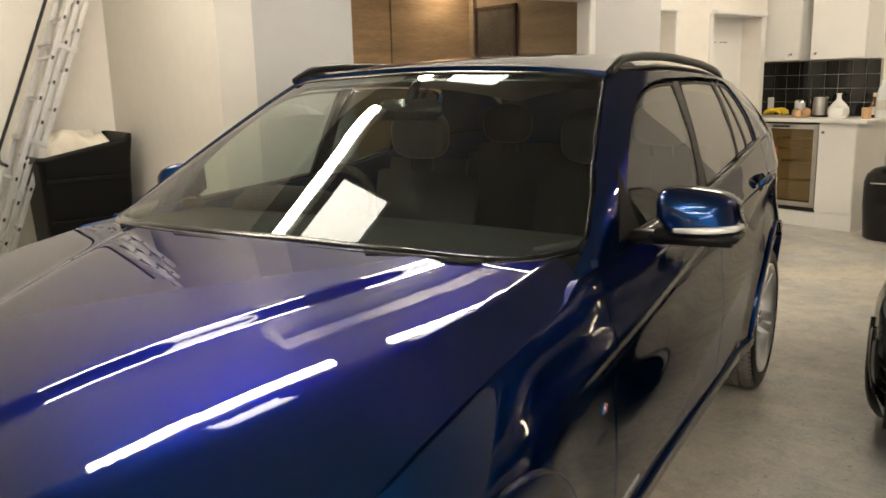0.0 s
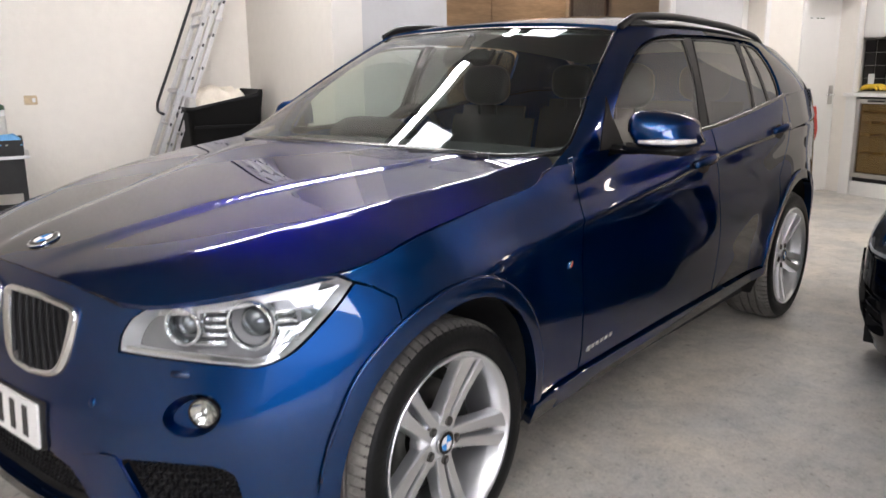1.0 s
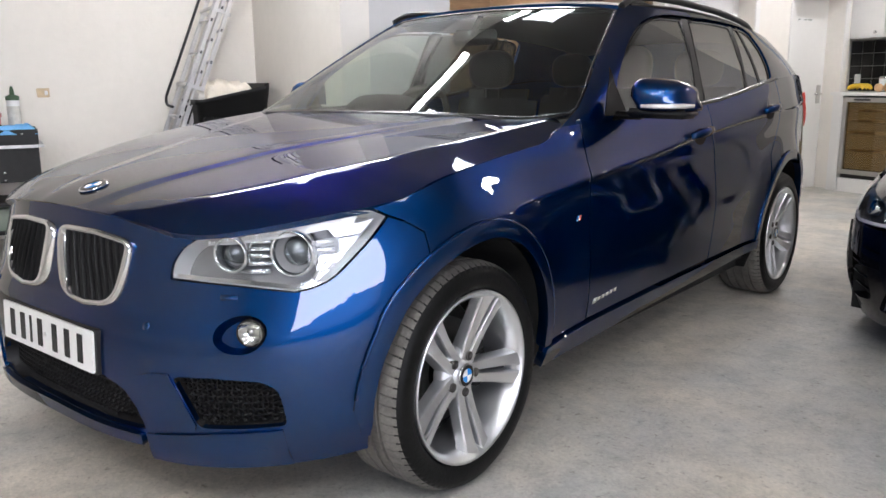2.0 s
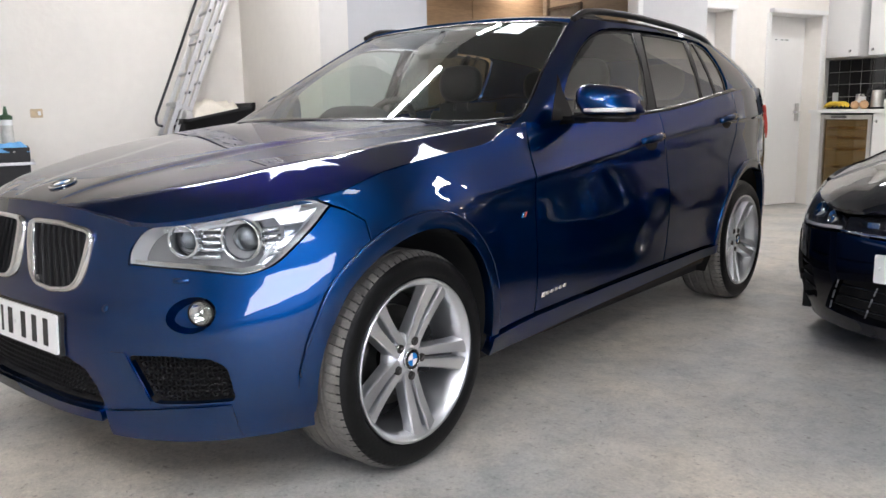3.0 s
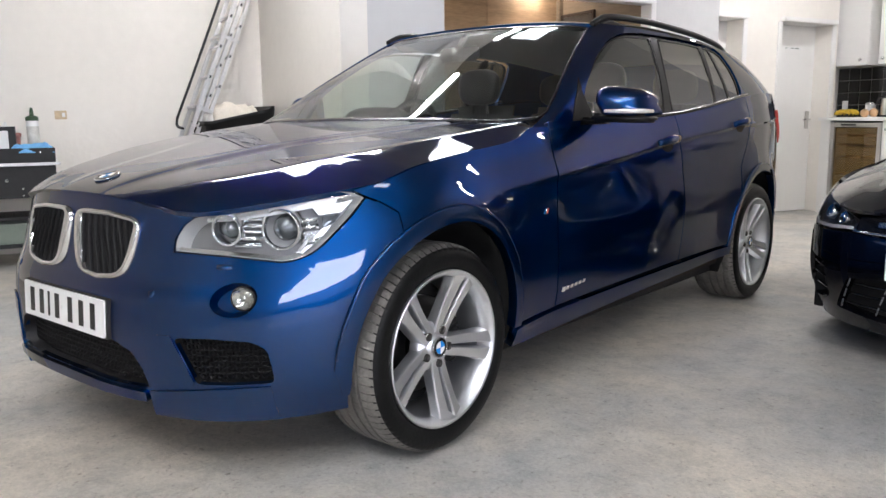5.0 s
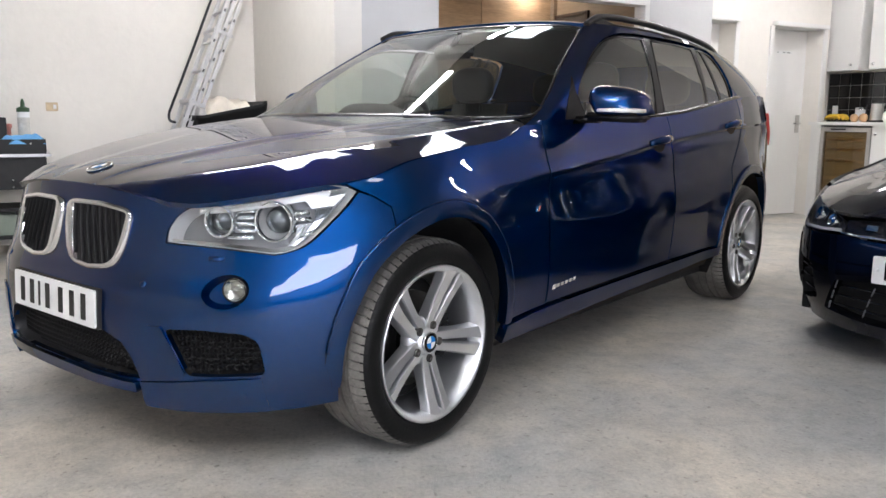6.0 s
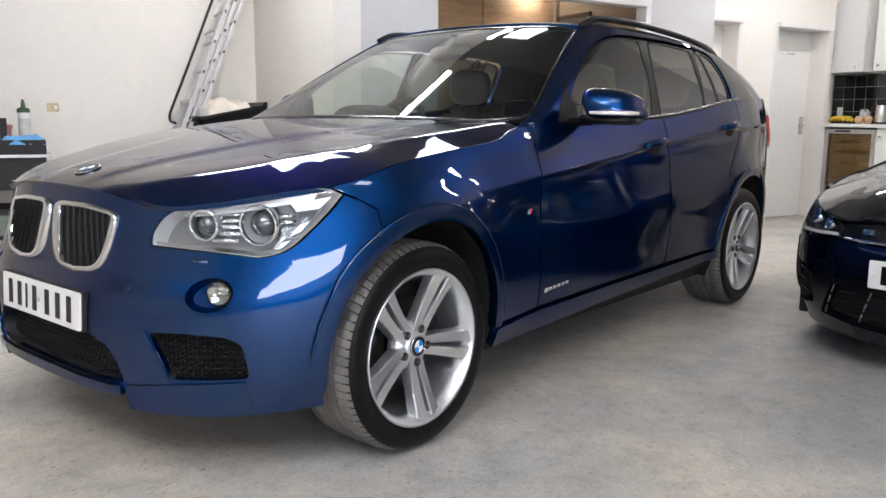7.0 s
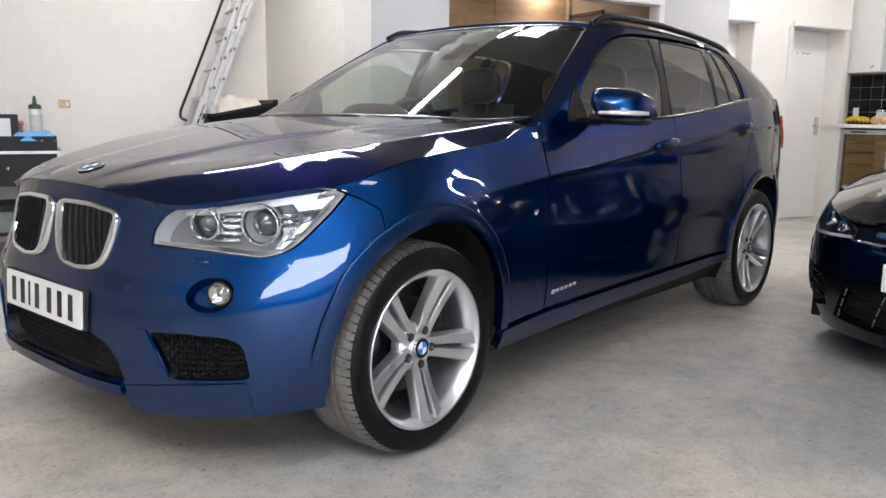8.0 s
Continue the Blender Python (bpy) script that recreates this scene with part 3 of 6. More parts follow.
GRILLE = tidy(both(GRILLE_HALF[:]))
KIDNEY = rounded(front_line([(0.012, 0.786), (0.20, 0.786), (0.345, 0.769), (0.335, 0.69), (0.306, 0.600), (0.18, 0.586), (0.050, 0.596), (0.018, 0.69)]), [0.03, 0, 0.035, 0.04, 0.05, 0, 0.045, 0.05], 5)
FOG_BOWL = [on_front(0.652 + (0.046 if math.cos(i * math.pi / 12) > 0 else 0.056) * math.cos(i * math.pi / 12), 0.563 + 0.046 * math.sin(i * math.pi / 12)) for i in range(24)]


def flip(poly):
    return [(2 * MID - a, z) for a, z in poly]


# front bumper
half = front_line([(0.0, 0.831), (0.15, 0.830), (0.25, 0.825), (0.35, 0.812), (0.43, 0.797), (0.508, 0.779), (0.482, 0.760), (0.462, 0.722), (0.464, 0.684)])
half += front_line(curve([(0.54, 0.681), (0.623, 0.675), (0.684, 0.667)], 3)) + side_line(curve([(-0.50, 0.659), (-0.464, 0.667), (-0.420, 0.690), (-0.358, 0.748), (-0.318, 0.788), (-0.284, 0.824)], 4)) + side_line([(-0.248, 0.8105), (-0.2035, 0.779)])
half += side_line(arch(True, 124, 182, 14)) + side_line([(-0.352, 0.27)])
half += front_line([(0.79, 0.215), (0.75, 0.211), (0.60, 0.214), (0.50, 0.215), (0.405, 0.217), (0.402, 0.275), (0.24, 0.272), (0.0, 0.270)])
bumper = skin("front_bumper", tidy(both(half)), low, PAINT, car, (0.025, 0.025), holes=[VENT, flip(VENT), GRILLE, FOG_BOWL, flip(FOG_BOWL)])
# honeycomb grilles in the bumper


def honeycomb(name, outline, back, cell, label, across=None):
    bm = cut_sheet(outline, 0.02)
    for v in bm.verts:
        p = on_surf(low, v.co.x, v.co.y, -back - 0.014)
        v.co = p.translation
    g = part(name, bm, DARK, bumper, label)
    bars = bmesh.new()
    us, vs = [p[0] for p in outline], [p[1] for p in outline]
    rows = int((max(vs) - min(vs)) / (cell * 0.8)) + 1
    ratio = 1.25 if across is None else 1.0
    span = max(us) - min(us) if across is None else 2 * across
    cols = int(span / (cell * ratio)) + 1
    for r in range(rows):
        for c in range(cols):
            v = min(vs) + r * cell * 0.8
            step = (c + 0.5 * (r % 2)) * cell * ratio
            u = min(us) + step if across is None else on_front(step - across, v)[0]
            if not inside((u, v), outline):
                continue
            m = on_surf(low, u, v, -back)
            ring = []
            for rad, h in ((0.50, 0.002), (0.50, 0.012), (0.34, 0.012), (0.30, 0.002)):
                ring.append([bars.verts.new(m @ Vector((rad * cell * math.cos(k * math.pi / 3), rad * cell * math.sin(k * math.pi / 3), h))) for k in range(6)])
            for p, q in zip(ring, ring[1:]):
                for k in range(6):
                    bars.faces.new((p[k], p[(k + 1) % 6], q[(k + 1) % 6], q[k]))
    tagged(part("mesh", bars, MESH_BLACK, g), kind="stuff")
    part("reveal", collar(tidy(outline), low, -0.001, -back - 0.014), PLASTIC, g)
    return g


honeycomb("side_vent", VENT, 0.035, 0.021, "black honeycomb air vent")
honeycomb("side_vent", flip(VENT), 0.035, 0.021, "black honeycomb air vent")
honeycomb("lower_grille", GRILLE, 0.05, 0.021, "black honeycomb lower grille", 0.40)
# blue blades between the grille and the side vents
for side in (1, -1):
    blade = tidy(front_line([(0.400, 0.447), (0.455, 0.461), (0.498, 0.462), (0.552, 0.334), (0.548, 0.322), (0.43, 0.296)]))
    skin("blade", blade, low, PAINT, bumper, 0.02, depth=0.010, lift=0.005, side=side)
    lip = tidy(front_line([(0.41, 0.292), (0.50, 0.303), (0.60, 0.315), (0.713, 0.321), (0.708, 0.26), (0.705, 0.216), (0.60, 0.216), (0.50, 0.217), (0.408, 0.219)]))
    skin("corner_lip", lip, low, PAINT, bumper, 0.025, depth=0.012, lift=0.007, side=side)
splitter = tidy(both(front_line([(0.0, 0.290), (0.2, 0.288), (0.40, 0.290), (0.40, 0.262), (0.2, 0.258), (0.0, 0.257)])))
skin("splitter", splitter, low, PAINT, bumper, 0.03, depth=0.03, lift=0.016)
for x, z in ((0.675, 0.272), (-0.675, 0.272), (0.42, 0.57), (-0.42, 0.57)):
    bm = bmesh.new()
    bmesh.ops.create_uvsphere(bm, u_segments=14, v_segments=8, radius=0.011, matrix=on_surf(low, *on_front(x, z), 0.004 if z < 0.4 else 0.0) @ Matrix.Diagonal((1, 1, 0.35, 1)))
    part("parking_sensor", bm, PAINT, bumper)
for side in (1, -1):
    # washer jet cover under the lamp
    bm = slab(rounded([(-0.022, -0.007), (0.022, -0.007), (0.022, 0.007), (-0.022, 0.007)], 0.004, 3), 0.003, m=on_surf(low, *on_front(0.612, 0.650), 0.0))
    if side < 0:
        for v in bm.verts:
            v.co.x = -v.co.x
        bmesh.ops.reverse_faces(bm, faces=bm.faces[:])
    part("washer_cover", bm, PAINT, bumper)

# bonnet
edge = [(hood_side(y) - 0.001, y) for y in (-0.655, -0.64, -0.625, -0.60, -0.578, -0.54, -0.496, -0.45, -0.398, -0.35, -0.3, -0.26, -0.234, -0.17, -0.113, 0.0, 0.1, 0.2, 0.3, 0.38)]
hood_out = [(0.0, -0.696), (0.12, -0.695), (0.24, -0.689), (0.34, -0.677), (0.41, -0.664)] + edge + curve([(0.841, 0.44), (0.832, 0.50), (0.815, 0.565), (0.77, 0.612), (0.70, 0.595), (0.6, 0.558), (0.5, 0.528), (0.4, 0.506), (0.2, 0.488), (0.0, 0.482)], 4)
bonnet = skin("bonnet", hood_out + [(-x, y) for x, y in hood_out[::-1][1:-1]], hood, PAINT, car, 0.011)


def roundel(parent, m, r, name="badge"):
    """A plain round badge: chrome rim, dark ring and a quartered centre."""
    b = part(name, lathe([(0, 0), (r, 0), (r, 0.004), (r * 0.93, 0.006), (r * 0.9, 0.005)], 32), CHROME, parent, "round chrome badge")
    b.matrix_local = m
    part("ring", lathe([(r * 0.91, 0.0045), (r * 0.62, 0.006)], 32), GLOSS_BLACK, b)
    for k in range(4):
        bm = bmesh.new()
        vs = [bm.verts.new((0, 0, 0.0065))] + [bm.verts.new((r * 0.6 * math.cos(k * math.pi / 2 + j * math.pi / 16), r * 0.6 * math.sin(k * math.pi / 2 + j * math.pi / 16), 0.0062)) for j in range(9)]
        for j in range(1, 9):
            bm.faces.new((vs[0], vs[j], vs[j + 1]))
        part("quarter", bm, BADGE_BLUE if k % 2 else WHITE_PLASTIC, b)
    return b


roundel(bonnet, on_surf(hood, 0.0, -0.600, 0.001), 0.041)
pivot_bm = tidy(both(front_line([(0.0, 0.836), (0.2, 0.83), (0.4, 0.80), (0.45, 0.788), (0.45, 0.755), (0.2, 0.78), (0.0, 0.79)])))
skin("gap_filler", pivot_bm, low, DARK, car, 0.04, depth=0, lift=-0.022)

# kidney grilles
for side in (1, -1):
    shape = KIDNEY if side > 0 else flip(KIDNEY)[::-1]
    kid = skin("kidney_grille", shrink(shape, 0.004), low, DARK, car, 0.04, depth=0, lift=0.001, label="chrome framed black kidney grille")
    part("frame", ring_on(shape, low, 0.017, 0.015, 0.002), CHROME, kid, "satin chrome frame")
    us = [p[0] for p in shape]
    for i in range(1, 10):
        u = min(us) + (max(us) - min(us)) * (i + 0.1) / 10.2
        zs = []
        poly = shrink(shape, 0.012)
        for j, b in enumerate(poly):
            a = poly[j - 1]
            if (a[0] - u) * (b[0] - u) < 0:
                zs.append(a[1] + (b[1] - a[1]) * (u - a[0]) / (b[0] - a[0]))
        if len(zs) < 2:
            continue
        bm = bmesh.new()
        rows = []
        for k in range(9):
            z = min(zs) + (max(zs) - min(zs)) * k / 8
            m = on_surf(low, u, z)
            rows.append([bm.verts.new(m @ Vector(q)) for q in ((-0.0026, 0, 0.001), (-0.002, 0, 0.011), (0.0, 0, 0.013), (0.002, 0, 0.011), (0.0026, 0, 0.001))])
        for p, q in zip(rows, rows[1:]):
            for k in range(4):
                bm.faces.new((p[k], p[k + 1], q[k + 1], q[k]))
        part("slat", bm, SLAT_BLACK, kid)

# number plate: plain bars stand for its characters
plate = part("number_plate", slab(rounded([(-0.26, -0.0555), (0.26, -0.0555), (0.26, 0.0555), (-0.26, 0.0555)], 0.008, 3), 0.006), PLATE, car, "white number plate with black bars", smooth=False)
plate.matrix_local = pose(0, -0.772, 0.482, 87, 0, 0)
for i, x in enumerate((-0.20, -0.135, -0.085, -0.03, 0.055, 0.125, 0.195)):
    part("bar", boxes(((x - (0.006 if i == 2 else 0.014), -0.0385, 0.006), (x + (0.006 if i == 2 else 0.014), 0.0385, 0.0075))), GLOSS_BLACK, plate, smooth=False)
for x in (-0.238, 0.225):
    part("screw_cap", lathe([(0.007, 0.006), (0.006, 0.0095), (0, 0.010)], 14), WHITE_PLASTIC, plate)
part("plate_holder", slab(rounded([(-0.268, -0.06), (0.268, -0.06), (0.268, 0.06), (-0.268, 0.06)], 0.01, 3), 0.03, m=pose(0, 0, -0.031)), PLASTIC, plate, smooth=False)

# headlights
for side in (1, -1):
    lamp = skin("headlight", shrink(LAMP, -0.002), low, LENS, car, 0.03, depth=0.004, lift=0.001, side=side, label="clear twin-ring headlight")
    lamp.visible_shadow = False
    inner = shrink(LAMP, -0.001)
    skin("housing", shrink(LAMP, 0.004), low, LAMP_GREY, lamp, 0.03, depth=0, lift=-0.052, side=side)
    part("surround", collar(inner, low, -0.003, -0.053, grow=0.012, side=side), BROW, lamp)
    # brow strip and the bright lower edge
    brow = tidy(front_line([(0.535, 0.779), (0.60, 0.790), (0.69, 0.808)]) + side_line([(-0.40, 0.831), (-0.345, 0.839), (-0.36, 0.815), (-0.43, 0.803)]) + front_line([(0.66, 0.783), (0.59, 0.773), (0.535, 0.770)]))
    br_ = skin("brow", brow, low, BROW, lamp, 0.02, depth=0.006, lift=-0.018, side=side)
    bm = bmesh.new()
    for k in range(34):
        x = 0.545 + 0.135 * k / 33
        z = 0.772 + (x - 0.535) * 0.09 + 0.10 * max(0.0, x - 0.59)
        a, b = on_surf(low, *on_front(x, z), -0.014).translation, on_surf(low, *on_front(x, z + 0.008 + 0.10 * (x - 0.545)), -0.012).translation
        tube([(a.x * side, a.y, a.z), (b.x * side, b.y, b.z)], 0.0013, 5, bm)
    tagged(part("rib", bm, SILVER, br_), kind="stuff")
    foot = tidy(front_line([(0.475, 0.700), (0.54, 0.697), (0.623, 0.692), (0.684, 0.685)]) + side_line([(-0.50, 0.678), (-0.464, 0.686), (-0.448, 0.678), (-0.475, 0.670), (-0.50, 0.667)]) + front_line([(0.684, 0.675), (0.623, 0.683), (0.54, 0.689), (0.475, 0.692)]))
    skin("foot_strip", foot, low, SILVER, lamp, 0.02, depth=0.006, lift=-0.012, side=side)
    for cx, cy, r in ((0.578, -0.560, 0.043), (0.690, -0.462, 0.056)):
        at = look((0, 0, 0), (0.42, -0.90, -0.02))
        at = Matrix.Translation((cx, cy, 0.746)) @ at
        at = Matrix(((side, 0, 0, 0), (0, 1, 0, 0), (0, 0, 1, 0), (0, 0, 0, 1))) @ at
        bm = bmesh.new()
        lathe([(r, 0.03), (r + 0.002, -0.018), (r - 0.001, -0.021), (r - 0.0045, -0.018), (r - 0.007, 0.01)], 32, bm=bm)
        bmesh.ops.transform(bm, matrix=at, verts=bm.verts[:])
        part("projector_ring", bm, SILVER, lamp, "chrome ring")
        bm = bmesh.new()
        lathe([(r - 0.007, 0.01), (r * 0.72, 0.03), (r * 0.66, 0.012), (r * 0.5, -0.004), (0, -0.012)], 24, bm=bm)
        bmesh.ops.transform(bm, matrix=at, verts=bm.verts[:])
        part("projector_lens", bm, BULB, lamp)
    # reflector ribs between the rings and the faceted corner reflector
    for k in range(5):
        z = 0.712 + 0.017 * k
        p0, p1 = on_surf(low, *on_front(0.612, z), -0.045).translation, on_surf(low, *on_front(0.675, z), -0.045).translation
        bm = tube([(p0.x * side, p0.y, p0.z), (p1.x * side, p1.y, p1.z)], 0.0075, 6)
        part("reflector_rib", bm, SILVER, lamp)
    # bright slats beside the large ring
    for k in range(4):
        z = 0.716 + 0.019 * k
        p0, p1 = on_surf(low, *on_side(-0.452, z), -0.034).translation, on_surf(low, *on_side(-0.408, z + 0.002), -0.030).translation
        part("reflector_rib", tube([(p0.x * side, p0.y, p0.z), (p1.x * side, p1.y, p1.z)], 0.0078, 6), SILVER, lamp)
    facet = [((-0.415, 0.806), (-0.345, 0.818), (-0.312, 0.826), (-0.350, 0.792), (-0.405, 0.785)),
             ((-0.398, 0.781), (-0.352, 0.788), (-0.372, 0.763), (-0.400, 0.752)),
             ((-0.402, 0.748), (-0.378, 0.758), (-0.402, 0.730), (-0.425, 0.722)),
             ((-0.440, 0.742), (-0.408, 0.744), (-0.432, 0.712), (-0.452, 0.708)),
             ((-0.442, 0.704), (-0.428, 0.708), (-0.452, 0.686), (-0.472, 0.684))]
    for k, poly in enumerate(facet):
        skin("corner_reflector", tidy(side_line(poly)), low, (FACET, BULB, FACET, SILVER, FACET)[k], lamp, 0.03, depth=0.012, lift=-0.014 - 0.004 * (k % 3), side=side, smooth=False)
    # bright strut that runs down from the large ring to the foot
    p0, p1 = on_surf(low, *on_side(-0.425, 0.735), -0.018).translation, on_surf(low, *on_side(-0.462, 0.690), -0.014).translation
    part("strut", tube([(p0.x * side, p0.y, p0.z), (p1.x * side, p1.y, p1.z)], 0.005, 6), FACET, lamp)
    # fog lamp in its bowl
    fog = part("fog_lamp", collar(FOG_BOWL, low, 0.0, -0.030, side=side, grow=0.012), PAINT, car, "round fog lamp in a blue bowl")
    skin("backing", shrink(FOG_BOWL, 0.010), low, PAINT, fog, 0.03, depth=0, lift=-0.029, side=side)
    m = on_surf(low, *on_front(0.668, 0.570), -0.012)
    m = Matrix.Translation(m.translation) @ look((0, 0, 0), (-0.55, 0.83, 0.0)).to_3x3().to_4x4()
    fl = Matrix.Diagonal((side, 1, 1, 1))
    for nm, prof, mt in (("bezel", [(0.031, -0.02), (0.036, 0.004), (0.034, 0.010), (0.030, 0.008)], GLOSS_BLACK), ("reflector", [(0.031, 0.006), (0.022, -0.004), (0.010, -0.010), (0, -0.012)], FOG_SILVER), ("bulb_shield", [(0.009, -0.012), (0.009, 0.002), (0, 0.004)], FOG_SILVER), ("lens", [(0.031, 0.0085), (0.022, 0.013), (0.010, 0.0155), (0, 0.016)], LENS)):
        bm = lathe(prof, 24)
        bmesh.ops.transform(bm, matrix=fl @ m, verts=bm.verts[:])
        bmesh.ops.recalc_face_normals(bm, faces=bm.faces[:])
        part(nm, bm, mt, fog)

# flanks
for side in (1, -1):
    wing = side_line(arch(True, 0, 123.4, 30)) + side_line([(-0.2005, 0.782), (-0.246, 0.8145), (-0.278, 0.829), (-0.312, 0.848)])
    top = [on_side(y, hood_low(y) - 0.0015) for y in (-0.27, -0.234, -0.17, -0.1, 0.0, 0.1, 0.2, 0.3, 0.38)] + side_line(curve([(0.44, 0.972), (0.495, 0.996), (0.53, 1.008)], 3) + [(0.64, 1.012)])
    back = side_line([(0.623, 0.95), (0.622, 0.86), (0.628, 0.70), (0.636, 0.51), (0.648, 0.40), (0.648, 0.345)]) + side_line([(0.385, 0.33), (0.372, 0.30)])
    w = skin("front_wing", tidy(wing + top + back), low, PAINT, car, (0.022, 0.008), side=side)
    lip_ = side_line(arch(True, 0, 182, 44)) + side_line([(-0.352, 0.27), (-0.372, 0.27)]) + side_line(arch(True, 180, 0, 44, 1.125)) + [(0.408, 0.325), (0.366, 0.325)]
    skin("arch_lip", tidy(lip_), low, PAINT, car, 0.012, lift=0.010, depth=0.035, side=side)
    # rolled outer edge of the lip
    bead = [on_surf(low, a, z, 0.006).translation for a, z in side_line(arch(True, 176, 2, 60, 1.118))]
    part("lip_edge", tube([(p.x * side, p.y, p.z) for p in bead], 0.0055, 8), PAINT, car)
    bead = [on_surf(low, a, z, 0.006).translation for a, z in arch(False, 174, -2, 50, 1.103)]
    part("lip_edge", tube([(p.x * side, p.y, p.z) for p in bead], 0.0055, 8), PAINT, car)
    # small side badge: plain stripes
    for k, mt in enumerate((BADGE_BLUE, CHROME, RED_LENS)):
        bm = slab([(-0.016 + k * 0.009, -0.009), (-0.009 + k * 0.009, -0.009), (-0.001 + k * 0.009, 0.009), (-0.008 + k * 0.009, 0.009)], 0.002, m=on_surf(low, 0.556, 0.714, 0.0))
        if side < 0:
            for v in bm.verts:
                v.co.x = -v.co.x
        part("badge_stripe", bm, mt, w)
    fd = side_line([(0.655, 0.348), (0.655, 0.40), (0.643, 0.51), (0.635, 0.70), (0.629, 0.86), (0.630, 0.95), (0.648, 1.028)]) + [(y, shoulder(y) + 0.004) for y in (0.8, 1.0, 1.2, 1.4, 1.6, 1.705)] + curve([(1.705, 1.03), (1.700, 0.9), (1.728, 0.72), (1.74, 0.50), (1.735, 0.37)], 4)
    d1 = skin("front_door", tidy(fd), low, PAINT, car, (0.025, 0.006), side=side)
    rd = curve([(1.742, 0.37), (1.747, 0.50), (1.735, 0.72), (1.707, 0.9), (1.712, 1.03)], 4) + [(y, shoulder(y) + 0.004) for y in (1.712, 1.9, 2.1, 2.3, 2.5, 2.60)] + curve([(2.60, 1.0), (2.53, 0.88), (2.44, 0.78)], 5) + arch(False, 143, 176, 8, 1.04) + [(2.33, 0.375)]
    d2 = skin("rear_door", tidy(rd), low, PAINT, car, (0.025, 0.006), side=side)
    quarter = [(y, shoulder(y) + 0.004) for y in (2.607, 2.8, 3.0, 3.2, 3.34)] + [(3.40, 1.0), (3.46, 0.8), (3.48, 0.6), (3.42, 0.35), (3.16, 0.28)] + arch(False, -8, 142, 36) + curve([(2.447, 0.78), (2.537, 0.88), (2.607, 1.0)], 5)
    skin("rear_wing", tidy(quarter), low, PAINT, car, (0.03, 0.008), side=side)
    edge_strip = arch(False, -6, 178, 40) + arch(False, 178, -6, 40, 1.11)
    skin("arch_lip", tidy(edge_strip), low, PAINT, car, 0.03, lift=0.009, depth=0.035, side=side)
    sill = [(0.378, 0.318), (0.66, 0.338), (1.2, 0.348), (1.9, 0.358), (2.345, 0.366), (2.36, 0.325), (1.9, 0.305), (1.2, 0.283), (0.66, 0.262), (0.382, 0.252)]
    skin("sill", tidy(sill), low, PAINT, car, 0.04, lift=0.014, depth=0.05, side=side)
    skin("lower_sill", [(0.40, 0.262), (1.2, 0.290), (2.36, 0.335), (2.36, 0.24), (0.40, 0.20)], low, DARK, car, 0.06, lift=-0.04, side=side)
    # sill-height script: plain raised bars
    for k in range(6):
        bm = slab([(0, -0.0065), (0.019, -0.0065), (0.022, 0.0065), (0.003, 0.0065)] if k != 0 else [(0, -0.009), (0.023, -0.009), (0.027, 0.009), (0.004, 0.009)], 0.0015, m=on_surf(low, 0.685 + 0.030 * k, 0.404 + 0.002 * k, 0.0))
        if side < 0:
            for v in bm.verts:
                v.co.x = -v.co.x
        part("script_bar", bm, BROW, d1)
    # door handles
    for door, y0, z0 in ((d1, 1.452, 0.918), (d2, 2.325, 0.990)):
        cup = [(y0 + 0.115 + 0.062 * math.cos(k * math.pi / 10), z0 + 0.002 + 0.034 * math.sin(k * math.pi / 10)) for k in range(20)]
        hd = skin("door_handle", cup, low, DARK, door, 0.04, depth=0, lift=0.0015, side=side)
        line = []
        for k in range(13):
            u = k / 12
            p = on_surf(low, y0 + 0.225 * u, z0 + 0.006 + 0.018 * u, 0.010 + 0.026 * math.sin(math.pi * u) ** 0.7).translation
            line.append((p.x * side, p.y, p.z))
        part("grip", tube(line, [0.007 + 0.008 * math.sin(math.pi * min(1, k / 12 + 0.05)) ** 0.6 for k in range(13)], 10, squash=(0.8, 1.35)), PAINT, hd)
    # belt trim
    line = []
    for k in range(25):
        y = 0.93 + (2.66 - 0.93) * k / 24
        z = shoulder(y) + 0.010
        line.append((side * (flank_x(y, shoulder(y)) - 0.008), y, z))
    part("belt_trim", tube(line, 0.008, 10, squash=(1.0, 1.3)), GLOSS_BLACK, car)

# glasshouse
scr = curve([on_screen(0.0, 1.040), on_screen(0.4, 1.036), on_screen(0.67, 1.026), on_screen(0.785, 1.038)], 6)
rightedge = curve([on_screen(0.787, 1.062), on_screen(0.757, 1.135), on_screen(0.715, 1.215), on_screen(0.666, 1.315), on_screen(0.631, 1.383), on_screen(0.604, 1.430)], 5)
scr += rightedge + curve([on_screen(0.53, 1.445), on_screen(0.3, 1.456), on_screen(0.0, 1.464)], 5)
pivot = -GK * math.pi / 2
SCR = tidy(scr + [(2 * pivot - a, z) for a, z in scr[::-1][1:-1]])
ws = skin("windscreen", SCR, house, SCREEN, car, 0.03, depth=0.005)
part("seal", ring_on(SCR, house, 0.010, 0.003, 0.006), GLOSS_BLACK, ws)
frit = tidy(curve([on_screen(0.598, 1.418), on_screen(0.48, 1.425), on_screen(0.2, 1.434), on_screen(0.0, 1.437)], 4))
frit_top = [on_screen(0.0, 1.455), on_screen(0.3, 1.449), on_screen(0.51, 1.440), on_screen(0.59, 1.428)]
skin("shade_band", tidy(frit + [(2 * pivot - a, z) for a, z in frit[::-1][1:]] + [(2 * pivot - a, z) for a, z in frit_top[::-1]] + frit_top[1:]), house, GLOSS_BLACK, ws, 0.04, depth=0, lift=-0.006)
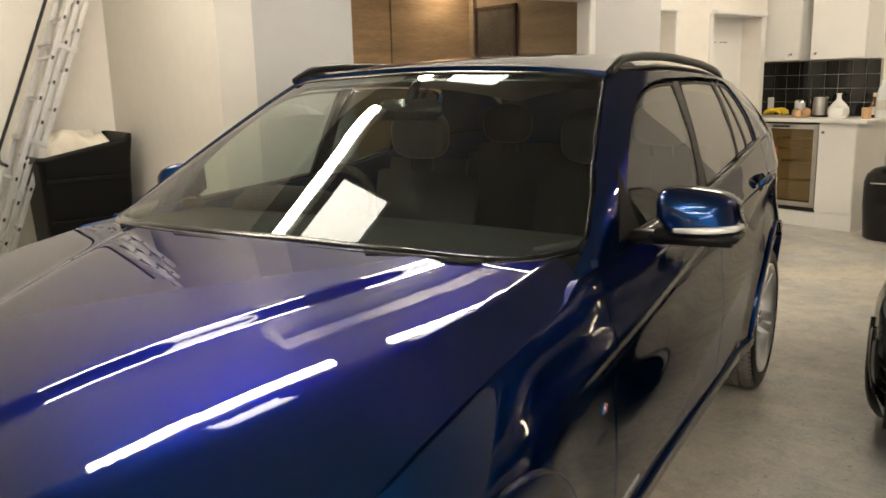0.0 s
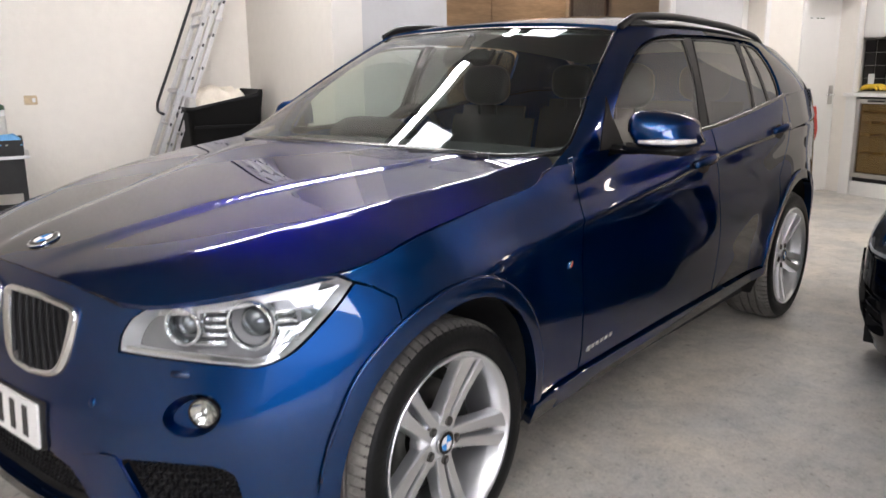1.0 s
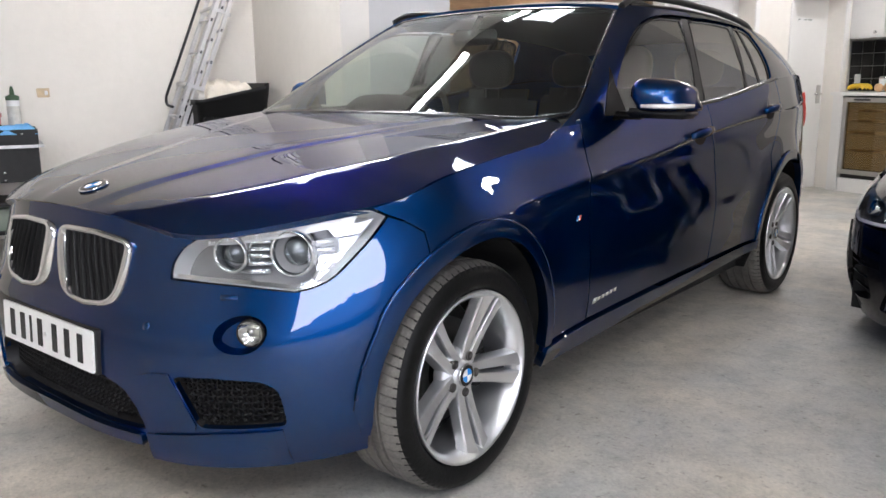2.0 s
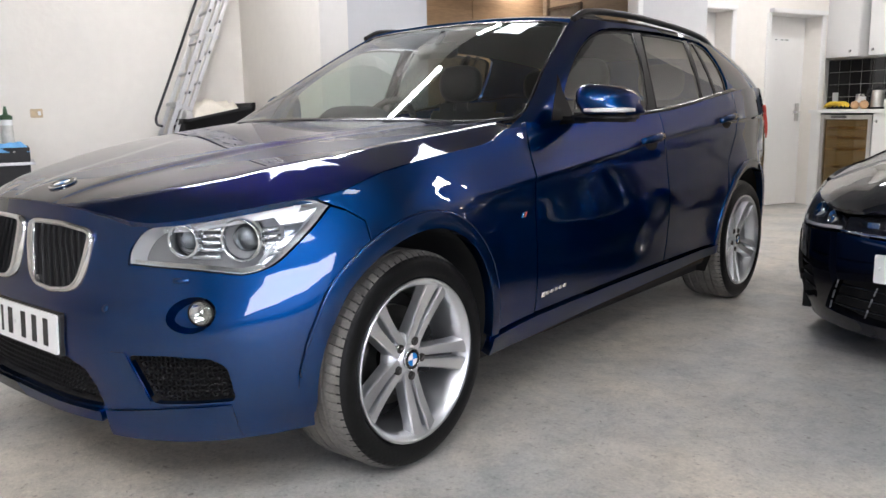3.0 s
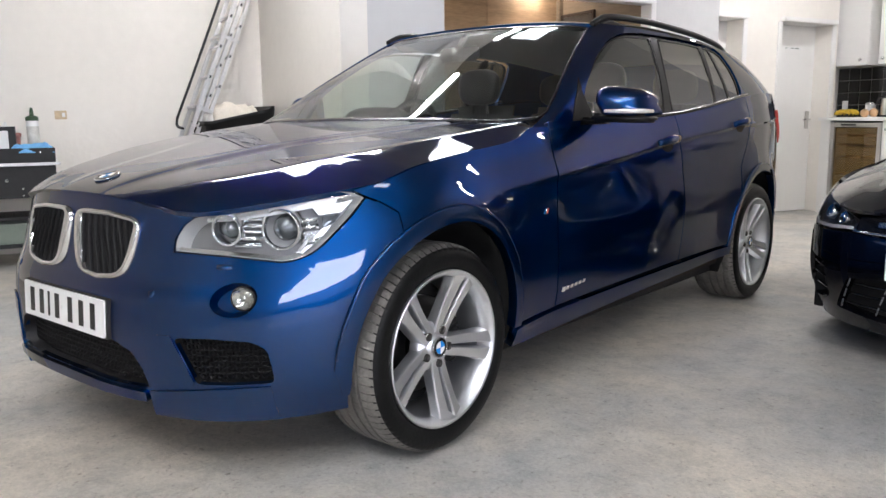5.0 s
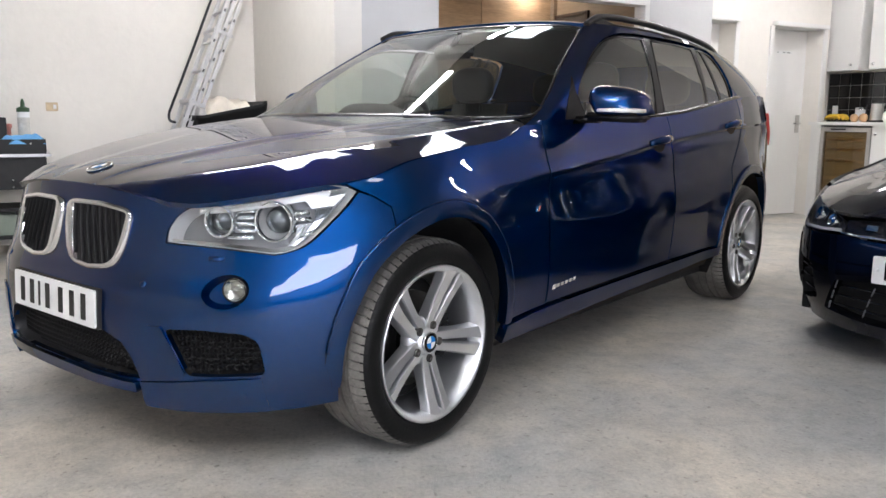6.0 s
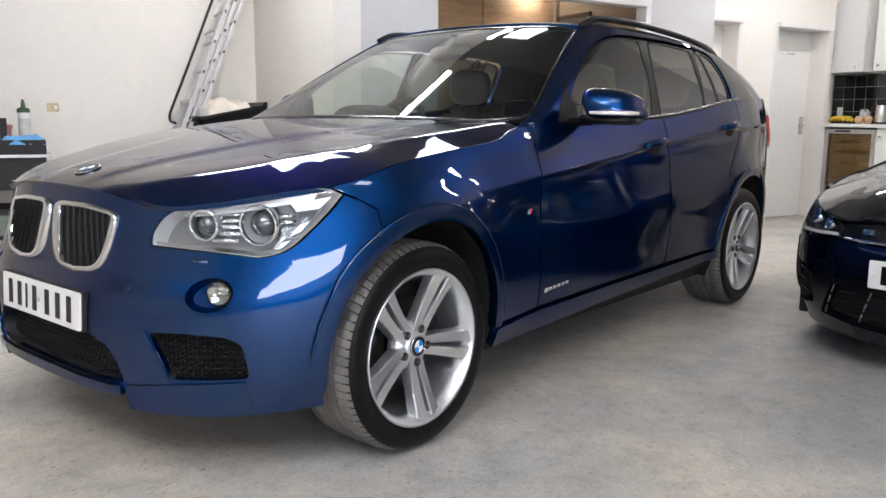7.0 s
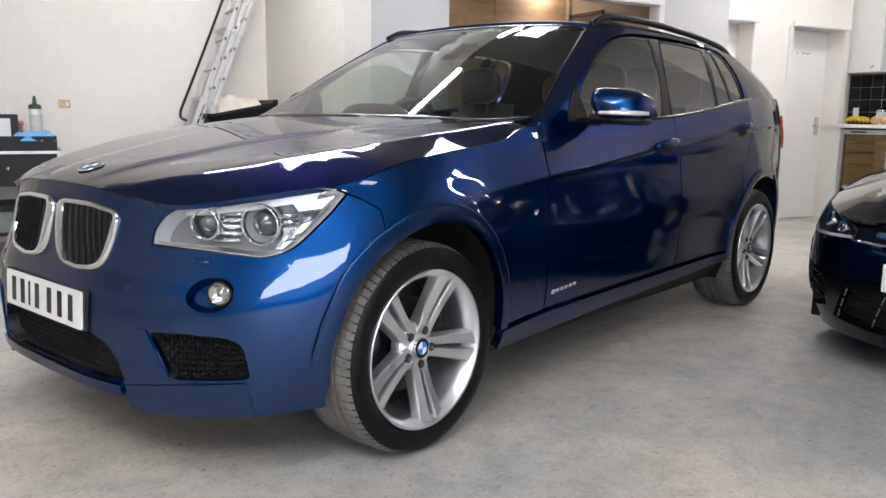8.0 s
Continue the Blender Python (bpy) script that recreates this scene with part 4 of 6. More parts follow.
FW = curve([on_glass(y, z) for y, z in ((0.905, 1.045), (0.955, 1.118), (1.035, 1.197), (1.14, 1.270), (1.26, 1.336), (1.36, 1.376), (1.476, 1.397), (1.60, 1.404), (1.715, 1.405))], 4) + [on_glass(1.70, 1.302), on_glass(1.635, 1.052)] + [on_glass(y, shoulder(y) + 0.012) for y in (1.5, 1.25, 1.0)]
RW = [on_glass(1.72, 1.062), on_glass(1.742, 1.253), on_glass(1.792, 1.398)] + curve([on_glass(y, z) for y, z in ((1.80, 1.405), (2.0, 1.408), (2.15, 1.405), (2.285, 1.398))], 3) + [on_glass(2.255, 1.278), on_glass(2.225, 1.098)] + [on_glass(y, shoulder(y) + 0.012) for y in (2.1, 1.9)]
QW = [on_glass(2.24, 1.112), on_glass(2.325, 1.393)] + curve([on_glass(y, z) for y, z in ((2.345, 1.396), (2.42, 1.394), (2.49, 1.386), (2.54, 1.362), (2.57, 1.31), (2.58, 1.25), (2.575, 1.19), (2.556, 1.152), (2.46, 1.136), (2.36, 1.122))], 4)
for side in (1, -1):
    pil = [on_screen(0.798, 0.985), on_screen(0.793, 1.04)] + [(a + 0.006, z) for a, z in rightedge] + [on_screen(0.597, 1.443), on_glass(1.48, cant(1.48) + 0.001), on_glass(1.60, cant(1.6) + 0.001), on_glass(1.60, 1.418)] + [(a, z + 0.014) for a, z in FW[28:19:-1]] + [(a - 0.012, z + 0.012) for a, z in FW[19:4:-1]] + [on_glass(0.915, 1.04), on_glass(0.87, 0.99)]
    skin("a_pillar", tidy(pil), house, PAINT, car, 0.025, lift=0.008, depth=0.02, side=side)
    rs = [on_glass(y, z) for y, z in ((1.60, 1.420), (1.75, 1.420), (2.0, 1.422), (2.2, 1.417), (2.36, 1.411), (2.49, 1.402), (2.56, 1.376), (2.592, 1.31), (2.602, 1.24), (2.595, 1.175), (2.57, 1.142), (2.62, shoulder(2.62) - 0.012), (2.9, shoulder(2.9) - 0.012), (3.32, shoulder(3.32) - 0.012), (3.28, 1.22), (3.15, 1.30), (3.0, 1.358))] + [on_glass(y, cant(y) + 0.001) for y in (2.8, 2.5, 2.2, 1.9, 1.60)]
    skin("roof_side", tidy(rs), house, PAINT, car, 0.03, lift=0.008, side=side)
    for nm, poly in (("front_window", FW), ("rear_window", RW), ("quarter_window", QW)):
        wn_ = skin(nm, tidy(poly), house, SIDE_GLASS if nm == "front_window" else TINTED, car, 0.04, depth=0.004, side=side)
        part("seal", ring_on(tidy(poly), house, 0.008, 0.004, 0.006, side=side), BLACK_TRIM, wn_)
    # black pillar covers between the windows
    for poly in ([on_glass(1.64, 1.05), on_glass(1.702, 1.302), on_glass(1.72, 1.41), on_glass(1.792, 1.41), on_glass(1.738, 1.253), on_glass(1.715, 1.06)], [on_glass(2.225, 1.098), on_glass(2.257, 1.278), on_glass(2.288, 1.405), on_glass(2.328, 1.402), on_glass(2.242, 1.11)], [on_glass(2.408, 1.124), on_glass(2.386, 1.402), on_glass(2.410, 1.402), on_glass(2.432, 1.128)]):
        skin("pillar_cover", tidy(poly), house, BLACK_TRIM, car, 0.04, depth=0.006, lift=0.003, side=side)
    # mirror triangle at the foot of the front window
    tri = [on_glass(0.84, 1.028), on_glass(0.905, 1.125), on_glass(0.975, 1.195), on_glass(1.0, 1.028)]
    skin("mirror_base", tidy(tri), house, MESH_BLACK, car, 0.03, depth=0.008, lift=0.010, side=side)
roof_out = [(0.0, 1.308), (0.3, 1.300), (0.50, 1.307), (0.605, 1.342)] + [(glass_x(y, cant(y)) - 0.002, y) for y in (1.46, 1.6, 1.75, 1.9, 2.2, 2.5, 2.8, 3.0, 3.15)] + [(0.5, 3.32), (0.0, 3.38)]
skin("roof_panel", roof_out + [(-x, y) for x, y in roof_out[::-1][1:-1]], roof, PAINT, car, 0.04)
for side in (1, -1):
    line = [(1.33, -0.004), (1.38, 0.016), (1.45, 0.034)] + [(1.6 + 0.1 * k, 0.040 - 0.0008 * k) for k in range(12)] + [(2.80, 0.026), (2.88, 0.010), (2.94, -0.006)]
    pts = []
    for y, up in line:
        x = glass_x(y, cant(y)) - 0.062
        p = roof(x, y)
        pts.append((side * x, y, p[2] + up))
    part("roof_rail", tube(curve(pts, 3), 0.0135, 10, squash=(0.9, 1.15)), BLACK_TRIM, car, "black roof rail")
    solid = [(y, h) for y, h in line if y < 1.62]
    bm = bmesh.new()
    rows = []
    for y, up in solid:
        x = glass_x(y, cant(y)) - 0.062
        z = roof(x, y)[2]
        rows.append([bm.verts.new((side * (x + dx), y, zz)) for dx, zz in ((-0.011, z - 0.006), (-0.009, max(z, z + up - 0.004 - 0.03 * max(0.0, y - 1.5) / 0.1)), (0.009, max(z, z + up - 0.004 - 0.03 * max(0.0, y - 1.5) / 0.1)), (0.011, z - 0.006))])
    for p, q in zip(rows, rows[1:]):
        for k in range(4):
            bm.faces.new((p[k], p[(k + 1) % 4], q[(k + 1) % 4], q[k]))
    bmesh.ops.recalc_face_normals(bm, faces=bm.faces[:])
    part("rail_front_foot", bm, BLACK_TRIM, car)
    foot_ = curve([(side * (glass_x(y, cant(y)) - 0.066), y, roof(glass_x(y, cant(y)) - 0.066, y)[2] + 0.003) for y in (1.38, 1.5, 1.8, 2.1, 2.4, 2.7, 2.86)], 3)
    part("rail_foot", tube(foot_, 0.014, 8, squash=(1.3, 0.5)), BLACK_TRIM, car)

# scuttle and wipers
bm = bmesh.new()
rows = []
for k in range(25):
    x = -0.76 + 1.52 * k / 24
    p = house(*on_screen(max(-0.755, min(0.755, x)), 1.045))
    rows.append([bm.verts.new(q) for q in ((x, p[1] - 0.005, p[2] - 0.012), (x, p[1] - 0.08, p[2] - 0.055), (x, p[1] - 0.25, p[2] - 0.10))])
for p, q in zip(rows, rows[1:]):
    for k in range(2):
        bm.faces.new((p[k], q[k], q[k + 1], p[k + 1]))
part("scuttle_panel", bm, PLASTIC, car)
for x0, x1 in ((0.62, 0.06), (-0.02, -0.60)):
    line = []
    for k in range(9):
        x = x0 + (x1 - x0) * k / 8
        p = on_surf(house, *on_screen(x, 1.026 + 0.004 * math.sin(k / 8 * math.pi)), 0.005).translation
        line.append(p)
    wp = part("wiper", tube(line, 0.006, 6), PLASTIC, car)
    a, b = Vector(line[0]), Vector(line[4])
    a, b = a - Vector((0, 0, 0.014)), b - Vector((0, 0, 0.010))
    part("wiper_arm", tube([a + Vector((0.05, -0.02, -0.03)), a + Vector((-0.05 if x1 < x0 else 0.05, -0.012, 0.012)), b + Vector((0, -0.008, 0.012))], 0.008, 6), PLASTIC, wp)

# black cowl corners at the foot of the pillars
for side in (1, -1):
    cow = [(0.700, 0.600), (0.752, 0.640), (0.790, 0.690), (0.818, 0.770), (0.800, 0.800), (0.740, 0.720), (0.680, 0.650)]
    bm = slab(cow, 0.016)
    for v in bm.verts:
        v.co.z += 1.020 + 0.10 * (v.co.y - 0.60)
        v.co.x *= side
    bmesh.ops.recalc_face_normals(bm, faces=bm.faces[:])
    part("cowl_corner", bm, PLASTIC, car)

# door mirrors
for side in (1, -1):
    fl = Matrix.Diagonal((side, 1, 1, 1)) @ (pose(0.82, 0.95, 0, 0, 0, 28) @ pose(-0.88, -0.95, 0) if side < 0 else Matrix()) @ pose(0.976, 0.965, 1.050) @ Matrix.Diagonal((1.07, 1.07, 1.04, 1)) @ pose(-1.0, -0.97, -1.072)

    bm = bmesh.new()
    rings = []
    # front of the cap to its open rear face
    for y, s, dz in ((0.880, 0.05, -0.004), (0.886, 0.45, 0.0), (0.900, 0.72, 0.002), (0.925, 0.92, 0.004), (0.96, 1.0, 0.005), (1.0, 1.0, 0.004), (1.035, 0.96, 0.0)):
        ring = []
        for k in range(28):
            a = 2 * math.pi * k / 28
            c, sn = math.cos(a), math.sin(a)
            x = 1.010 + 0.085 * s * math.copysign(abs(c) ** (0.62 if c > 0 else 0.45), c) + (0.01 if sn < 0 else -0.006) * s + 0.012 * (1 - s)
            z = 1.112 + dz + 0.058 * s * math.copysign(abs(sn) ** (0.62 if sn > 0 else 0.45), sn) * (1 - (0.16 * (x - 1.01) / 0.085 if sn > 0 else 0))
            if sn < -0.55:
                z = max(z, 1.071)
            ring.append(bm.verts.new((x, y + 0.38 * (x - 1.01), z - 0.06 * max(0, x - 1.01))))
        rings.append(ring)
    for p, q in zip(rings, rings[1:]):
        for k in range(28):
            bm.faces.new((p[k], p[(k + 1) % 28], q[(k + 1) % 28], q[k]))
    bm.faces.new(rings[0])
    bmesh.ops.recalc_face_normals(bm, faces=bm.faces[:])
    bmesh.ops.transform(bm, matrix=fl, verts=bm.verts[:])
    if side < 0:
        bmesh.ops.reverse_faces(bm, faces=bm.faces[:])
    mir = part("door_mirror", bm, PAINT, car, "blue door mirror cap")
    bm = bmesh.new()
    box(bm, (0.915, 0.900, 1.046), (1.098, 1.02, 1.078), 0.010, Matrix(((1, 0, 0, 0), (0.25, 1, 0, -0.252), (-0.03, 0, 1, 0.03), (0, 0, 0, 1))))
    box(bm, (0.80, 0.915, 1.040), (0.95, 0.985, 1.066), 0.010)
    bmesh.ops.transform(bm, matrix=fl, verts=bm.verts[:])
    bmesh.ops.recalc_face_normals(bm, faces=bm.faces[:])
    part("arm", bm, BLACK_TRIM, mir)
    bm = bmesh.new()
    tube([(0.975, 0.869, 1.0865), (1.02, 0.880, 1.0865), (1.06, 0.905, 1.086), (1.088, 0.940, 1.0855), (1.100, 0.985, 1.085)], [0.006, 0.008, 0.0085, 0.009, 0.008], 8, bm)
    bmesh.ops.transform(bm, matrix=fl, verts=bm.verts[:])
    bmesh.ops.recalc_face_normals(bm, faces=bm.faces[:])
    part("indicator", bm, INDICATOR, mir, "clear indicator strip")
    bm = bmesh.new()
    vs = [bm.verts.new((1.012 + 0.078 * math.cos(2 * math.pi * k / 24), 1.030 + 0.018 * math.cos(2 * math.pi * k / 24), 1.112 + 0.048 * math.sin(2 * math.pi * k / 24))) for k in range(24)]
    bm.faces.new(vs)
    bmesh.ops.transform(bm, matrix=fl, verts=bm.verts[:])
    part("mirror_glass", bm, CHROME, mir)

# tail
for side in (1, -1):
    tl = tidy([(3.26, 1.075), (3.38, 1.06), (3.45, 1.0), (3.48, 0.90), (3.42, 0.875), (3.34, 0.92), (3.28, 1.0)])
    skin("tail_lamp", tl, low, RED_LENS, car, 0.03, lift=0.012, depth=0.02, side=side, label="red tail lamp")
bm = bmesh.new()
rows = []
for z, y in ((0.30, 3.50), (0.45, 3.60), (0.62, 3.62), (0.75, 3.57), (1.0, 3.55), (1.12, 3.46), (1.30, 3.30), (1.40, 3.20)):
    w = min(flank_x(3.45, min(z, 1.1)), 0.80) if z < 1.12 else 0.70 - 0.35 * (z - 1.12)
    rows.append([bm.verts.new((w * math.sin(a), y - 0.20 * (1 - math.cos(a)) ** 1.2, z)) for a in [math.pi / 2 * (k / 8 - 1) for k in range(17)]])
for p, q in zip(rows, rows[1:]):
    for k in range(16):
        bm.faces.new((p[k], p[k + 1], q[k + 1], q[k]))
bmesh.ops.recalc_face_normals(bm, faces=bm.faces[:])
part("tailgate", bm, PAINT, car)

# underside and wheel housings
part("underbody", boxes(((-0.80, 0.42, 0.22), (0.80, 2.32, 0.34)), ((-0.42, -0.62, 0.24), (0.42, 0.42, 0.55)), ((-0.5, 2.3, 0.25), (0.5, 3.4, 0.6))), DARK, car, smooth=False)
for side in (1, -1):
    for front in (True, False):
        bm = bmesh.new()
        outer, rows = arch(front, -20, 200, 40, 1.015), []
        for x in (0.885, 0.86, 0.55, 0.50):
            rows.append([bm.verts.new((side * (min(x, low(*on_side(y, z))[0] - 0.012) if x > 0.8 else x), y, max(z, 0.21))) for y, z in outer])
        for p, q in zip(rows, rows[1:]):
            for k in range(40):
                bm.faces.new((p[k], p[k + 1], q[k + 1], q[k]))
        y0 = 0.014 if front else 2.75
        bm.faces.new([v for v in rows[-1]])
        part("wheel_housing", bm, DARK, car)

# cabin
part("cabin_floor", boxes(((-0.78, 0.7, 0.34), (0.78, 3.3, 0.40)), ((-0.80, 0.62, 0.34), (0.80, 0.72, 0.92))), CABIN, car, smooth=False)
bm = bmesh.new()
rows = []
for y, z in ((0.60, 1.005), (0.75, 1.018), (0.92, 1.015), (1.05, 0.985), (1.10, 0.93), (1.12, 0.75)):
    rows.append([bm.verts.new((x, y - 0.10 * (abs(x) / 0.78) ** 2 * (1 if y < 0.9 else 0.2) + 0.08, z - 0.01 * (abs(x) / 0.78) ** 2)) for x in [-0.78 + 0.13 * k for k in range(13)]])
for p, q in zip(rows, rows[1:]):
    for k in range(12):
        bm.faces.new((p[k], q[k], q[k + 1], p[k + 1]))
dash = part("dashboard", bm, CABIN, car)
hump = curve([(-0.60, 1.0, 1.01), (-0.50, 0.98, 1.05), (-0.37, 0.97, 1.058), (-0.24, 0.98, 1.05), (-0.15, 1.0, 1.01)], 4)
part("binnacle", tube(hump, 0.045, 10), CABIN, dash)
bm = bmesh.new()
tube([(0.18 * math.cos(2 * math.pi * k / 28), 0.18 * math.sin(2 * math.pi * k / 28), 0) for k in range(29)], 0.016, 8, bm, caps=False)
for k in (0.0, math.pi, 1.5 * math.pi):
    tube([(0.02 * math.cos(k), 0.02 * math.sin(k), -0.02), (0.18 * math.cos(k), 0.18 * math.sin(k), 0)], 0.018, 6, bm)
lathe([(0, 0.0), (0.06, -0.005), (0.07, -0.03), (0, -0.04)], 16, bm=bm)
sw = part("steering_wheel", bm, CABIN, car)
sw.matrix_local = pose(-0.37, 1.20, 0.965, 66, 0, 0)


def seat(x, y, wide=0.50):
    s = new("seat")
    s.parent = car
    s.matrix_local = pose(x, y, 0.40)
    bm = bmesh.new()
    box(bm, (-wide / 2, -0.25, 0.10), (wide / 2, 0.28, 0.28), 0.06)
    part("cushion", bm, SEAT, s)
    bm = bmesh.new()
    box(bm, (-wide / 2, 0.20, 0.25), (wide / 2, 0.34, 0.80), 0.06, pose(0, 0, 0, -14, 0, 0))
    part("backrest", bm, SEAT, s)
    for k in ([0] if wide < 0.8 else [-0.4, 0.4]):
        bm = bmesh.new()
        bmesh.ops.create_uvsphere(bm, u_segments=20, v_segments=12, radius=1.0)
        for v in bm.verts:
            p = [math.copysign(abs(q) ** 0.7, q) for q in v.co]
            v.co = (k + 0.135 * p[0], 0.39 + 0.055 * p[1], 0.815 + 0.100 * p[2])
        tube([(k - 0.05, 0.40, 0.66), (k - 0.05, 0.39, 0.76)], 0.008, 6, bm)
        tube([(k + 0.05, 0.40, 0.66), (k + 0.05, 0.39, 0.76)], 0.008, 6, bm)
        part("headrest", bm, SEAT, s)


seat(0.40, 1.42)
seat(-0.37, 1.42)
seat(0.0, 2.30, 1.30)
bm = bmesh.new()
box(bm, (-0.12, 0, -0.035), (0.12, 0.03, 0.035), 0.014)
im = part("inner_mirror", bm, GLOSS_BLACK, car)
im.matrix_local = pose(0.0, 1.16, 1.345, -12, 0, 0)
part("mirror_stalk", tube([(0, 0.0, 0.02), (0, 0.03, 0.075), (0, 0.045, 0.095)], 0.014, 8), GLOSS_BLACK, im)
hl_out = [(x * 0.96, y) for x, y in roof_out[1:]]
skin("headliner", [(0, 1.36)] + hl_out[:-1] + [(0, 3.3)] + [(-x, y) for x, y in hl_out[:-1][::-1]], roof, HEADLINER, car, 0.1, depth=0, lift=-0.035)


# wheels, made once
def wheel():
    w = new("wheel")
    w.parent = car
    cuts, R = 78, WHEEL_R
    prof = [(0.246, -0.098, 0), (0.254, -0.108, 0), (0.285, -0.117, 0), (0.308, -0.113, 0), (0.319, -0.105, 1), (R - 0.008, -0.094, 2), (R - 0.002, -0.082, 2), (R, -0.066, 2)]
    for g in (-0.056, -0.018, 0.020, 0.054):
        prof += [(R, g - 0.005, 0), (R - 0.008, g - 0.0035, 0), (R - 0.008, g + 0.0035, 0), (R, g + 0.005, 0)]
    prof += [(R, 0.066, 2), (R - 0.002, 0.082, 2), (R - 0.008, 0.093, 2), (0.318, 0.103, 1), (0.308, 0.110, 0), (0.298, 0.1135, 0), (0.285, 0.115, 0), (0.268, 0.1145, 0), (0.259, 0.111, 0), (0.2545, 0.107, 0), (0.248, 0.099, 0)]
    # each fine cut across the tread takes three of the four steps
    turns = [2 * math.pi * (k + f) / cuts for k in range(cuts) for f in (0.0, 0.09, 0.18, 0.59)]
    steps = len(turns)
    bm = bmesh.new()
    rings = []
    for r, x, cutn in prof:
        x *= 1.12
        ring = []
        for i, a in enumerate(turns):
            a += 2 * math.pi / cuts * (0.5 if abs(x) < 0.06 else 0.0) + 0.9 * abs(x) ** 1.4
            d = (0.0, 0.0, 0.008)[cutn] if i % 4 == 1 else 0.0
            ring.append(bm.verts.new((x, (r - d) * math.cos(a), (r - d) * math.sin(a))))
        rings.append(ring)
    for p, q in zip(rings, rings[1:]):
        for i in range(steps):
            bm.faces.new((p[i], p[(i + 1) % steps], q[(i + 1) % steps], q[i]))
    bmesh.ops.recalc_face_normals(bm, faces=bm.faces[:])
    for f in bm.faces:
        f.material_index = 1 if f.calc_center_median().yz.length > 0.3205 else 0
    ty = part("tyre", bm, [RUBBER, TREAD], w)
    for f in ty.data.polygons:
        f.use_smooth = f.material_index == 0
    rim = part("rim", lathe([(0.246, 0.110), (0.2515, 0.119), (0.2505, 0.126), (0.246, 0.1275), (0.241, 0.123), (0.235, 0.115), (0.229, 0.108), (0.224, 0.075), (0.216, 0.03), (0.211, -0.05), (0.220, -0.10), (0.246, -0.110)], 72, "x"), ALLOY, w)

    def arm(th, offs0, offs1, w0, w1):
        bm_ = bmesh.new()
        rows = []
        c, s = math.cos(th), math.sin(th)
        for k in range(11):
            u = k / 10
            r = 0.040 + 0.197 * u
            o = offs0 + (offs1 - offs0) * u ** 1.15
            hw = w0 + (w1 - w0) * u + 0.006 * u ** 9
            top_ = 0.082 + 0.034 * u ** 1.6
            bot = 0.036 + 0.042 * u
            # the edge beside the slot stands higher than the outer edge
            ra, rb = (0.004 * u, -0.003 * u) if offs0 > 0 else (-0.003 * u, 0.004 * u)
            row = []
            for dv, x in ((-hw * (1.05 if offs0 > 0 else 1.3), bot), (-hw, top_ - 0.006 + ra), (-hw * 0.84, top_ + ra), (hw * 0.84, top_ + rb), (hw, top_ - 0.006 + rb), (hw * (1.3 if offs0 > 0 else 1.05), bot)):
                v = o + dv
                row.append(bm_.verts.new((x, r * c - v * s, r * s + v * c)))
            rows.append(row)
        for p, q in zip(rows, rows[1:]):
            for k in range(6):
                bm_.faces.new((p[k], p[(k + 1) % 6], q[(k + 1) % 6], q[k]))
        bm_.faces.new(rows[0][::-1])
        bm_.faces.new(rows[-1])
        bmesh.ops.recalc_face_normals(bm_, faces=bm_.faces[:])
        return bm_

    for k in range(5):
        th = radians(62.5 + 72 * k)
        sp = part("spoke", arm(th, 0.0165, 0.0310, 0.0135, 0.0188), ALLOY, w, smooth=False)
        part("twin_arm", arm(th, -0.0165, -0.0310, 0.0135, 0.0188), ALLOY, sp, smooth=False)
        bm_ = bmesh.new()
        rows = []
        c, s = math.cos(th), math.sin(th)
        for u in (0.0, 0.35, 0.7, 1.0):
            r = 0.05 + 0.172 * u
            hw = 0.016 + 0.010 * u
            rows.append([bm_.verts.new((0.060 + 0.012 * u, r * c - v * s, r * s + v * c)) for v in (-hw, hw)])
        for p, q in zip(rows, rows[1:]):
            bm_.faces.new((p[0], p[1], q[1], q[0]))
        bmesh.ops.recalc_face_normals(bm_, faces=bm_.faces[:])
        # darkened colour makes the slot between the arms read as shaded
        part("web", bm_, ALLOY_SHADED, sp)
        bolt = part("wheel_bolt", lathe([(0.0135, 0.070), (0.0135, 0.0875), (0.0110, 0.0880), (0.0095, 0.0840), (0, 0.0835)], 14, "x"), DISC, w)
        bolt.location = (0, 0.056 * math.cos(th), 0.056 * math.sin(th))
    part("hub", lathe([(0.080, 0.038), (0.078, 0.062), (0.070, 0.072), (0.042, 0.080), (0.037, 0.090), (0.034, 0.090)], 40, "x"), ALLOY, w)
    roundel(w, pose(0.092, 0, 0, 0, 90, 0), 0.034, "hub_cap")
    part("brake_disc", lathe([(0.07, 0.0), (0.07, 0.012), (0.155, 0.012), (0.155, -0.010), (0.07, -0.010)], 56, "x"), DISC, w)
    bm = bmesh.new()
    for k in range(6):
        a0 = radians(-28 + 56 * k / 5)
        box(bm, (-0.03, -0.018, 0.09), (0.042, 0.018, 0.168), 0.008, pose(0, 0, 0, math.degrees(a0) - 90, 0, 0))
    part("brake_caliper", bm, DARK, w)
    part("backplate", lathe([(0.0, -0.02), (0.19, -0.02), (0.205, -0.03)], 40, "x"), DARK, w)
    return w


first = wheel()
first.matrix_local = pose(0.766, 0, WHEEL_R)
for sx, y, turn in ((1, BASE, -12), (-1, 0.0, 20), (-1, BASE, 50)):
    copy_thing(first, pose(sx * (0.766 if y == 0 else 0.760), y, WHEEL_R, turn if sx > 0 else -turn, 0, 0 if sx > 0 else 180))

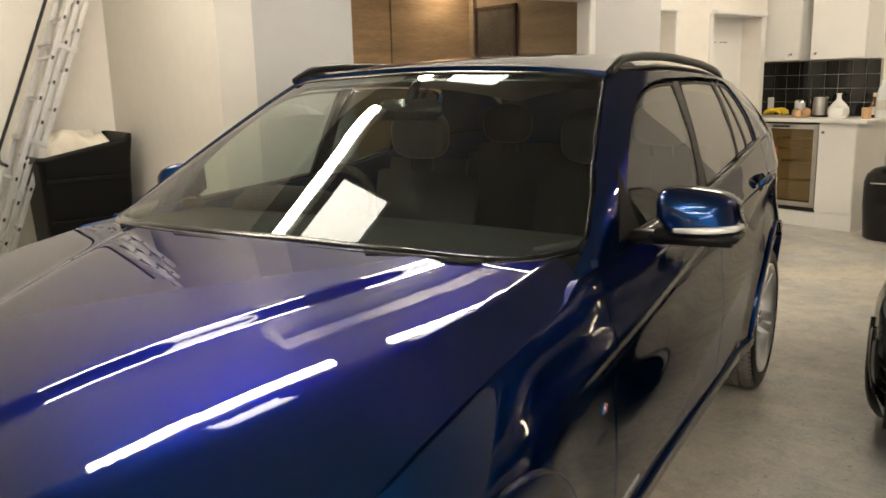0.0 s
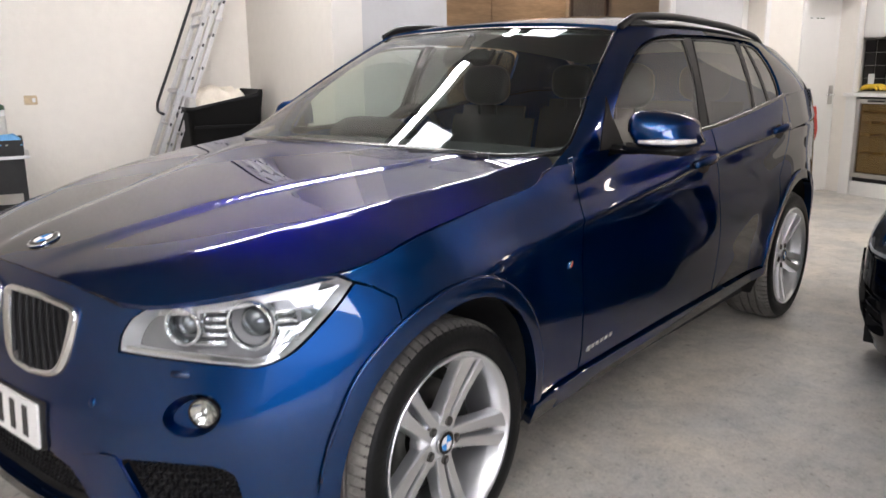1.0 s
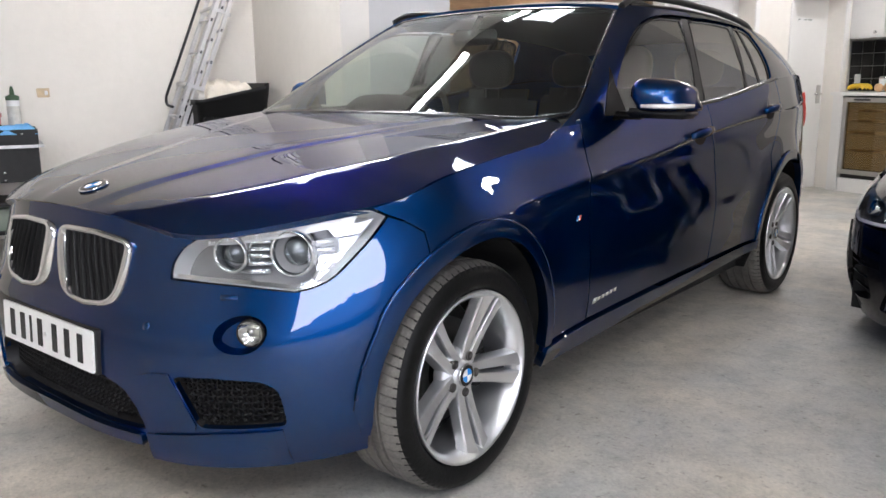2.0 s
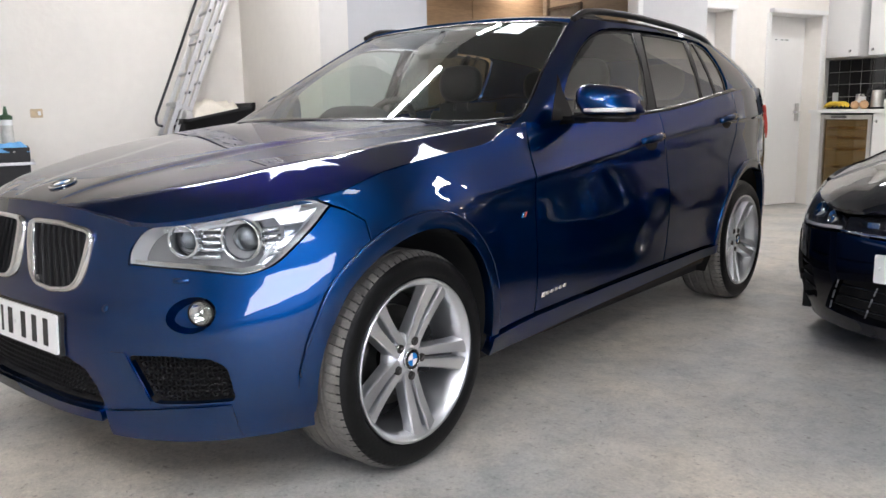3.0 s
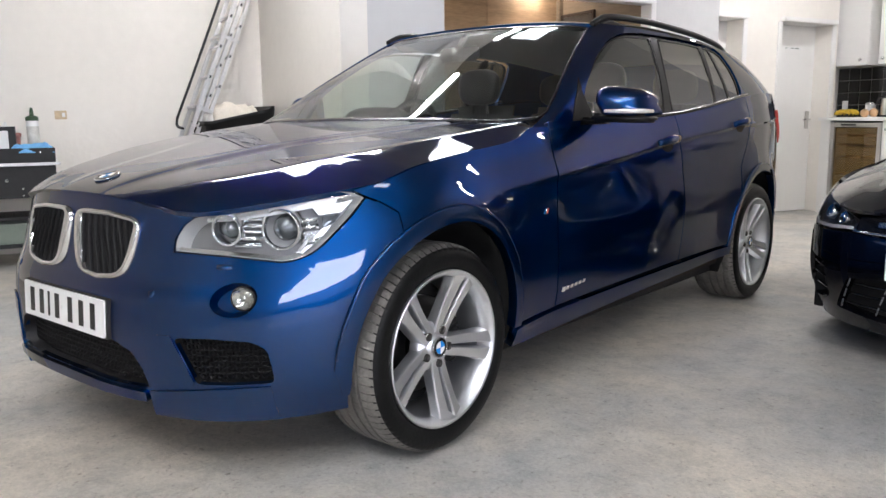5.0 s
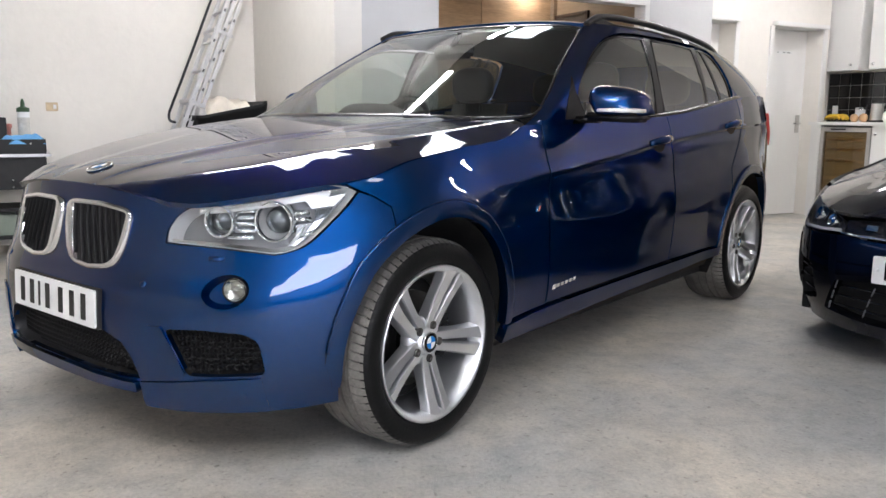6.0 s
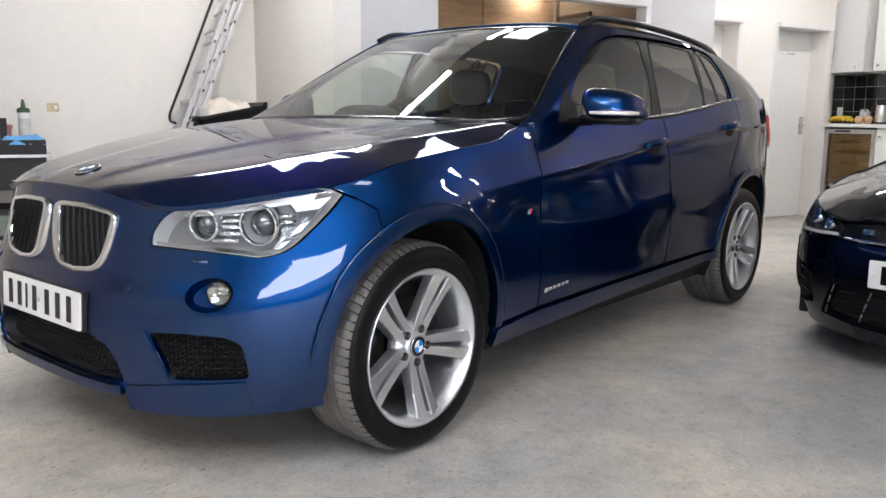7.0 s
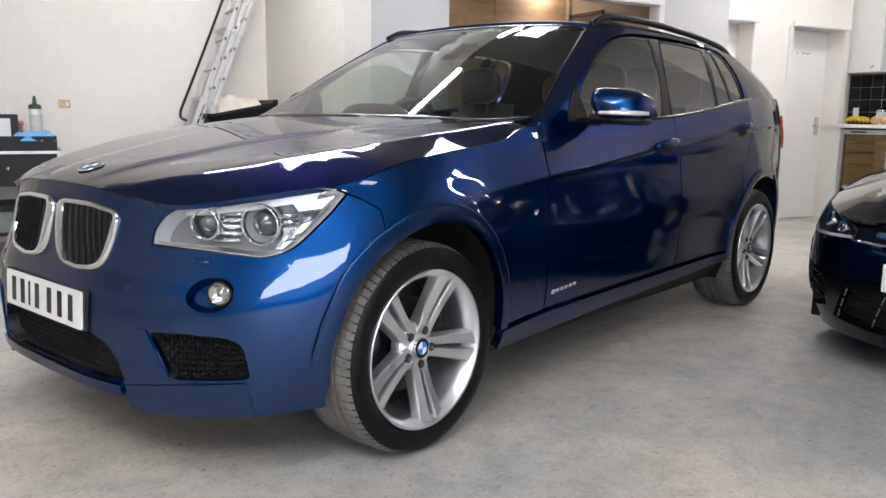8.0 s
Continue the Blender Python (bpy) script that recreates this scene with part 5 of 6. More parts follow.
# ---- the dark hatchback parked beside it ----
HATCH = ROOM @ pose(1.15, 3.11, 0, 0, 0, 8)
hatch = thing("hatchback", "dark blue-black hatchback parked with its nose to the viewer", "car", at=HATCH)
HYC, HP, HQ, HK = 0.0, 2.7, 2.1, 0.7
h_flank = hermite([(0.0, 0.84), (0.15, 0.875), (0.35, 0.895), (0.6, 0.889), (0.78, 0.858), (0.9, 0.812), (1.0, 0.757)])
h_nose = hermite([(0.14, -0.80), (0.25, -0.84), (0.40, -0.855), (0.52, -0.85), (0.60, -0.83), (0.68, -0.79), (0.76, -0.72)])
h_shoulder = hermite([(-0.5, 0.72), (0.0, 0.80), (0.5, 0.90), (1.0, 0.94), (2.0, 0.98), (3.2, 1.0)])
h_waist = hermite([(0.0, 1.0), (2.4, 1.0), (2.9, 0.97), (3.2, 0.90), (3.4, 0.8)])


def h_low(a, z):
    if a >= HYC:
        v = (z - 0.15) / (h_shoulder(a) - 0.15)
        return h_flank(v) * h_waist(a), a, z
    t = (HYC - a) / HK
    v = (z - 0.15) / (h_shoulder(0.0) - 0.15)
    w, d = h_flank(v), HYC - h_nose(z)
    c, s = math.cos(t), math.sin(t)
    return w * abs(c) ** (2 / HP) * (1 if c >= 0 else -1), HYC - d * max(s, 0.0) ** (2 / HQ), z


def hf(x, z):
    w = h_flank((z - 0.15) / (h_shoulder(0.0) - 0.15))
    t = math.acos((min(abs(x), w) / w) ** (HP / 2))
    return HYC - HK * (t if x >= 0 else math.pi - t), z


def hs(y, z):
    if y >= HYC:
        return y, z
    return HYC - HK * math.asin(min(1, (HYC - y) / (HYC - h_nose(z))) ** (HQ / 2)), z


h_crown = hermite([(-0.83, 0.632), (-0.80, 0.664), (-0.72, 0.715), (-0.6, 0.76), (-0.3, 0.825), (0.0, 0.875), (0.4, 0.93), (0.7, 0.97)])
h_side = hermite([(-0.83, 0.40), (-0.80, 0.43), (-0.72, 0.55), (-0.6, 0.645), (-0.4, 0.705), (-0.1, 0.738), (0.3, 0.748), (0.7, 0.748)])
h_edge = hermite([(-0.83, 0.622), (-0.80, 0.642), (-0.72, 0.665), (-0.6, 0.69), (-0.4, 0.735), (-0.1, 0.79), (0.3, 0.855), (0.7, 0.90)])


def h_hood(x, y):
    u = abs(x) / h_side(y)
    z = h_edge(y) + (h_crown(y) - h_edge(y)) * (1 - min(u, 1.2) ** 3.2)
    z += 0.012 / (1 + math.exp((abs(x) - 0.40 - 0.12 * (y + 0.7)) / 0.014)) * (1 - bell(y + 0.8, 0.12))
    return x, y, z


def h_arch(cy, a0, a1, k, g=1.0):
    return [(cy + 0.36 * g * math.cos(radians(a0 + (a1 - a0) * i / k)), 0.31 + 0.37 * g * math.sin(radians(a0 + (a1 - a0) * i / k))) for i in range(k + 1)]


HMID = HYC - HK * math.pi / 2


def h_both(p):
    return tidy(p + [(2 * HMID - a, z) for a, z in p[::-1]])


H_LAMP = [hf(x, z) for x, z in ((0.445, 0.565), (0.43, 0.595), (0.47, 0.632), (0.56, 0.655))] + [hs(y, z) for y, z in ((-0.60, 0.685), (-0.50, 0.715), (-0.40, 0.735), (-0.36, 0.725), (-0.39, 0.66), (-0.46, 0.585), (-0.52, 0.560))] + [hf(x, z) for x, z in ((0.70, 0.548), (0.58, 0.552))]
H_LAMP = rounded(H_LAMP, 0.012, 3)
H_CORNER = rounded([hf(x, z) for x, z in ((0.60, 0.40), (0.72, 0.42), (0.80, 0.43), (0.815, 0.33), (0.79, 0.24), (0.66, 0.23), (0.56, 0.25))], 0.03, 3)
H_GRILLE = rounded(h_both([hf(x, z) for x, z in ((0.0, 0.385), (0.3, 0.38), (0.45, 0.36), (0.52, 0.22), (0.3, 0.20), (0.0, 0.20))]), 0.012, 2)
hb = [hf(x, z) for x, z in ((0.0, 0.545), (0.2, 0.545), (0.435, 0.555), (0.58, 0.545), (0.70, 0.541))] + [hs(y, z) for y, z in ((-0.52, 0.553), (-0.455, 0.578), (-0.385, 0.655), (-0.33, 0.63))] + [hs(y, z) for y, z in h_arch(0.0, 140, 190, 10)] + [hf(x, z) for x, z in ((0.84, 0.20), (0.78, 0.165), (0.6, 0.150), (0.3, 0.145), (0.0, 0.145))]
h_bumper = skin("front_bumper", h_both(hb), h_low, BLACK_PAINT, hatch, 0.03, holes=[H_CORNER, [(2 * HMID - a, z) for a, z in H_CORNER], H_GRILLE])
for poly, nm in ((H_CORNER, "corner_intake"), ([(2 * HMID - a, z) for a, z in H_CORNER[::-1]], "corner_intake"), (H_GRILLE, "lower_intake")):
    g = skin(nm, poly, h_low, DARK, h_bumper, 0.06, depth=0, lift=-0.045)
    part("reveal", collar(poly, h_low, -0.001, -0.046), GLOSS_BLACK, g)
    lo_, hi_ = min(p[1] for p in poly), max(p[1] for p in poly)
    us = sorted(p[0] for p in poly)
    for k in range(1, 4):
        z = lo_ + (hi_ - lo_) * k / 4
        line = [(us[0] + (us[-1] - us[0]) * j / 24, z) for j in range(25)]
        line = [p for p in line if inside(p, poly)]
        if len(line) > 2:
            part("slat", tube([on_surf(h_low, a, zz, -0.02).translation for a, zz in line], 0.008, 6, squash=(1, 0.6)), GLOSS_BLACK, g)
for side in (1, -1):
    # bright upright ticks in the lower intake
    for x in (0.44, 0.26):
        ln = [on_surf(h_low, *hf(x + 0.02 * k, 0.36 - 0.05 * k), -0.004).translation for k in range(4)]
        for p, q in zip(ln, ln[1:]):
            part("upright", tube([(p.x * side, p.y, p.z), (p.x * side + (q.x - p.x) * side * 0.7, p.y + (q.y - p.y) * 0.7, p.z + (q.z - p.z) * 0.7)], 0.003, 6), LAMP_GREY, h_bumper)
    # stepped fins at the corner
    for k, (y, z0, z1) in enumerate(((-0.50, 0.30, 0.47), (-0.44, 0.26, 0.50), (-0.385, 0.22, 0.52))):
        fin = [hs(y, z0), hs(y + 0.045, z0 + 0.02), hs(y + 0.05, z1 - 0.03), hs(y + 0.012, z1)]
        skin("fin", tidy(fin), h_low, GLOSS_BLACK, h_bumper, 0.03, depth=0.02, lift=0.006 + 0.003 * k, side=side)
    lamp = skin("headlight", H_LAMP, h_low, LENS, hatch, 0.03, depth=0.004, lift=0.001, side=side, label="dark headlight with an LED strip")
    lamp.visible_shadow = False
    skin("housing", shrink(H_LAMP, 0.012), h_low, HATCH_LAMP, lamp, 0.03, depth=0, lift=-0.05, side=side)
    part("surround", collar(shrink(H_LAMP, 0.004), h_low, -0.003, -0.05, grow=0.008, side=side), HATCH_LAMP, lamp)
    foot = [hf(0.45, 0.568), hf(0.58, 0.560), hf(0.70, 0.556)] + [hs(-0.52, 0.566), hs(-0.46, 0.592), hs(-0.40, 0.660), hs(-0.415, 0.662), hs(-0.475, 0.600), hs(-0.53, 0.578)] + [hf(0.70, 0.568), hf(0.58, 0.572), hf(0.45, 0.580)]
    skin("led_strip", tidy(foot), h_low, INDICATOR, lamp, 0.03, depth=0.006, lift=0.003, side=side, label="bright strip along the lamp's foot")
    for x, z, r in ((0.54, 0.612, 0.030), (0.66, 0.628, 0.034)):
        m = on_surf(h_low, *hf(x, z), -0.028)
        bm = lathe([(r, -0.02), (r, 0.012), (r * 0.8, 0.014), (r * 0.72, 0.0), (r * 0.4, 0.010), (0, 0.014)], 20)
        bmesh.ops.transform(bm, matrix=Matrix.Diagonal((side, 1, 1, 1)) @ m, verts=bm.verts[:])
        part("projector", bm, SILVER, lamp)
    mk = [hs(-0.40, 0.725), hs(-0.37, 0.718), hs(-0.39, 0.68), hs(-0.43, 0.70)]
    skin("side_marker", tidy(mk), h_low, BROW, lamp, 0.03, depth=0.006, lift=-0.01, side=side)
    wing = [hs(y, z) for y, z in h_arch(0.0, 0, 137, 26)] + [hs(-0.325, 0.635), hs(-0.375, 0.665), hs(-0.352, 0.728), hs(-0.39, 0.742)] + [hs(y, h_edge(y) - 0.004) for y in (-0.3, -0.2, -0.1, 0.0, 0.2, 0.4)] + [(0.55, 0.89), (0.60, 0.80), (0.62, 0.4), (0.60, 0.22), (0.37, 0.22)]
    skin("front_wing", tidy(wing), h_low, BLACK_PAINT, hatch, 0.03, side=side)
    fd = [(0.606, 0.22), (0.626, 0.4), (0.606, 0.80), (0.56, 0.895)] + [(y, h_shoulder(y)) for y in (0.7, 1.0, 1.3, 1.6)] + [(1.64, 0.7), (1.64, 0.22)]
    skin("front_door", tidy(fd), h_low, BLACK_PAINT, hatch, 0.05, side=side)
    rd = [(1.648, 0.22), (1.648, 0.7), (1.61, h_shoulder(1.61))] + [(y, h_shoulder(y)) for y in (1.9, 2.2, 2.5, 2.9, 3.2)] + [(3.3, 0.9), (3.35, 0.5), (3.3, 0.25), (3.03, 0.25)] + h_arch(2.63, 0, 180, 26) + [(2.26, 0.22)]
    skin("rear_door", tidy(rd), h_low, BLACK_PAINT, hatch, 0.05, side=side)
    skin("sill", [(0.37, 0.25), (2.26, 0.25), (2.26, 0.16), (0.37, 0.16)], h_low, BLACK_PAINT, hatch, 0.1, lift=0.004, side=side)
strip = h_both([hf(x, z) for x, z in ((0.0, 0.640), (0.2, 0.638), (0.36, 0.632), (0.43, 0.622), (0.44, 0.566), (0.2, 0.556), (0.0, 0.556))])
gr = skin("grille", strip, h_low, GLOSS_BLACK, hatch, 0.03, depth=0.01, lift=-0.006)
line = [on_surf(h_low, *hf(x, 0.562), 0.003).translation for x in [-0.44 + 0.04 * k for k in range(23)]]
part("chrome_strip", tube(line, 0.006, 6), CHROME, gr)
for x in (-0.30,):
    m = on_surf(h_low, *hf(x, 0.598), 0.002)
    part("grille_badge", slab([(-0.026, -0.010), (0.026, -0.010), (0.026, 0.012), (-0.026, 0.012)], 0.006, m=m), CHROME, gr, smooth=False)
ho = [(0.0, -0.822), (0.2, -0.817), (0.33, -0.806), (0.42, -0.79)] + [(h_side(y) - 0.004, y) for y in (-0.765, -0.72, -0.66, -0.6, -0.5, -0.4, -0.25, -0.1, 0.1, 0.3, 0.45)] + [(0.74, 0.60), (0.4, 0.56), (0.0, 0.53)]
skin("bonnet", ho + [(-x, y) for x, y in ho[::-1][1:-1]], h_hood, BLACK_PAINT, hatch, 0.035)
pl = part("number_plate", slab(rounded([(-0.26, -0.0555), (0.26, -0.0555), (0.26, 0.0555), (-0.26, 0.0555)], 0.008, 3), 0.006), PLATE, hatch, "white number plate with black bars", smooth=False)
pl.matrix_local = pose(0, -0.868, 0.445, 90, 0, 0)
part("plate_holder", boxes(((-0.25, -0.05, -0.03), (0.25, 0.05, 0.0))), PLASTIC, pl, smooth=False)
for x in (-0.19, -0.125, -0.06, 0.005, 0.085, 0.15, 0.21):
    part("bar", boxes(((x - 0.021, -0.037, 0.006), (x + 0.021, 0.037, 0.0075))), GLOSS_BLACK, pl, smooth=False)
part("screw_cap", lathe([(0.007, 0.006), (0.006, 0.0095), (0, 0.010)], 14), WHITE_PLASTIC, pl).matrix_local = pose(-0.238, 0.0, 0)
# upper body
rings = []
bm = bmesh.new()
for y, z, w in ((0.50, 0.90, 0.72), (0.95, 1.22, 0.66), (1.25, 1.40, 0.60), (1.6, 1.45, 0.59), (2.2, 1.45, 0.59), (2.8, 1.40, 0.57), (3.15, 1.18, 0.62), (3.3, 0.98, 0.68)):
    rings.append([bm.verts.new((w * k / 6, y + 0.10 * (k / 6) ** 2 * (1 if y < 1.3 else -1 if y > 2.9 else 0), z - 0.05 * abs(k / 6) ** 3)) for k in range(-6, 7)])
for p, q in zip(rings, rings[1:]):
    for k in range(12):
        bm.faces.new((p[k], p[k + 1], q[k + 1], q[k]))
bmesh.ops.recalc_face_normals(bm, faces=bm.faces[:])
part("roof", bm, BLACK_PAINT, hatch)
bm = bmesh.new()
rows = []
for z in (0.94, 1.10, 1.25, 1.36):
    u = (z - 0.94) / 0.42
    rows.append([bm.verts.new((0.745 - 0.15 * u, 0.75 + 0.55 * u + (3.15 - 0.75 - 0.85 * u) * k / 10, z)) for k in range(11)])
for p, q in zip(rows, rows[1:]):
    for k in range(10):
        bm.faces.new((p[k], p[k + 1], q[k + 1], q[k]))
mir = bmesh.ops.duplicate(bm, geom=bm.faces[:])
for v in [g for g in mir["geom"] if isinstance(g, bmesh.types.BMVert)]:
    v.co.x = -v.co.x
part("side_glass", bm, GLOSS_BLACK, hatch)
for side in (1, -1):
    bm = bmesh.new()
    box(bm, (0.84, 0.70, 0.92), (0.99, 0.80, 1.03), 0.035)
    bmesh.ops.transform(bm, matrix=Matrix.Diagonal((side, 1, 1, 1)), verts=bm.verts[:])
    bmesh.ops.recalc_face_normals(bm, faces=bm.faces[:])
    part("door_mirror", bm, BLACK_PAINT, hatch)
part("tailgate", boxes(((-0.70, 3.28, 0.3), (0.70, 3.36, 1.0)), bevel=0.03), BLACK_PAINT, hatch)
part("underbody", boxes(((-0.72, -0.55, 0.16), (0.72, 3.2, 0.35))), DARK, hatch, smooth=False)
for sx in (1, -1):
    for y in (0.0, 2.63):
        w = new("wheel")
        w.parent = hatch
        w.matrix_local = pose(sx * 0.76, y, 0.315, 0, 0, 0 if sx > 0 else 180)
        part("tyre", lathe([(0.22, -0.10), (0.295, -0.11), (0.312, -0.09), (0.315, 0.0), (0.312, 0.09), (0.295, 0.11), (0.232, 0.10)], 48, "x"), RUBBER, w)
        part("rim", lathe([(0.232, 0.10), (0.225, 0.105), (0.215, 0.09), (0.20, 0.03), (0.06, 0.02), (0.05, 0.06), (0, 0.06)], 48, "x"), ALLOY, w)
        for k in range(5):
            a = 2 * math.pi * k / 5
            part("spoke", tube([(0.06, 0.03 * math.cos(a), 0.03 * math.sin(a)), (0.09, 0.215 * math.cos(a), 0.215 * math.sin(a))], 0.022, 6), ALLOY, w)

# ---- the workshop ----
def structure(name, bm, mat, label="", category="", smooth=False):
    ob = part(name, bm, mat, smooth=smooth)
    ob.matrix_world = ROOM
    return tagged(ob, label, category, "", "structure")


def room_thing(name, label, category, n, m, z=0.0, turn=0.0, group=""):
    return thing(name, label, category, group, "", ROOM @ pose(n, m, z, 0, 0, turn))


structure("floor", boxes(((-4.6, -9.3, -0.2), (9.2, 7.8, 0.0))), FLOOR, "worn grey painted concrete workshop floor", "floor")
structure("ground", boxes(((9.2, -40, -0.3), (60, 40, -0.03))), ASPHALT, "pale grey concrete yard outside the workshop", "ground")
structure("ceiling", boxes(((-4.6, -9.3, CEILING), (9.4, 7.8, CEILING + 0.2))), CEIL, "dark grey workshop roof lining", "ceiling")
structure("wall_west", boxes(((-4.5, -9.1, 0), (-4.3, 7.45, CEILING))), WALL, "white painted brick wall", "wall")
structure("wall_return", boxes(((-4.3, 1.2, 0), (-2.298, 1.4, 2.7))), WALL, "white painted wall return", "wall")
for nm, lo, hi in (("wall_grey_1", (-2.4, 1.4, 0), (-2.3, 2.0, 2.7)), ("wall_grey_2", (-2.4, 3.99, 0), (-2.3, 4.72, 2.7)), ("wall_grey_3", (-2.4, 2.0, 2.024), (-2.3, 3.99, 2.7))):
    structure(nm, boxes((lo, hi)), GREY_WALL, "pale grey partition wall beside a wide opening", "wall")
for nm, lo, hi in (("opening_frame_side", (-2.42, 3.935, 0), (-2.285, 3.988, 1.965)), ("opening_frame_head", (-2.42, 2.0, 1.965), (-2.285, 3.988, 2.022))):
    structure(nm, boxes((lo, hi), bevel=0.004), WHITE_PAINT, "white painted timber frame of the opening", "frame")
structure("wall_doors", boxes(((-3.1, 4.72, 0), (-2.85, 4.97, 2.7)), ((-3.1, 5.62, 0), (-2.85, 6.18, 2.7)), ((-3.1, 6.95, 0), (-2.85, 7.05, 2.7)), ((-3.3, 7.05, 0), (-3.1, 7.45, 2.7)), ((-3.1, 4.97, 1.99), (-2.85, 5.62, 2.7)), ((-3.1, 6.18, 1.99), (-2.85, 6.95, 2.7)), ((-2.85, 4.52, 0), (-2.5, 4.72, 2.7))), WALL, "white wall with two recessed doors", "wall")
structure("wall_north", boxes(((-4.5, 7.45, 0), (-0.5, 7.65, CEILING))), WALL, "white painted end wall", "wall")
# out of view: the white end wall carries on here, darkened to calm door reflections
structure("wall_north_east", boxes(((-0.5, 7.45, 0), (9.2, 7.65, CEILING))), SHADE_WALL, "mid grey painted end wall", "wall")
# wall itself is assumed and kept grey to hold back bounced light
structure("wall_east", boxes(((9.0, -9.1, 0), (9.2, -3.2, CEILING)), ((9.0, 1.5, 0), (9.2, 7.45, CEILING)), ((9.0, -3.2, 2.3), (9.2, 1.5, CEILING))), FAR_WALL, "grey painted wall with a wide vehicle door opening", "wall")
# assumed wall behind the viewer, white so that the bumper and bonnet mirror it
structure("wall_south", boxes(((-4.5, -9.3, 0), (9.2, -9.1, CEILING))), WALL, "white painted wall", "wall")

structure("room_roof", boxes(((-4.3, 1.2, 2.7), (-2.28, 4.73, 2.8)), ((-4.3, 4.73, 2.7), (-2.82, 7.45, 2.8))), WALL, "white flat roof over the side rooms", "roof")

# side room behind the opening
structure("wall_panelled", boxes(*[((-3.86, 1.4 + 0.93 * k + 0.004, 0), (-3.80, 1.4 + 0.93 * (k + 1) - 0.004, 2.3)) for k in range(3)], ((-3.90, 1.4, 0), (-3.86, 4.3, 2.3)), bevel=0.003), WOOD, "brown oak veneer panelled wall", "wall")
structure("wall_panelled_end", boxes(((-3.74, 4.10, 0), (-2.4, 4.14, 2.3)), ((-3.80, 4.06, 0), (-3.74, 4.14, 2.3)), bevel=0.003), WOOD_DARK, "dark brown wood panelled end wall", "wall")
structure("ceiling_side_room", boxes(((-3.9, 1.4, 2.3), (-2.5, 4.3, 2.36))), WALL, "white plaster ceiling of the side room", "ceiling")
structure("wall_side_room", boxes(((-3.9, 1.36, 0), (-2.5, 1.4, 2.36))), WALL, "white inner wall of the side room", "wall")
pic = room_thing("framed_picture", "dark brown-grey picture in a thin dark frame on the wood wall", "picture", -3.48, 4.10, 1.62)
part("board", boxes(((-0.23, -0.018, -0.39), (0.23, -0.002, 0.39)), bevel=0.002), PICTURE, pic, smooth=False)
for lo, hi in (((-0.26, -0.03, -0.42), (-0.23, -0.002, 0.42)), ((0.23, -0.03, -0.42), (0.26, -0.002, 0.42)), ((-0.23, -0.03, 0.39), (0.23, -0.002, 0.42)), ((-0.23, -0.03, -0.42), (0.23, -0.002, -0.39))):
    part("frame_bar", boxes((lo, hi), bevel=0.004), PICTURE_FRAME, pic, smooth=False)
spot = room_thing("downlight", "small round recessed downlight, lit", "light", -3.66, 3.74, 2.296, group="downlights")
part("bezel", lathe([(0.030, 0.0), (0.042, 0.002), (0.045, 0.006)], 24), WHITE_PLASTIC, spot)
bm = bmesh.new()
bmesh.ops.create_circle(bm, cap_ends=True, segments=24, radius=0.031, matrix=pose(0, 0, -0.001, 180))
part("lamp", bm, SPOT_GLOW, spot)
copy_thing(spot, ROOM @ pose(-3.2, 2.6, 2.296))


# doors with overhanging heads
def door(m0, m1, label):
    d = tagged(part("door_1" if m0 > 6 else "door_2", boxes(((-3.085, m0 + 0.004, 0.008), (-3.045, m1 - 0.004, 1.985)), bevel=0.002), WHITE_PAINT, smooth=False), label, "door", "", "structure")
    d.matrix_world = ROOM
    part("head_board", boxes(((-3.04, m0 - 0.03, 1.985), (-2.79, m1 + 0.03, 2.03)), bevel=0.008), WHITE_PAINT, d, smooth=False)
    for a, b in ((m0 - 0.06, m0), (m1, m1 + 0.06)):
        part("jamb_lining", boxes(((-2.852, a, 0.0), (-2.836, b, 1.985)), bevel=0.003), WHITE_PAINT, d, smooth=False)
    return d


d1_ = door(6.18, 6.95, "white flush door with a steel lever handle, shut")
door(4.97, 5.62, "white flush door in a deep recess, shut")
bm = boxes(((-3.045, 6.85, 0.90), (-3.037, 6.91, 1.09)), bevel=0.002)
hp = part("handle_plate", bm, STEEL, d1_, smooth=False)
part("lever", tube([(-3.04, 6.88, 1.0), (-3.0, 6.88, 1.0), (-2.995, 6.86, 1.0), (-2.995, 6.77, 0.998)], 0.009, 8), CHROME, hp)
sg = part("door_sign", boxes(((-3.045, 6.48, 1.735), (-3.042, 6.72, 1.765))), WHITE_PLASTIC, d1_, smooth=False)
for a, b in ((6.485, 6.51), (6.57, 6.61), (6.63, 6.69)):
    part("sign_bar", boxes(((-3.042, a, 1.745), (-3.041, b, 1.755))), CRATE, sg, smooth=False)

# ---- lights on the ceiling ----
def batten(n, m, z=3.05, glow=BATTEN_GLOW):
    b = room_thing("batten_light", "long white LED batten lamp, lit, hung below the roof", "light", n, m, z, group="ceiling battens")
    part("body", boxes(((-0.04, -0.85, 0.012), (0.04, 0.85, 0.06)), bevel=0.006), WHITE_PLASTIC, b, smooth=False)
    part("diffuser", boxes(((-0.04, -0.84, -0.025), (0.04, 0.84, 0.012)), bevel=0.012), glow, b)
    for y in (-0.4, 0.4):
        part("hanger", tube([(0, y, 0.05), (0, y, CEILING - z)], 0.004, 6), CHROME, b)
    return b


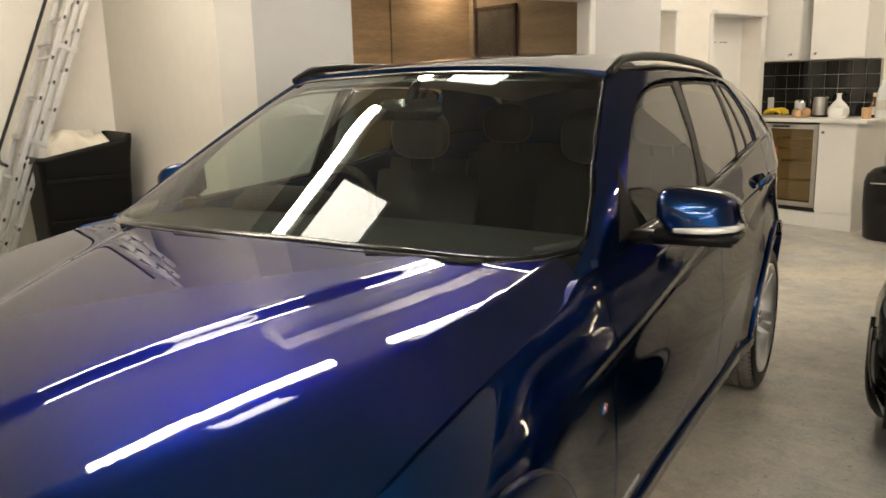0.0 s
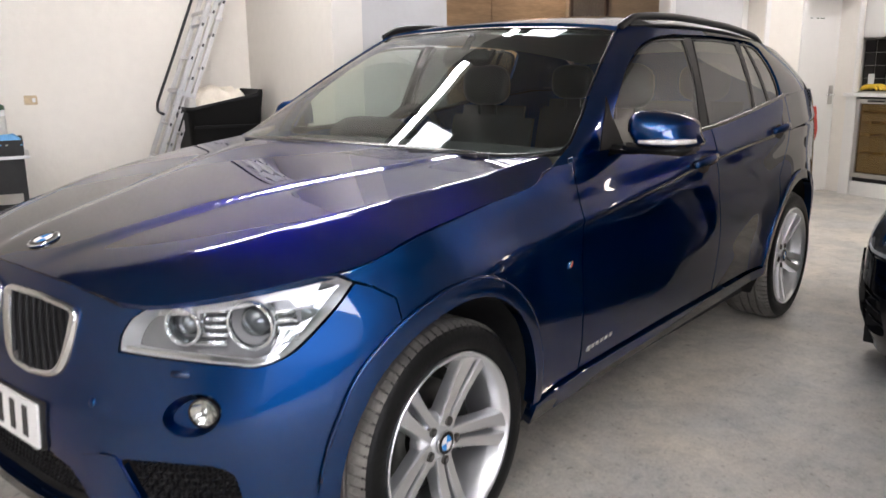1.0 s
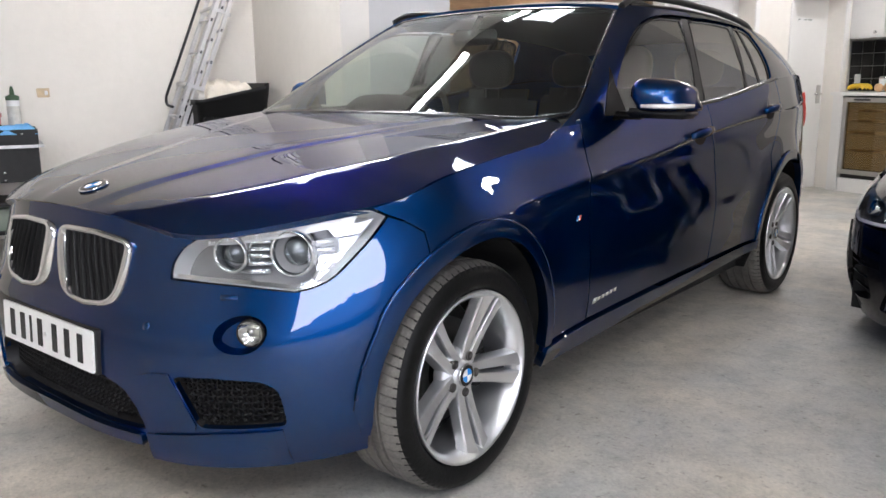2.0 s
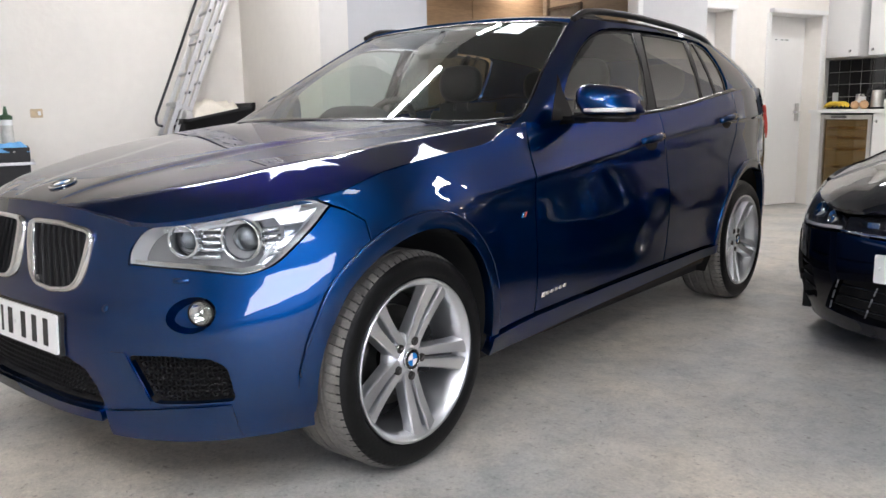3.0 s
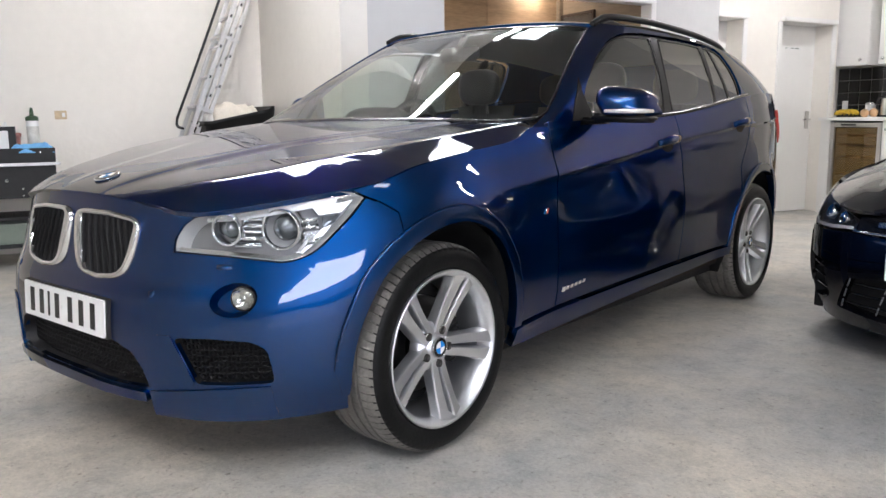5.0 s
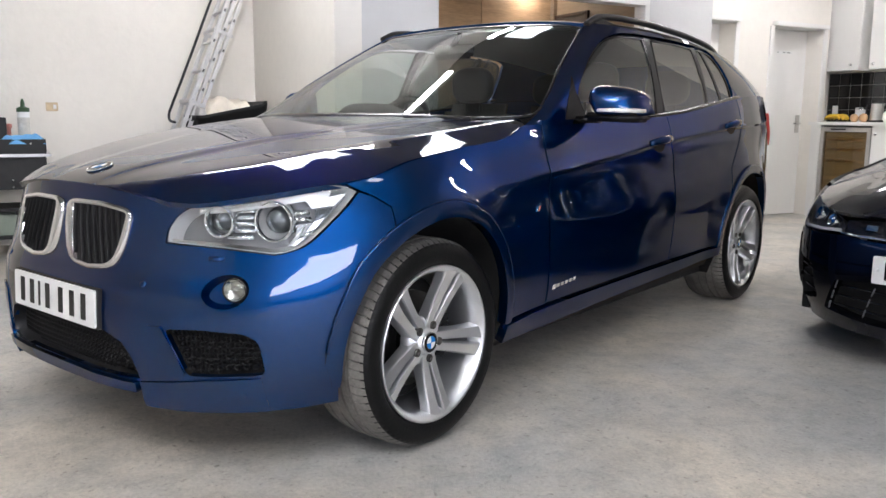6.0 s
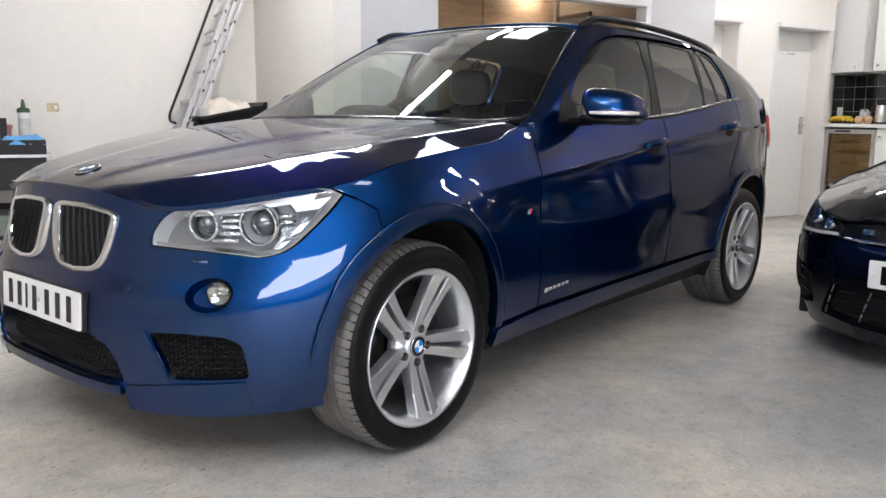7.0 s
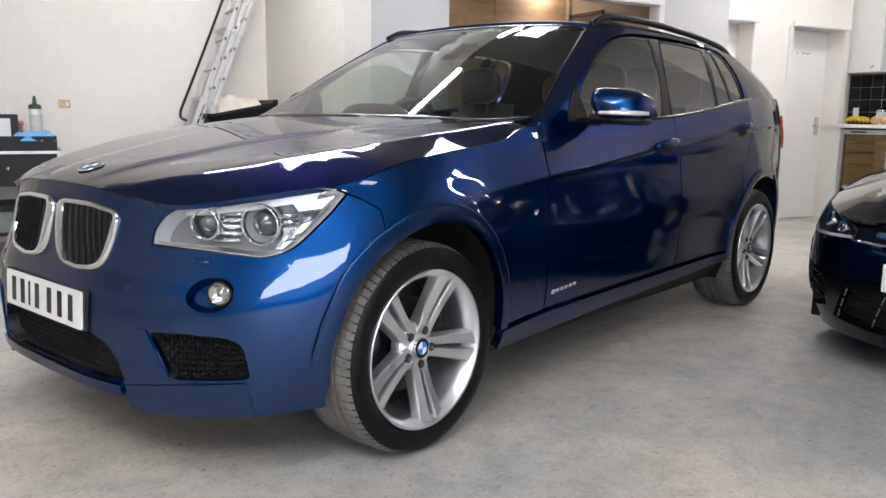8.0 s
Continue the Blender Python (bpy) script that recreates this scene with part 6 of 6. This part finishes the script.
def panel(n, m, z=3.05):
    b = room_thing("panel_light", "square white LED panel lamp, lit", "light", n, m, z, group="ceiling panels")
    part("frame", boxes(((-0.26, -0.26, 0.0), (0.26, 0.26, 0.025)), bevel=0.003), WHITE_PLASTIC, b, smooth=False)
    part("diffuser", boxes(((-0.245, -0.245, -0.004), (0.245, 0.245, 0.001))), PANEL_GLOW, b, smooth=False)
    for x in (-0.2, 0.2):
        part("hanger", tube([(x, 0, 0.02), (x, 0, CEILING - z)], 0.003, 6), CHROME, b)
    return b


for n, m in ((-2.2, 0.62), (-2.2, 2.75), (-1.5, 5.4), (5.4, 0.6)):
    batten(n, m)
batten(1.3, 6.1, glow=WARM_GLOW)
# unseen fill: the next two rows are added to brighten the foreground floor
for n, m in ((2.7, -1.6), (4.2, -1.6)):
    batten(n, m, 3.3)
for n, m in ((3.1, -0.4), (5.9, -1.7), (2.4, -3.4), (4.4, -3.4), (3.0, -5.8)):
    batten(n, m, 4.2)
for n, m in ((-1.78, 0.68), (-1.75, 2.2), (2.8, -1.6), (3.35, 1.75)):
    panel(n, m)

# ---- kitchen corner ----
def cabinet(n0, n1, doors, label):
    c = room_thing("base_cabinet", label, "cabinet", n0, 6.87, 0, group="kitchen base units")
    w = n1 - n0
    part("body", boxes(((0, 0.02, 0.14), (w, 0.58, 0.985))), WHITE_PAINT, c, smooth=False)
    part("plinth", boxes(((0, 0.015, 0), (w, 0.58, 0.14))), WHITE_PAINT, c, smooth=False)
    for k in range(doors):
        a, b = w * k / doors + 0.002, w * (k + 1) / doors - 0.002
        d = part("door", boxes(((a, 0, 0.16), (b, 0.02, 0.98)), bevel=0.003), WHITE_PAINT, c, smooth=False)
        kn = part("knob", lathe([(0, 0), (0.006, 0), (0.006, 0.012), (0.014, 0.016), (0.014, 0.024), (0, 0.026)], 14), CHROME, d)
        kn.matrix_local = pose(a + 0.05, 0.0, 0.90, 90)
    return c


cabinet(-2.15, -1.80, 1, "white kitchen base unit with one door")
end = room_thing("end_panel", "white panel beside the wine cooler", "panel", -2.85, 6.87)
part("board", boxes(((0.0, 0.0, 0.0), (0.115, 0.58, 0.985)), bevel=0.002), WHITE_PAINT, end, smooth=False)
cooler = room_thing("wine_cooler", "built-in wine cooler with a steel framed smoked glass door", "cooler", -2.73, 6.87)
part("body", boxes(((0.0, 0.05, 0.14), (0.575, 0.57, 0.975))), PLASTIC, cooler, smooth=False)
cd = part("door", boxes(((0.0, 0, 0.185), (0.045, 0.045, 0.965)), ((0.53, 0, 0.185), (0.575, 0.045, 0.965)), ((0.045, 0, 0.185), (0.53, 0.045, 0.23)), ((0.045, 0, 0.92), (0.53, 0.045, 0.965)), bevel=0.003), STEEL, cooler, "brushed steel door frame", smooth=False)
part("pane", boxes(((0.045, 0.018, 0.23), (0.53, 0.024, 0.92))), AMBER_GLASS, cd, smooth=False)
part("handle", boxes(((0.12, -0.006, 0.935), (0.30, 0.0, 0.952)), bevel=0.003), PLASTIC, cd, smooth=False)
for z in (0.42, 0.60, 0.72, 0.82):
    part("shelf", boxes(((0.03, 0.03, z), (0.545, 0.049, z + 0.028)), bevel=0.004), SHELF_WOOD, cooler, "beech shelf front", smooth=False)
# back sheet glows amber to stand for the cooler's inner lighting
part("interior", boxes(((0.03, 0.0490, 0.24), (0.545, 0.0499, 0.91))), COOLER_INSIDE, cooler, smooth=False)
part("plinth", boxes(((0.0, 0.02, 0), (0.575, 0.57, 0.14))), WHITE_PAINT, cooler, smooth=False)
top_ = room_thing("worktop", "white laminate kitchen worktop", "worktop", 0, 0)
part("slab", boxes(((-2.86, 6.83, 0.985), (-1.70, 7.05, 1.02)), ((-3.1, 7.05, 0.985), (-1.70, 7.45, 1.02)), bevel=0.004), WHITE_PAINT, top_, smooth=False)


def wall_unit(n0, n1, knob):
    c = room_thing("wall_cupboard", "white kitchen wall cupboard with a round knob", "cupboard", n0, 7.12, 1.56, group="kitchen wall units")
    part("body", boxes(((0, 0.02, 0), (n1 - n0, 0.33, 0.75))), WHITE_PAINT, c, smooth=False)
    d = part("door", boxes(((0.002, 0, 0.002), (n1 - n0 - 0.002, 0.02, 0.748)), bevel=0.003), WHITE_PAINT, c, smooth=False)
    kn = part("knob", lathe([(0, 0), (0.006, 0), (0.006, 0.012), (0.015, 0.016), (0.015, 0.024), (0, 0.026)], 14), CHROME, d)
    kn.matrix_local = pose(knob, 0.0, 0.055, 90)


wall_unit(-3.09, -2.53, 0.48)
wall_unit(-2.42, -1.90, 0.06)

# ---- beside the left wall ----
ladder = room_thing("ladder", "aluminium extension ladder leaning on the white wall", "ladder", -3.95, 0.08, 0.0)
LEAN = math.degrees(math.atan(0.395))
tilt = pose(0, 0, 0, -LEAN, 0, 0)
for k, (w, dy, z0, z1) in enumerate(((0.19, 0.0, 0.0, 2.85), (0.165, 0.052, 0.12, 2.75), (0.14, 0.104, 0.22, 2.65))):
    for sx in (-1, 1):
        st = part("stile", boxes(((sx * w - 0.012, dy - 0.0155, z0), (sx * w + 0.012, dy + 0.0155, z1)), bevel=0.004), ALUMINIUM, ladder, smooth=False)
        st.matrix_local = tilt
        part("foot", boxes(((sx * w - 0.016, dy - 0.02, z0), (sx * w + 0.016, dy + 0.02, z0 + 0.05)), bevel=0.004), PLASTIC, st, smooth=False)
    for j in range(10):
        z = z0 + 0.2 + 0.26 * j
        if z < z1 - 0.05:
            rg = part("rung", tube([(-w - 0.0125, dy, z), (w + 0.0125, dy, z)], 0.012, 8), ALUMINIUM, ladder)
            rg.matrix_local = tilt
            for sx in (-1, 1):
                part("plug", boxes(((sx * w + sx * 0.013 - 0.002, dy - 0.007, z - 0.012), (sx * w + sx * 0.013 + 0.002, dy + 0.007, z + 0.012))), PLASTIC, rg, smooth=False)
for z in (1.22, 1.83):
    br = part("guide_bracket", boxes(((-0.215, -0.02, z), (-0.205, 0.125, z + 0.03)), ((0.205, -0.02, z), (0.215, 0.125, z + 0.03)), ((-0.205, -0.03, z), (0.205, -0.018, z + 0.03)), bevel=0.004), ALUMINIUM, ladder, smooth=False)
    br.matrix_local = tilt
rope = curve([(-0.20, -0.06, 2.8), (-0.205, -0.062, 2.1), (-0.21, -0.065, 1.5), (-0.215, -0.07, 1.18), (-0.20, -0.07, 1.10), (-0.12, -0.06, 1.05), (0.05, -0.045, 1.04)], 6)
rp = part("rope", tube(rope, 0.011, 8), PLASTIC, ladder, "black rope tied along one stile")
rp.matrix_local = tilt

tub = room_thing("storage_tub", "tall black plastic tub with folded white towels in it", "tub", -3.88, 0.82, 0.0)
bm = bmesh.new()
prof = [(0.235, 0.22, 0.0), (0.245, 0.23, 0.02), (0.285, 0.275, 1.0), (0.30, 0.29, 1.005), (0.30, 0.29, 1.04), (0.285, 0.275, 1.04), (0.275, 0.265, 0.93)]
rings = []
for a, b, z in prof:
    out = rounded([(-a, -b), (a, -b), (a, b), (-a, b)], 0.05, 4)
    rings.append([bm.verts.new((x, y, z + (0.12 * max(0.0, min(1.0, (y - 0.20) / 0.05)) if z > 1.0 else 0.0))) for x, y in out])
for p, q in zip(rings, rings[1:]):
    for k in range(len(p)):
        bm.faces.new((p[k], p[(k + 1) % len(p)], q[(k + 1) % len(p)], q[k]))
bm.faces.new(rings[0][::-1])
part("body", bm, MESH_BLACK, tub)
part("inside", boxes(((-0.27, -0.26, 0.90), (0.27, 0.26, 0.94))), DARK, tub, smooth=False)
for z in (0.32, 0.62, 0.88):
    part("rib", boxes(((0.272 + 0.012 * z, -0.24, z), (0.283 + 0.018 * z, 0.24, z + 0.025)), bevel=0.004), MESH_BLACK, tub, smooth=False)


def towel(name, x0, x1, y0, y1, z, thick, seed, mat, label, base, crease=1.0):
    t = room_thing(name, label, "towel", *base)
    bm = bmesh.new()
    nx, ny = 30, 26
    grid = []
    for i in range(nx + 1):
        row = []
        for j in range(ny + 1):
            x, y = x0 + (x1 - x0) * i / nx, y0 + (y1 - y0) * j / ny
            ex = min(i, nx - i, 4) / 4 * min(j, ny - j, 4) / 4
            h = noise.noise(Vector((x * 5 + seed, y * 7, 0))) * 0.05 + 0.06 * (0.5 - abs(noise.noise(Vector((x * 5 + y * 9, y * 15 + seed, 3))))) - 0.03
            row.append(bm.verts.new((x + noise.noise(Vector((y * 9, seed, 1))) * 0.02, y + noise.noise(Vector((x * 9, seed, 2))) * 0.02, z + thick * math.sqrt(ex) + h * ex * crease)))
        grid.append(row)
    for i in range(nx):
        for j in range(ny):
            bm.faces.new((grid[i][j], grid[i + 1][j], grid[i + 1][j + 1], grid[i][j + 1]))
    low_ = [[bm.verts.new((v.co.x, v.co.y, z - 0.004)) for v in row] for row in grid]
    ring = [(i, 0) for i in range(nx)] + [(nx, j) for j in range(ny)] + [(i, ny) for i in range(nx, 0, -1)] + [(0, j) for j in range(ny, 0, -1)]
    for k in range(len(ring)):
        a, b = ring[k], ring[(k + 1) % len(ring)]
        bm.faces.new((grid[a[0]][a[1]], low_[a[0]][a[1]], low_[b[0]][b[1]], grid[b[0]][b[1]]))
    bm.faces.new([low_[i][j] for i, j in ring])
    bmesh.ops.recalc_face_normals(bm, faces=bm.faces[:])
    part("cloth", bm, mat, t)
    return t


towel("towel", -0.24, 0.25, -0.20, 0.20, 1.05, 0.115, 3, TOWEL, "folded off-white microfibre towels on the black tub", (-3.88, 0.82, 0.0))
towel("towel", -0.2, 0.22, -0.27, -0.14, 1.03, 0.07, 8, TOWEL_GREY, "pale grey folded towel on the black tub", (-3.88, 0.82, 0.0))

# socket on the wall
sk = room_thing("wall_socket", "small brass-coloured socket plate on the white wall", "socket", -4.3, -0.47, 1.10)
part("plate", boxes(((0.0, -0.035, -0.035), (0.010, 0.055, 0.035)), bevel=0.004), BRASS, sk, smooth=False)
part("switch", boxes(((0.0095, 0.02, -0.016), (0.014, 0.042, 0.016)), bevel=0.003), WHITE_PLASTIC, sk, smooth=False)
part("insert", boxes(((0.0095, -0.024, -0.018), (0.012, 0.010, 0.018)), bevel=0.002), SHELF_WOOD, sk, smooth=False)

# detailing trolley
tr = room_thing("trolley", "black tool trolley with a steel edged drawer and open shelves", "trolley", -3.82, -0.98, 0.0)
part("tray", boxes(((-0.24, -0.43, 0.755), (0.24, 0.43, 0.765)), ((-0.24, -0.43, 0.765), (-0.225, 0.43, 0.86)), ((0.225, -0.43, 0.765), (0.24, 0.43, 0.86)), ((-0.225, -0.43, 0.765), (0.225, -0.415, 0.86)), ((-0.225, 0.415, 0.765), (0.225, 0.43, 0.86)), bevel=0.003), PLASTIC, tr, smooth=False)
part("edge_rail", boxes(((0.232, -0.45, 0.735), (0.262, 0.46, 0.755)), ((-0.25, 0.43, 0.735), (0.232, 0.46, 0.755)), bevel=0.004), ALUMINIUM, tr, "bright steel edge rail", smooth=False)
dr = part("drawer", boxes(((-0.22, -0.40, 0.50), (0.235, 0.40, 0.73)), bevel=0.006), PLASTIC, tr, smooth=False)
part("lock", lathe([(0, 0), (0.012, 0), (0.012, 0.006), (0, 0.007)], 12), CHROME, dr).matrix_local = pose(0.235, 0.10, 0.63, 0, 90, 0)
part("drawer_label", boxes(((0.235, -0.06, 0.64), (0.238, -0.02, 0.71))), WHITE_PLASTIC, dr, smooth=False)
for x in (-0.22, 0.22):
    for y in (-0.41, 0.41):
        part("post", boxes(((x - 0.016, y - 0.016, 0.10), (x + 0.016, y + 0.016, 0.76)), bevel=0.004), PLASTIC, tr, smooth=False)
        cs = part("castor", lathe([(0, -0.015), (0.045, -0.015), (0.05, -0.008), (0.05, 0.008), (0.045, 0.015), (0, 0.015)], 20, "x"), RUBBER, tr)
        cs.location = (x, y, 0.05)
        part("fork", boxes(((-0.022, -0.02, 0.0), (0.022, 0.02, 0.055))), CHROME, cs, smooth=False)
for z in (0.14, 0.34):
    part("shelf", boxes(((-0.235, -0.425, z), (0.235, 0.425, z + 0.025)), bevel=0.004), PLASTIC, tr, smooth=False)
for y, z in ((0.33, 0.83), (-0.33, 0.83), (0.2, 0.57), (0.2, 0.52)):
    part("rivet", lathe([(0.009, 0), (0.007, 0.005), (0, 0.006)], 10), CHROME, tr).matrix_local = pose(0.24 if z > 0.7 else 0.236, y, z, 0, 90, 0)


def bottle(name, label, prof, mats, n, m, z, category="bottle", group=""):
    """A bottle from named pieces of (radius, height) profile."""
    b = room_thing(name, label, category, n, m, z, group=group)
    for nm, p, mt in zip(("body", "cap", "label"), prof, mats):
        part(nm, lathe(p, 20), mt, b)
    return b


bottle("product_bottle", "white bottle with a black collar and green nozzle cap", ([(0, 0), (0.038, 0), (0.041, 0.01), (0.041, 0.28), (0.036, 0.30)], [(0.044, 0.29), (0.044, 0.318), (0.03, 0.324), (0.016, 0.33), (0.014, 0.355), (0.008, 0.385), (0, 0.388)], [(0.0418, 0.10), (0.0418, 0.25)]), (WHITE_PLASTIC, GREEN_CAP, LABEL_PAPER), -3.78, -0.68, 0.765)
bottle("spray_bottle", "small pink spray bottle with a black base", ([(0, 0), (0.03, 0), (0.032, 0.01), (0.032, 0.09), (0.012, 0.12)], [(0.014, 0.12), (0.014, 0.17), (0.022, 0.175), (0.022, 0.20), (0, 0.205)]), (PLASTIC, PINK), -3.86, -0.78, 0.765)
bx = room_thing("product_box", "black and white carton standing on the trolley", "box", -3.72, -0.86, 0.765)
part("carton", boxes(((-0.03, -0.065, 0), (0.03, 0.065, 0.25)), bevel=0.003), PLASTIC, bx, smooth=False)
part("label", boxes(((0.0302, -0.06, 0.03), (0.0312, 0.015, 0.22))), WHITE_PLASTIC, bx, smooth=False)
part("tip", lathe([(0.012, 0.25), (0.012, 0.27), (0.006, 0.285), (0, 0.286)], 12), WHITE_PLASTIC, bx)
towel("cloth", -0.10, 0.12, -0.16, 0.13, 0.0, 0.06, 5, BLUE_CLOTH, "light blue microfibre cloth lying on the trolley", (-3.70, -0.68, 0.83), 0.45)
cr = room_thing("crate", "translucent grey-green plastic crate on the trolley's lower shelf", "crate", -3.80, -1.05, 0.165)
part("box", boxes(((-0.18, -0.28, 0), (0.18, 0.28, 0.012)), ((-0.18, -0.28, 0.012), (-0.17, 0.28, 0.15)), ((0.17, -0.28, 0.012), (0.18, 0.28, 0.15)), ((-0.17, -0.28, 0.012), (0.17, -0.27, 0.15)), ((-0.17, 0.27, 0.012), (0.17, 0.28, 0.15)), bevel=0.003), CRATE, cr, smooth=False)

# black bin beside the kitchen units
bn = room_thing("waste_bin", "black rounded bin with a steel trim beside the cabinets", "bin", -1.36, 6.80, 0.0)
bm = bmesh.new()
rings = []
for a, b, z in ((0.22, 0.17, 0.0), (0.25, 0.19, 0.02), (0.27, 0.205, 0.30), (0.27, 0.205, 0.50), (0.25, 0.19, 0.57), (0.20, 0.15, 0.62), (0.10, 0.08, 0.65), (0.0, 0.0, 0.655)):
    rings.append([bm.verts.new((a * math.copysign(abs(math.cos(t)) ** 0.6, math.cos(t)), b * math.copysign(abs(math.sin(t)) ** 0.6, math.sin(t)), z)) for t in [2 * math.pi * k / 28 + 0.01 for k in range(28)]])
for p, q in zip(rings, rings[1:]):
    for k in range(28):
        bm.faces.new((p[k], p[(k + 1) % 28], q[(k + 1) % 28], q[k]))
bm.faces.new(rings[0][::-1])
part("body", bm, GLOSS_BLACK, bn)
part("trim", tube(curve([(-0.16, -0.20, 0.50), (-0.05, -0.212, 0.505), (0.1, -0.212, 0.505), (0.18, -0.20, 0.50)], 4), 0.008, 8), CHROME, bn)

# on the worktop
WT = 1.02
fruit = room_thing("banana_bunch", "bunch of yellow bananas on the worktop", "fruit", -2.68, 7.12, WT)
for k in range(4):
    a = -0.5 + 0.35 * k
    pts = [(0.10 * math.cos(u) * math.cos(a) - 0.06, 0.05 * k - 0.07 + 0.02 * math.sin(u), 0.022 + 0.045 * math.sin(u)) for u in [math.pi * j / 8 for j in range(9)]]
    part("banana", tube(pts, [0.006, 0.014, 0.018, 0.019, 0.019, 0.019, 0.018, 0.014, 0.006], 8), BANANA, fruit)
for n, m, r in ((-2.50, 7.08, 0.042), (-2.43, 7.13, 0.045), (-2.46, 7.03, 0.040)):
    o = room_thing("onion", "pale orange round fruit on the worktop", "fruit", n, m, WT, group="fruit on the worktop")
    part("flesh", lathe([(0, 0), (r * 0.5, r * 0.06), (r * 0.9, r * 0.5), (r, r), (r * 0.9, r * 1.5), (r * 0.5, r * 1.9), (r * 0.12, r * 2.0), (0, r * 1.9)], 18), PEACH, o)
    part("stem", lathe([(r * 0.1, r * 1.9), (r * 0.06, r * 2.15), (0, r * 2.16)], 8), SHELF_WOOD, o)
bottle("kitchen_jar", "clear jar with a steel lid on the worktop", ([(0, 0), (0.05, 0), (0.052, 0.01), (0.052, 0.13)], [(0.054, 0.13), (0.054, 0.155), (0, 0.157)]), (JAR, CHROME), -2.60, 7.32, WT, "jar")
kettle = room_thing("kettle", "brushed steel kettle with a black handle on the worktop", "kettle", -2.33, 7.20, WT)
part("base", lathe([(0, 0), (0.075, 0), (0.077, 0.012), (0.07, 0.02)], 24), PLASTIC, kettle)
part("body", lathe([(0.068, 0.02), (0.07, 0.03), (0.06, 0.17), (0.054, 0.19)], 24), STEEL, kettle)
part("lid", lathe([(0.056, 0.19), (0.05, 0.202), (0.012, 0.208), (0.012, 0.22), (0, 0.222)], 24), PLASTIC, kettle)
part("handle", tube(curve([(-0.055, 0, 0.185), (-0.10, 0, 0.19), (-0.115, 0, 0.14), (-0.10, 0, 0.07), (-0.066, 0, 0.05)], 5), 0.011, 8), PLASTIC, kettle)
part("spout", tube([(0.052, 0, 0.165), (0.075, 0, 0.188)], [0.018, 0.010], 8), STEEL, kettle)
bg = room_thing("paper_bag", "crumpled white paper bag on the worktop", "bag", -2.13, 7.16, WT)
bm = bmesh.new()
rings = []
for k, (a, z) in enumerate(((0.085, 0.0), (0.10, 0.04), (0.095, 0.09), (0.06, 0.13), (0.025, 0.165), (0.018, 0.20), (0.03, 0.225))):
    rings.append([bm.verts.new(((a + 0.014 * noise.noise(Vector((j * 0.9, k, 5)))) * math.cos(2 * math.pi * j / 16), (a * 0.75 + 0.014 * noise.noise(Vector((j * 0.8, k, 9)))) * math.sin(2 * math.pi * j / 16), z)) for j in range(16)])
for p, q in zip(rings, rings[1:]):
    for k in range(16):
        bm.faces.new((p[k], p[(k + 1) % 16], q[(k + 1) % 16], q[k]))
bm.faces.new(rings[0][::-1])
part("paper", bm, WHITE_PAINT, bg, smooth=False)
bottle("sauce_bottle", "brown glass bottle with a gold cap on the worktop", ([(0, 0), (0.038, 0), (0.04, 0.01), (0.04, 0.12), (0.018, 0.17), (0.016, 0.20)], [(0.018, 0.19), (0.018, 0.225), (0, 0.227)], [(0.0408, 0.03), (0.0408, 0.10)]), (BROWN_GLASS, BRASS, LABEL_PAPER), -2.13 + 0.30, 7.22, WT)
bottle("mug", "pale stoneware mug on the worktop", ([(0, 0), (0.036, 0), (0.04, 0.008), (0.042, 0.10), (0.038, 0.10), (0.036, 0.012), (0, 0.012)],), (PEACH,), -1.80, 7.02, WT, "mug")
bottle("water_bottle", "clear plastic bottle with a white cap on the worktop", ([(0, 0), (0.05, 0), (0.054, 0.01), (0.054, 0.20), (0.045, 0.25), (0.018, 0.30)], [(0.02, 0.30), (0.02, 0.335), (0, 0.337)], [(0.0548, 0.07), (0.0548, 0.16)]), (JAR, WHITE_PLASTIC, LABEL_PAPER), -1.76, 7.22, WT)
ps = room_thing("tile_socket", "white double socket on the black tiles", "socket", -2.98, 7.432, 1.14)
part("plate", boxes(((-0.035, -0.010, -0.06), (0.035, 0.0, 0.06)), bevel=0.003), WHITE_PLASTIC, ps, smooth=False)

# ---- splashback of black tiles ----
back = structure("splashback", boxes(((-3.09, 7.438, 1.02), (-1.88, 7.4495, 1.555))), GROUT, "splashback of glossy black tiles with pale joints", "splashback")
bm = boxes(((-0.0635, -0.008, -0.0635), (0.0635, 0.0, 0.0635)), bevel=0.003)
tile = part("tile", bm, TILE, back, smooth=False)
tile.location = (-3.022, 7.438, 1.087)
for c in range(9):
    for r in range(4):
        if c or r:
            t = bpy.data.objects.new("tile", tile.data)
            scene.collection.objects.link(t)
            t.parent = back
            t.location = (-3.022 + 0.1325 * c, 7.438, 1.087 + 0.1325 * r)
